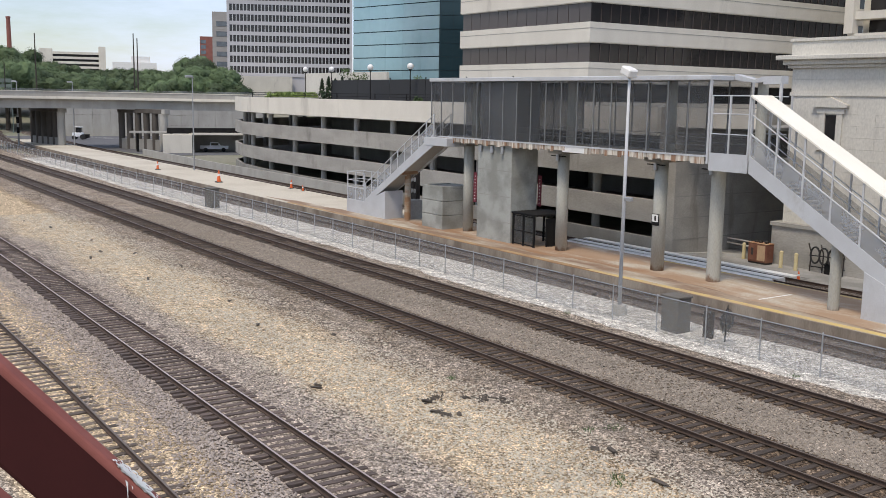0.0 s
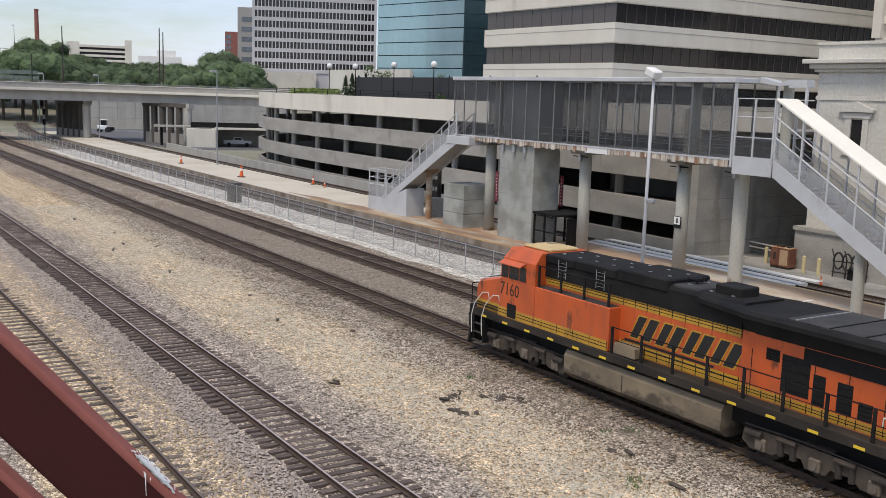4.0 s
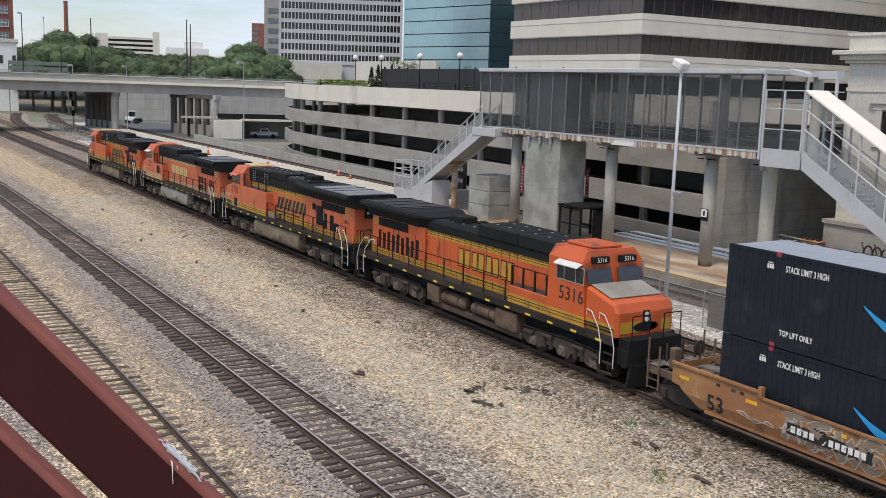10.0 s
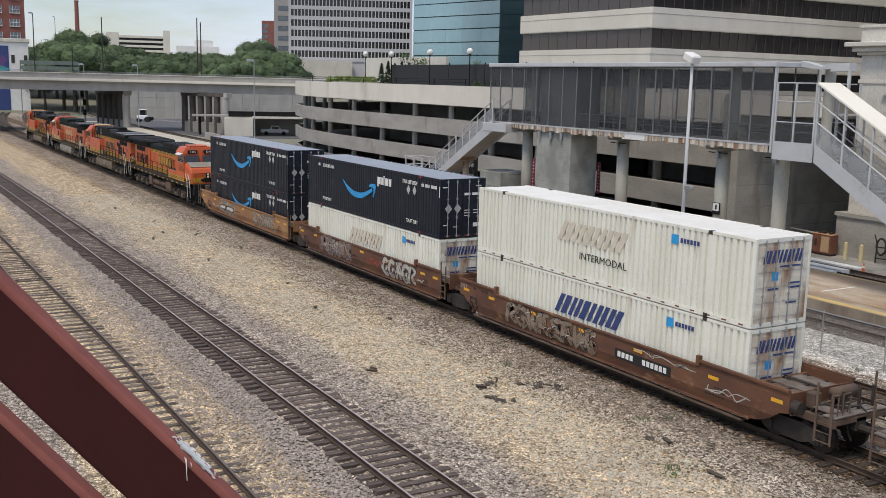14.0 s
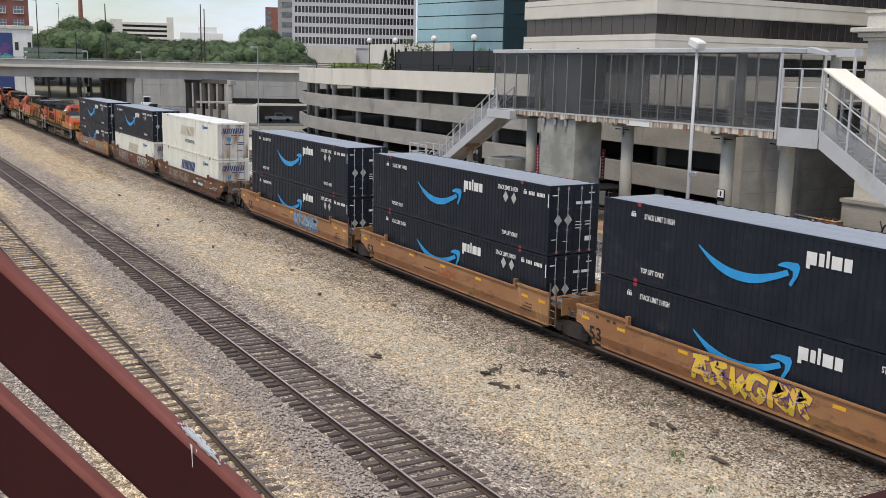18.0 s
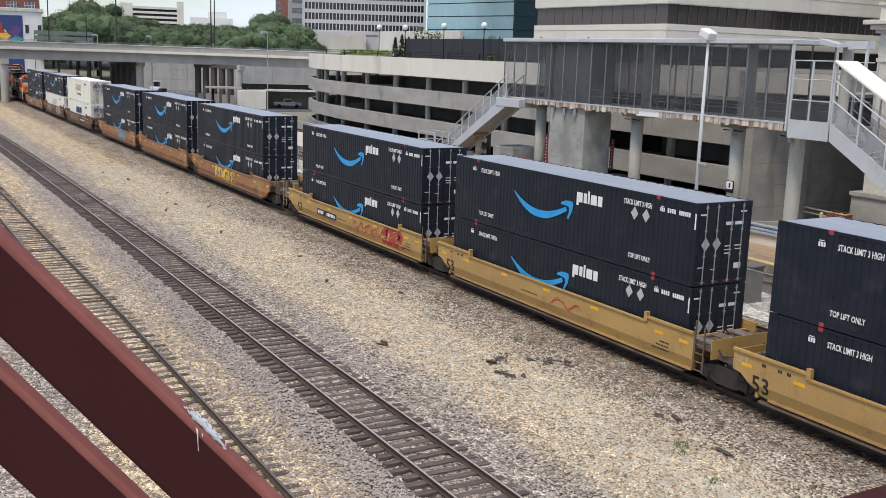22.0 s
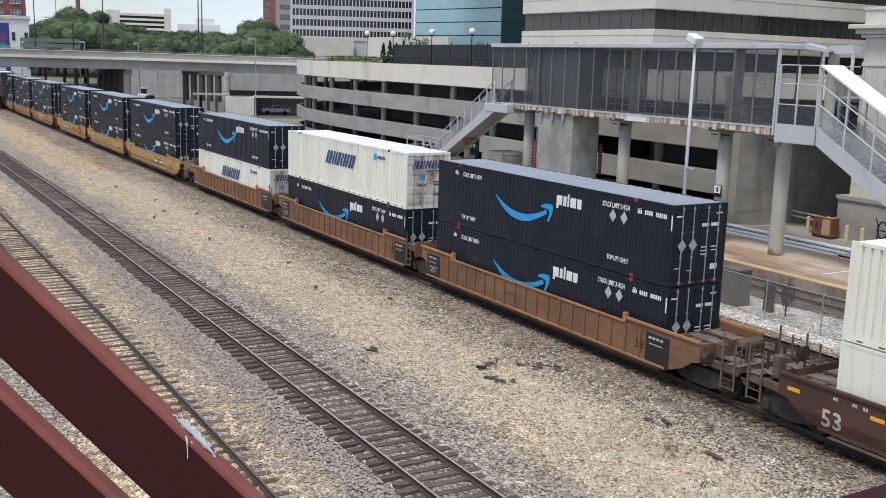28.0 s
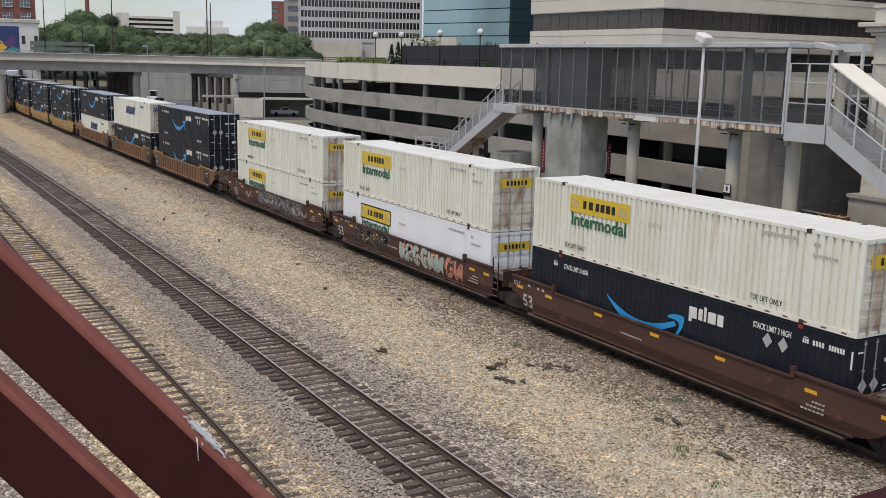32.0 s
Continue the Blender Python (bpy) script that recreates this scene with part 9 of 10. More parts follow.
def locomotive(label, number, body, trim, roof, sill_mat, tank_mat, modern, logo, box_h):
    L = thing("locomotive", label=label, category="locomotive", group="locomotives at the head of the train")
    wide = modern or trim is M["loco_yellow"]
    hx0, rad0, end = 5.0, (15.0 if modern else 15.6), 21.55
    # running board and underframe
    boxpart("sill", (0.95, 22.0, -1.55, 1.55, 1.57, 1.88), sill_mat, L, "", 0.015)
    bm = bmesh.new()
    for i in range(14):
        x = 1.6 + i * 1.5
        for s in (-1, 1):
            box(bm, x, x + 0.36, min(s * 1.552, s * 1.558), max(s * 1.552, s * 1.558), 1.60, 1.69)
    part("reflector_tape", bm, M["decal_yellow"], L, "yellow reflective tape dashes")["kind"] = "stuff"
    boxpart("underframe", (1.2, 21.7, -0.9, 0.9, 0.85, 1.57), M["loco_black"], L)
    # nose
    bm = bmesh.new()
    prof = [(1.05, 1.88), (1.05, 2.78), (1.2, 3.02), (2.75, 3.42), (2.75, 1.88)]
    rings = []
    for y, k in ((-1.42, 0.0), (-1.3, 0.09), (1.3, 0.09), (1.42, 0.0)):
        rings.append([bm.verts.new((x - (k if x < 1.3 else 0), y, z + (k if z > 2.9 else 0))) for x, z in prof])
    for a, b in zip(rings, rings[1:]):
        for i in range(5):
            bm.faces.new((a[i], a[(i + 1) % 5], b[(i + 1) % 5], b[i]))
    bm.faces.new(rings[0]), bm.faces.new(rings[-1][::-1])
    nose = part("nose", bm, body, L)
    bm = bmesh.new()
    slab(bm, [(1.5, -1.25), (2.7, -1.25), (2.7, 1.25), (1.5, 1.25)], 0, 0.02)
    for v in bm.verts:
        v.co.z += 3.165 + (v.co.x - 1.2) * 0.258
    part("nose_top_mat", bm, M["roof_dust"] if modern else M["tank_silver"], nose, "grey anti-slip nose top")
    boxpart("headlight_housing", (0.93, 0.965, -0.16, 0.16, 2.36, 2.82), M["loco_black"], nose, "", 0.01)
    bm = bmesh.new()
    slab(bm, [(0.62 * math.cos(k * 0.393), 2.2 + 0.19 * math.sin(k * 0.393)) for k in range(16)], 0.93, 0.944, "x")
    part("brand_oval", bm, M["loco_black"], nose, "dark oval brand mark on the nose")
    boxpart("nose_door", (0.93, 0.97, -0.75, -0.15, 1.95, 2.75), body, nose, "", 0.01)
    bm = bmesh.new()
    for z in (2.48, 2.68):
        rod(bm, (0.9, 0.0, z), (0.97, 0.0, z), 0.09, 12)
    part("headlight", bm, M["lamp_glass"], nose, "twin headlight")
    boxpart("nose_band", (0.945, 0.962, -1.25, 1.25, 2.0, 2.42), trim, nose, "stripe round the nose")
    # cab
    bm = bmesh.new()
    sec = [(-1.5, 1.88), (1.5, 1.88), (1.5, 4.36), (1.18, 4.8), (-1.18, 4.8), (-1.5, 4.36)]
    sweep(bm, sec, [lambda u, v: (2.7 + max(0, v - 3.4) * 0.3, u, v), lambda u, v: (5.1, u, v)])
    cab = part("cab", bm, body, L)
    boxpart("cab_roof_top", (3.3, 5.0, -0.75, 0.75, 4.79, 4.93), M["loco_cream"] if modern else body, cab, "air conditioner hump", 0.05)
    bm = bmesh.new()
    slab(bm, [(-1.38, 0), (-0.16, 0), (-0.16, 0.55), (-1.2, 0.55), (-1.38, 0.46)], 0, 0.03, "x")
    slab(bm, [(0.16, 0), (1.38, 0), (1.38, 0.46), (1.2, 0.55), (0.16, 0.55)], 0, 0.03, "x")
    for v in bm.verts:
        v.co.z += 3.55
        v.co.x += 2.68 + max(0, v.co.z - 3.4) * 0.3
    part("windscreen", bm, M["cab_glass"], cab)
    for s in (-1, 1):
        boxpart("window_frame", (2.84, 4.56, min(s * 1.5, s * 1.515), max(s * 1.5, s * 1.515), 3.5, 4.17), body if modern else M["galv"], cab, "painted window frame" if modern else "bare metal window frame")
        for a, b in ((2.89, 3.34), (3.40, 4.04), (4.10, 4.52)):
            boxpart("side_window", (a, b, min(s * 1.515, s * 1.522), max(s * 1.515, s * 1.522), 3.55, 4.12), M["cab_glass"], cab)
        bm = bmesh.new()
        slab(bm, [(s * 1.5, 4.28), (s * 1.78, 4.14), (s * 1.78, 4.17), (s * 1.5, 4.31)], 3.0, 4.45, "x")
        part("visor", bm, body if modern else M["rail_white"], cab)
        boxpart("cab_band", (2.72, 5.08, min(s * 1.5, s * 1.506), max(s * 1.5, s * 1.506), 1.9, 2.28), trim, cab, "stripe band along the cab foot")
        boxpart("nose_side_band", (1.1, 2.7, min(s * 1.42, s * 1.428), max(s * 1.42, s * 1.428), 1.9, 2.3), trim, nose)
    bm = bmesh.new()
    for s in (-1, 1):
        for z in (2.03, 2.15):
            box(bm, 1.1, 5.08, min(s * 1.429, s * 1.512), max(s * 1.429, s * 1.512), z, z + 0.025)
    part("pinstriping", bm, M["loco_black"], cab)["kind"] = "stuff"
    letters("road_number", number, 0.76, M["decal_black"], cab, on_side(3.45 if modern else 3.84, 3.05, -1.506, 0.86 if modern else 0.9))
    m_far = Matrix.Translation((3.6, 1.506, 2.98)) @ pose(0, 0, 0, 90, 0, 180)
    letters("road_number", number, 0.78, M["decal_black"], cab, m_far)
    for y in (-0.68, 0.68):
        bm = bmesh.new()
        box(bm, 2.82, 3.05, y - 0.4, y + 0.4, 4.3, 4.56, 0.02)
        nb = part("number_board", bm, M["loco_black"], cab, "black number board")
        letters("number_lettering", number, 0.24, M["decal_white"], nb, Matrix.Translation((2.816, y, 4.43)) @ pose(0, 0, 0, 90, 0, -90))
    # low equipment box with a railed walkway on top
    box_end = 9.45 if modern else 7.85
    if modern:
        for s in (-1, 1):
            boxpart("battery_hatch", (3.34, 3.93, min(s * 1.5, s * 1.518), max(s * 1.5, s * 1.518), 1.93, 2.5), M["grille"], cab, "black louvred hatch")
    boxpart("side_box", (5.1, box_end, -1.5, 1.5, 1.88, box_h), body, L, "orange equipment box beside the hood", 0.03)
    boxpart("box_top", (5.12, box_end - 0.05, -1.44, 1.44, box_h, box_h + 0.015), M["roof_dust"], L)
    for s in (-1, 1):
        boxpart("box_band", (5.12, box_end - 0.02, min(s * 1.508, s * 1.5), max(s * 1.508, s * 1.5), 1.9, 2.28), trim, L)
        bm = bmesh.new()
        for z in (2.03, 2.15):
            box(bm, 5.12, box_end - 0.02, min(s * 1.514, s * 1.508), max(s * 1.514, s * 1.508), z, z + 0.025)
        k = 5.6
        while k < box_end:
            box(bm, k, k + 0.02, min(s * 1.514, s * 1.508), max(s * 1.514, s * 1.508), 1.92, 2.28)
            k += 0.95
        part("pinstriping", bm, M["loco_black"], L)["kind"] = "stuff"
        if not modern and box_h > 3:
            boxpart("louvre", (6.16, 7.02, min(s * 1.512, s * 1.5), max(s * 1.512, s * 1.5), 2.45, 3.1), M["grille"], L)
    if modern:
        boxpart("tool_box", (box_end + 0.25, box_end + 1.35, -1.46, -1.0, 1.9, 2.3), M["tank_tan"], L, "dusty tool box on the running board", 0.03)
    top_z = box_h
    for s in (-1, 1):
        bm = bmesh.new()
        rod(bm, (5.15, s * 1.42, top_z + 0.85), (box_end - 0.1, s * 1.42, top_z + 0.85), 0.022, 6)
        part("walkway_rail", bm, M["loco_black"], L)
        for k in range(4):
            x = 5.2 + k * (box_end - 5.4) / 3
            boxpart("rail_post", (x, x + 0.1, s * 1.42 - 0.025, s * 1.42 + 0.025, top_z, top_z + 0.86), M["loco_black"], L)
    # long hood
    bm = bmesh.new()
    sec = [(-0.95, 1.88), (0.95, 1.88), (0.95, 3.9), (-0.95, 3.9)]
    sweep(bm, sec, [lambda u, v: (hx0, u, v), lambda u, v: (rad0 + 0.6, u, v)])
    hood = part("long_hood", bm, body, L)
    bm = bmesh.new()
    t0 = 4.72 if modern else 4.42
    sec = [(-1.0, 3.88), (1.0, 3.88), (1.0, t0 - 0.14), (0.86, t0), (-0.86, t0), (-1.0, t0 - 0.14)]
    sweep(bm, sec, [lambda u, v: (hx0 + 0.08, u, v), lambda u, v: (rad0, u, v)])
    rf = part("hood_roof", bm, roof, L, "dark roof of the long hood")
    if modern:
        for a, b, z in ((5.12, 6.9, 4.80), (6.94, 9.2, 4.82), (9.24, 11.75, 4.90)):
            boxpart("roof_deck", (a, b, -1.06, 1.06, 4.45, z), roof, rf, "black roof module", 0.05)
        boxpart("roof_deck", (11.85, 13.0, -0.9, 0.9, 4.5, 4.78), M["roof_dust"], rf, "dusty lower roof step", 0.04)
        for s in (-1, 1):
            for x in (6.0, 8.2):
                bm = bmesh.new()
                for k in range(5):
                    rod(bm, (x, s * 1.09, 4.06 + k * 0.13), (x + 0.45, s * 1.09, 4.06 + k * 0.13), 0.007, 5)
                for k in (0.0, 0.45):
                    rod(bm, (x + k, s * 1.09, 3.98), (x + k, s * 1.09, 4.68), 0.014, 5)
                part("roof_ladder", bm, M["galv"], rf, "bare metal ladder frame")
    else:
        for a, b in ((5.2, 7.9), (7.94, 11.0)):
            boxpart("roof_deck", (a, b, -1.06, 1.06, 4.2, 4.78), roof, rf, "dark roof module over the blower", 0.06)
        for x in (5.5, 6.3):
            boxpart("vent", (x, x + 0.6, -1.03, -1.02, 4.0, 4.5), M["grille"], rf)
    bm = bmesh.new()
    for k in range(10):
        x = 5.5 + k * 0.95
        for y in (-0.45, 0.45):
            hz = 4.835 if modern and x < 9.2 else 4.92 if modern and x < 11.7 else 4.80 if x < 13 and (modern or x < 11) else t0 + 0.03
            box(bm, x, x + 0.12, y - 0.04, y + 0.04, t0 - 0.02, hz)
    part("lift_lugs", bm, M["galv"], rf)
    boxpart("exhaust_pipe", (13.3, 14.4, -0.45, 0.45, t0 - 0.1, t0 + 0.3), M["loco_black"], L, "sooty exhaust stack", 0.04)
    bm = bmesh.new()
    for k in (-0.18, 0.0, 0.18):
        rod(bm, (11.9, k, t0 + 0.18), (12.35, k, t0 + 0.2), 0.035, 8, 0.075)
    rod(bm, (12.1, 0, t0 - 0.05), (12.1, 0, t0 + 0.16), 0.03, 6)
    part("horn", bm, M["loco_black"], L)
    # hood doors and stripes
    k, door_x = 0, box_end + 0.15
    while door_x < rad0 - 0.5:
        for s in (-1, 1):
            boxpart("hood_door", (door_x, door_x + 0.56, min(s * 0.95, s * 0.962), max(s * 0.95, s * 0.962), 2.34, 3.58), body, hood)
        door_x += 0.6
    for s in (-1, 1):
        for z0, z1 in ((1.92, 2.32), (3.6, 3.9)) if wide else ((1.92, 2.14), (3.7, 3.88)):
            boxpart("stripe", (hx0 + 0.12 if z0 > 3 else box_end, rad0 if z0 > 3 else end, min(s * 0.95, s * 0.964), max(s * 0.95, s * 0.964), z0, z1), trim, hood)
        bm = bmesh.new()
        for z in (2.05, 2.18, 3.7, 3.8) if wide else (2.02, 3.78):
            box(bm, hx0 + 0.15 if z > 3 else box_end, rad0, min(s * 0.964, s * 0.968), max(s * 0.964, s * 0.968), z, z + 0.022)
        x = box_end + 0.12
        while x < rad0:
            for z0, z1 in ((1.92, 2.32), (3.6, 3.9)) if wide else ():
                box(bm, x, x + 0.03, min(s * 0.964, s * 0.969), max(s * 0.964, s * 0.969), z0, z1)
            x += 0.6
        part("pinstriping", bm, M["loco_black"], hood)["kind"] = "stuff"
    # the brand as plain bars
    a0, a1, z0, z1 = (10.0, 15.0, 2.55, 3.36) if modern else (8.95, 13.6, 2.6, 3.38)
    w = (a1 - a0) / 4
    sk = 0.42 if modern else 0.0
    for i in range(4):
        for k, wd in ((0.02, 0.3), (0.46, 0.34)):
            xx = a0 + (i + k) * w
            if wide:
                plate("brand_bar_edge", xx - 0.05, xx + w * wd + 0.05, z0 - 0.05, z1 + 0.05, M["loco_yellow"] if modern else M["loco_black"], hood, "", -0.972, 0.004, sk)
            plate("brand_bar", xx, xx + w * wd, z0, z1, logo, hood, "painted brand bar", -0.978, 0.004, sk)
    if modern:
        plate("brand_underline", a0 - 0.3, a1 - 1.1, z0 - 0.2, z0 - 0.11, logo, hood, "", -0.978, 0.004, 0.1)
    # radiator end with overhanging wings
    bm = bmesh.new()
    sweep(bm, [(-1.05, 1.88), (1.05, 1.88), (1.05, 3.9), (-1.05, 3.9)], [lambda u, v: (rad0 + 0.1, u, v), lambda u, v: (end - 0.25, u, v), lambda u, v: (end, u * 0.86, v)])
    rad = part("radiator_cab", bm, body, L)
    for s in (-1, 1):
        slots = ((16.05, 0.5, 3.2, 3.56), (16.65, 1.0, 2.35, 3.5), (17.78, 0.42, 2.25, 3.16), (18.6, 0.5, 2.25, 3.14), (19.3, 0.45, 2.25, 2.75)) if modern else \
            tuple((16.3 + 0.5 * k, 0.3, 2.2 + 0.03 * (k % 3), 3.2 - 0.12 * (k % 2)) for k in range(9)) if tank_mat is M["tank_brown"] else ((16.74, 0.5, 2.62, 3.1), (16.74, 0.5, 2.05, 2.52), (17.4, 0.5, 2.62, 3.1), (17.4, 0.5, 2.05, 2.52), (18.2, 0.42, 2.05, 3.1), (19.26, 0.32, 2.2, 3.05), (19.7, 0.3, 2.2, 3.05), (20.15, 0.3, 2.25, 3.0))
        for x, wd, za, zb in slots:
            boxpart("grille_panel", (x, x + wd, min(s * 1.05, s * 1.062), max(s * 1.05, s * 1.062), za, zb), M["grille"], rad)
            for k in range(4):
                zz = za + (zb - za) * (k + 0.5) / 4
                boxpart("louvre", (x + 0.02, x + wd - 0.02, min(s * 1.062, s * 1.08), max(s * 1.062, s * 1.08), zz - 0.02, zz + 0.02), M["loco_black"], rad)
        for i in range(5):
            x = 15.5 + i * 1.15
            boxpart("rad_door_frame", (x, x + 0.025, min(s * 1.05, s * 1.058), max(s * 1.05, s * 1.058), 1.95, 3.4), M["loco_black"], rad)
        boxpart("stripe", (rad0 + 0.1, end - 0.3, min(s * 1.05, s * 1.056), max(s * 1.05, s * 1.056), 1.92, 2.2), trim, rad)
        bm = bmesh.new()
        for z in (2.0, 2.09):
            box(bm, rad0 + 0.1, end - 0.3, min(s * 1.056, s * 1.06), max(s * 1.056, s * 1.06), z, z + 0.022)
        for i in range(10):
            x = rad0 + 0.4 + i * 0.55
            box(bm, x, x + 0.03, min(s * 1.056, s * 1.061), max(s * 1.056, s * 1.061), 1.92, 2.2)
        part("pinstriping", bm, M["loco_black"], rad)["kind"] = "stuff"
        boxpart("intake", (17.4, 20.6, min(s * 1.05, s * 1.07), max(s * 1.05, s * 1.07), 3.42, 3.86), M["grille"], rad)
    wing = [(-1.05, 3.88), (1.05, 3.88), (1.12, 4.3), (1.58, 4.4), (1.58, 4.54), (1.46, 4.64), (-1.46, 4.64), (-1.58, 4.54), (-1.58, 4.4), (-1.12, 4.3)]
    bm = bmesh.new()
    wa, wb = (13.1, 15.6) if modern else (15.2, 16.3)
    sweep(bm, wing, [lambda u, v: (wa, u * 0.64, min(v, t0 + 0.06)), lambda u, v: (wb, u, v), lambda u, v: (end + 0.35, u, v)])
    wg = part("radiator_wing", bm, roof, L, "dark overhanging radiator wings")
    boxpart("radiator_top", (rad0 + 1.9, end + 0.1, -1.34, 1.34, 4.64, 4.675), M["mullion_grey"] if body is M["orange_faded"] else M["roof_dust"], wg, "dusty radiator screens")
    for i in range(4):
        x = rad0 + 2.2 + i * 1.15
        boxpart("screen_frame", (x, x + 0.05, -1.34, 1.34, 4.675, 4.7), M["galv"] if modern and i in (0, 3) else roof, wg)
    bm = bmesh.new()
    box(bm, end, end + 0.16, -0.3, 0.3, 3.3, 3.9, 0.03)
    hl = part("headlight_housing", bm, M["loco_black"], rad)
    bm = bmesh.new()
    for y in (-0.13, 0.13):
        rod(bm, (end + 0.16, y, 3.62), (end + 0.175, y, 3.62), 0.075, 12)
    part("headlight", bm, M["lamp_glass"], hl)
    for s in (-1, 1):
        for k in range(3):
            boxpart("end_band", (19.95, end - 0.26, min(s * 1.05, s * 1.06), max(s * 1.05, s * 1.06), 3.42 + k * 0.14, 3.5 + k * 0.14), trim, rad)
    boxpart("end_stripe", (end + 0.002, end + 0.01, -0.85, 0.85, 1.95, 2.3), trim, rad)
    letters("number_board", number, 0.34, M["decal_black"], rad, on_side(end - 0.8, 3.0, -1.062, 0.9))
    # handrails along the running board
    for s in (-1, 1):
        bm = bmesh.new()
        rod(bm, (box_end + 0.2, s * 1.48, 2.85), (21.6, s * 1.48, 2.85), 0.022, 6)
        rod(bm, (box_end + 0.2, s * 1.48, 2.4), (21.6, s * 1.48, 2.4), 0.014, 6)
        part("handrail", bm, M["loco_black"], L)
        n = 9
        for i in range(n):
            x = box_end + 0.2 + (21.4 - box_end) * i / (n - 1)
            w = 0.055 if modern else 0.03
            boxpart("stanchion", (x - w, x + w, s * 1.48 - 0.02, s * 1.48 + 0.02, 1.88, 2.86), M["loco_black"], L)
    # ends
    steps(L, 0.95, True)
    steps(L, 22.05, False)
    for x0, x1, d in ((0.35, 0.95, -1), (22.0, 22.5, 1)):
        bm = bmesh.new()
        box(bm, x0, x1, -1.35, 1.35, 0.9, 1.5, 0.02)
        xa = x0 if d < 0 else x1
        slab(bm, [(-1.35, 0.16), (1.35, 0.16), (1.2, 0.95), (-1.2, 0.95)], xa - 0.06, xa + 0.06, "x")
        part("pilot", bm, M["loco_black"], L, "black pilot plate and plough")
        bm = bmesh.new()
        xc = 0.1 if d < 0 else 22.6
        rod(bm, (xc, 0, 0.9), (xc - d * 0.6, 0, 0.9), 0.14, 8)
        box(bm, xc - 0.2, xc + 0.2, -0.22, 0.22, 0.7, 1.1, 0.04)
        part("coupler", bm, M["truck_steel"], L)
        for y in (-0.5, -0.35, 0.35, 0.5):
            bm = bmesh.new()
            pipe(bm, [(xa + d * 0.05, y, 1.2), (xa + d * 0.25, y, 0.75), (xa + d * 0.3, y * 1.1, 0.45), (xa + d * 0.12, y, 0.5)], 0.025)
            part("air_hose", bm, M["tar"], L)
        for s in (-1, 1):
            bm = bmesh.new()
            pipe(bm, [(xa, s * 1.2, 1.88), (xa, s * 1.2, 2.8), (xa, s * 0.35, 2.8), (xa, s * 0.35, 1.88)], 0.022)
            part("end_rail", bm, M["loco_black"], L)
        boxpart("end_deck", (min(xa, xa - d * 0.75), max(xa, xa - d * 0.75), -1.3, 1.3, 1.5, 1.88), M["loco_black"], L)
    # tank and trucks
    if tank_mat is M["tank_brown"]:
        boxpart("fuel_tank", (7.1, 14.6, -1.25, 1.25, 0.32, 0.62), tank_mat, L, "dusty low tank", 0.05)
        for xa in (9.0, 11.6):
            bm = bmesh.new()
            for s in (-1, 1):
                rod(bm, (xa - 0.02, s * 1.12, 0.95), (xa + 1.82, s * 1.12, 0.95), 0.29, 16)
                rod(bm, (xa - 0.14, s * 1.12, 0.95), (xa - 0.02, s * 1.12, 0.95), 0.14, 16, 0.29)
                rod(bm, (xa + 1.82, s * 1.12, 0.95), (xa + 1.94, s * 1.12, 0.95), 0.29, 16, 0.14)
            at = part("air_tank", bm, tank_mat, L, "rusty air reservoir")
            for q in (0.35, 1.4):
                bm = bmesh.new()
                for s in (-1, 1):
                    rod(bm, (xa + q, s * 1.12, 0.95), (xa + q + 0.07, s * 1.12, 0.95), 0.302, 16)
                part("strap", bm, M["truck_steel"], at, "dark steel strap")
            bm = bmesh.new()
            for s in (-1, 1):
                pipe(bm, [(xa + 1.9, s * 1.12, 0.95), (xa + 2.15, s * 1.2, 0.95), (xa + 2.2, s * 1.2, 0.7), (xa + 2.4, s * 1.2, 0.66)], 0.03)
            part("air_pipe", bm, M["truck_steel"], L)
        boxpart("battery_box", (7.2, 8.8, 0.9, 1.45, 0.6, 1.42), tank_mat, L, "", 0.03)
        boxpart("battery_box", (13.6, 14.7, 0.9, 1.45, 0.6, 1.42), tank_mat, L, "", 0.03)
        boxpart("tank_core", (7.1, 14.6, -0.85, 0.85, 0.6, 1.45), M["loco_black"], L)
    else:
        bm = bmesh.new()
        sweep(bm, [(-1.1, 0.3), (1.1, 0.3), (1.42, 0.55), (1.42, 1.2), (1.3, 1.4), (-1.3, 1.4), (-1.42, 1.2), (-1.42, 0.55)], [lambda u, v: (7.0, u, v), lambda u, v: (14.8, u, v)])
        ft = part("fuel_tank", bm, tank_mat, L, "dust-coated fuel tank")
        boxpart("tank_seam", (10.2, 10.24, -1.43, -1.42, 0.55, 1.2), M["truck_steel"], ft)
    loco_truck(L, 4.3, "grimy three-axle truck frame")
    loco_truck(L, 18.2, "grimy three-axle truck frame")
    return L


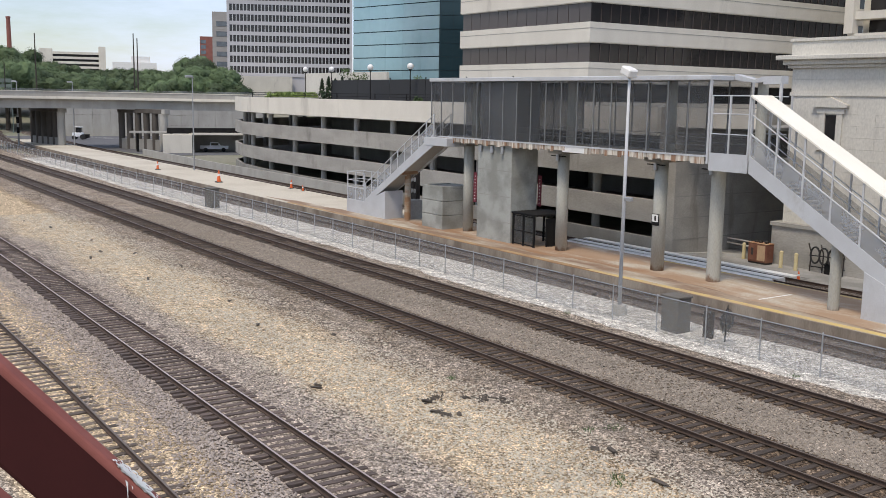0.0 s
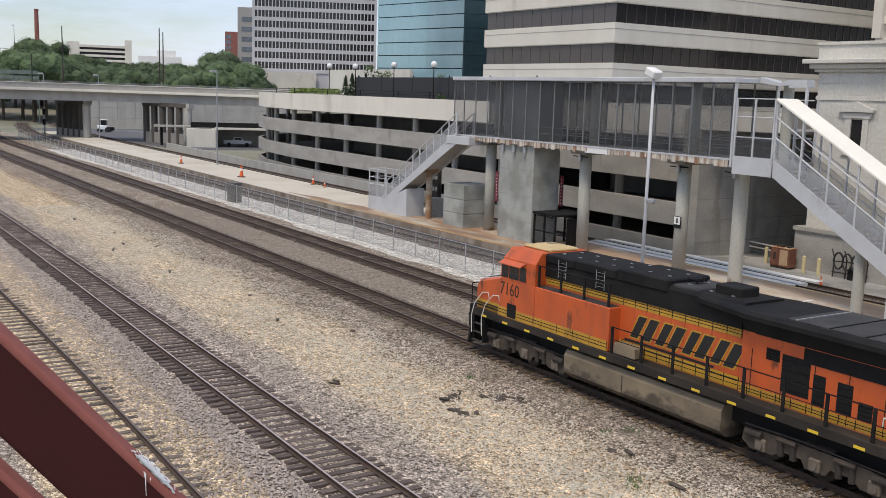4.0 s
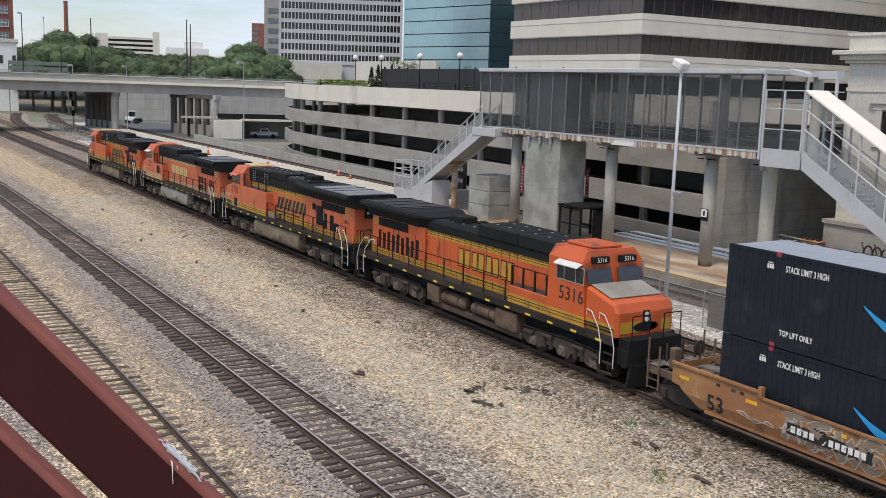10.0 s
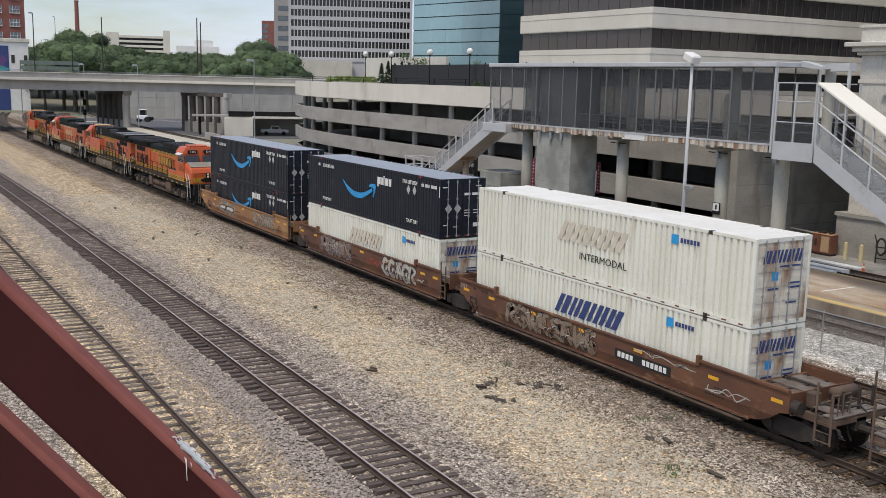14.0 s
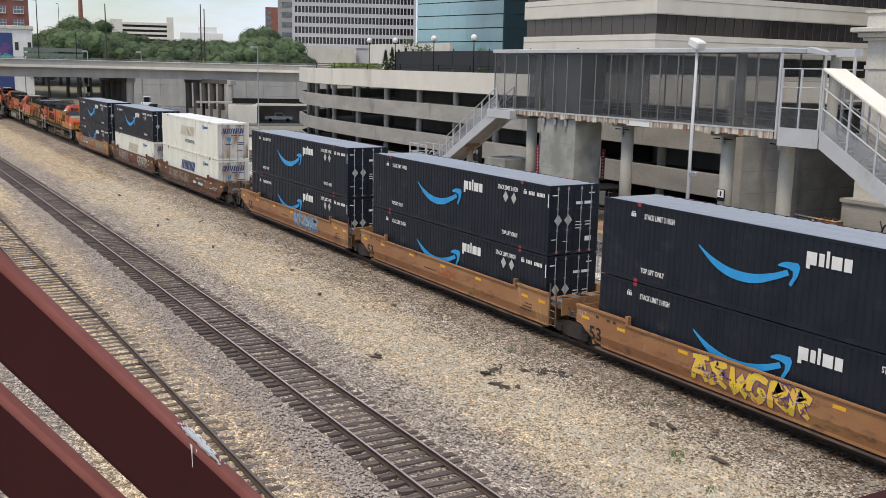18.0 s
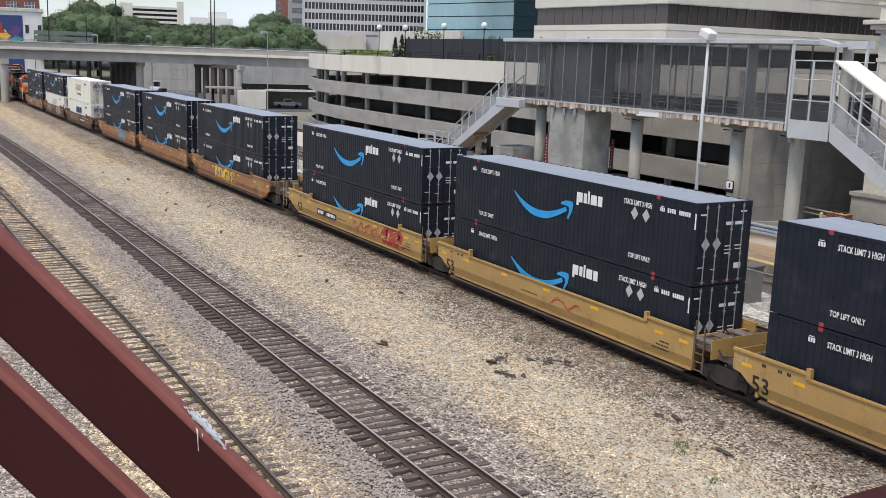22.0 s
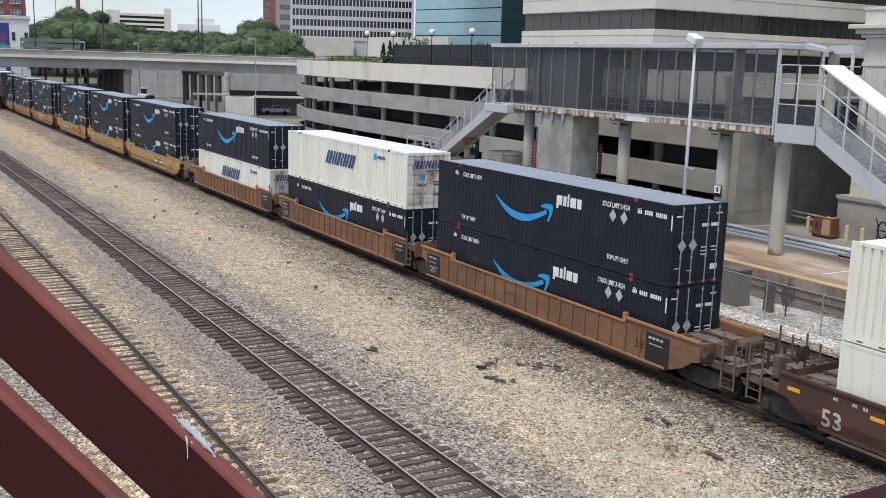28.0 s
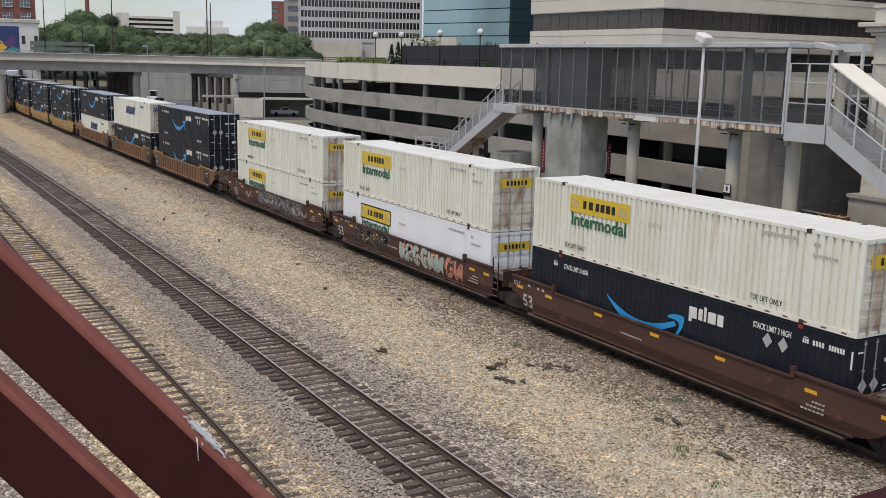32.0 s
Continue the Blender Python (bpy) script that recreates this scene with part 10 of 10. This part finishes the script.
ORANGE_BLACK = "orange and black diesel locomotive with yellow stripes, number "
for x0, label, number, body, trim, roof, sill_mat, tank, modern, logo, turned, box_h in (
        (19.3, ORANGE_BLACK + "7160", "7160", M["orange"], M["loco_yellow"], M["loco_black"], M["sill_dust"], M["tank_tan"], True, M["decal_black"], False, 3.5),
        (42.35, "faded orange locomotive with dark green roof and cream stripes, number 739", "739", M["orange_faded"], M["loco_cream"], M["loco_green"], M["sill_dust"], M["tank_silver"], False, M["loco_cream"], False, 3.25),
        (65.4, "sun-faded orange and black diesel locomotive, number 5790", "5790", M["orange_faded"], M["loco_yellow"], M["loco_black"], M["sill_dust"], M["tank_tan"], True, M["decal_black"], False, 3.5),
        (87.9, "orange locomotive facing backwards, yellow stripes, brown tanks, number 5316", "5316", M["orange"], M["loco_yellow"], M["loco_green"], M["sill_dust"], M["tank_brown"], False, M["loco_yellow"], True, 2.62)):
    L = locomotive(label, number, body, trim, roof, sill_mat, tank, modern, logo, box_h)
    if turned:
        # the far side becomes the near one: repeat the painted brand there
        for ob in [o for o in L.children_recursive if o.name.startswith("brand_bar")]:
            c = ob.copy()
            scene.collection.objects.link(c)
            c.matrix_basis = Matrix.Rotation(math.pi, 4, "Z")
            c.location = (21.6, 0, 0)
    TRAIN.append((L, x0, 0.0, turned, LEN / 2))


# ---- what moves ----
def on_main(x):
    """A pose on the main track: at x, turned along the line."""
    y = LINES["main"](x)
    turn = math.atan2(LINES["main"](x + 4) - LINES["main"](x - 4), 8)
    return Matrix.Translation((x, y, 0)) @ Matrix.Rotation(turn, 4, "Z")


def motions():
    for ob, x0, z, turned, mid in [(*r, 8.08) if len(r) == 4 else r for r in TRAIN]:
        rows = []
        for t in range(0, 33):
            # each vehicle is set by its middle
            m = on_main(x0 + mid - SPEED * t) @ Matrix.Translation((-mid, 0, z))
            if turned:
                m = on_main(x0 + mid - SPEED * t) @ Matrix.Rotation(math.pi, 4, "Z") @ Matrix.Translation((-mid, 0, z))
            rows.append((t, m))
        walk(ob, rows)
    # the pigeon: a shallow arc from beyond the siding towards the bridge, gone to the yard's edge before and after
    fly = [(0, (-75, -30, 5.0)), (4.6, (-38.5, 1.0, 6.0)), (5.5, (-23.6, 6.0, 6.5)), (5.7, (-20.91, 7.07, 6.52)), (5.9, (-18.26, 7.85, 6.74)), (6.0, (-16.73, 8.45, 6.71)), (6.1, (-15.15, 9.19, 6.72)), (6.2, (-13.4, 10.0, 6.5)), (6.6, (-8.5, 9.5, 6.2)), (8, (6, 4, 6.6)), (14, (50, -25, 8.0)), (32, (70, -40, 8.0))]
    walk(bird, [(t, pose(*p, 12, -4, 18)) for t, p in fly])
    for w, s in WINGS:
        beat = [(0, 20), (5.4, 20)] + [(5.5 + 0.05 * k, 15 + 50 * math.cos(k * 1.5708)) for k in range(17)] + [(7, 20), (32, 20)]
        walk(w, [(t, pose(0, s * 0.04, 0.03, s * a, 0, 0)) for t, a in beat])


motions()
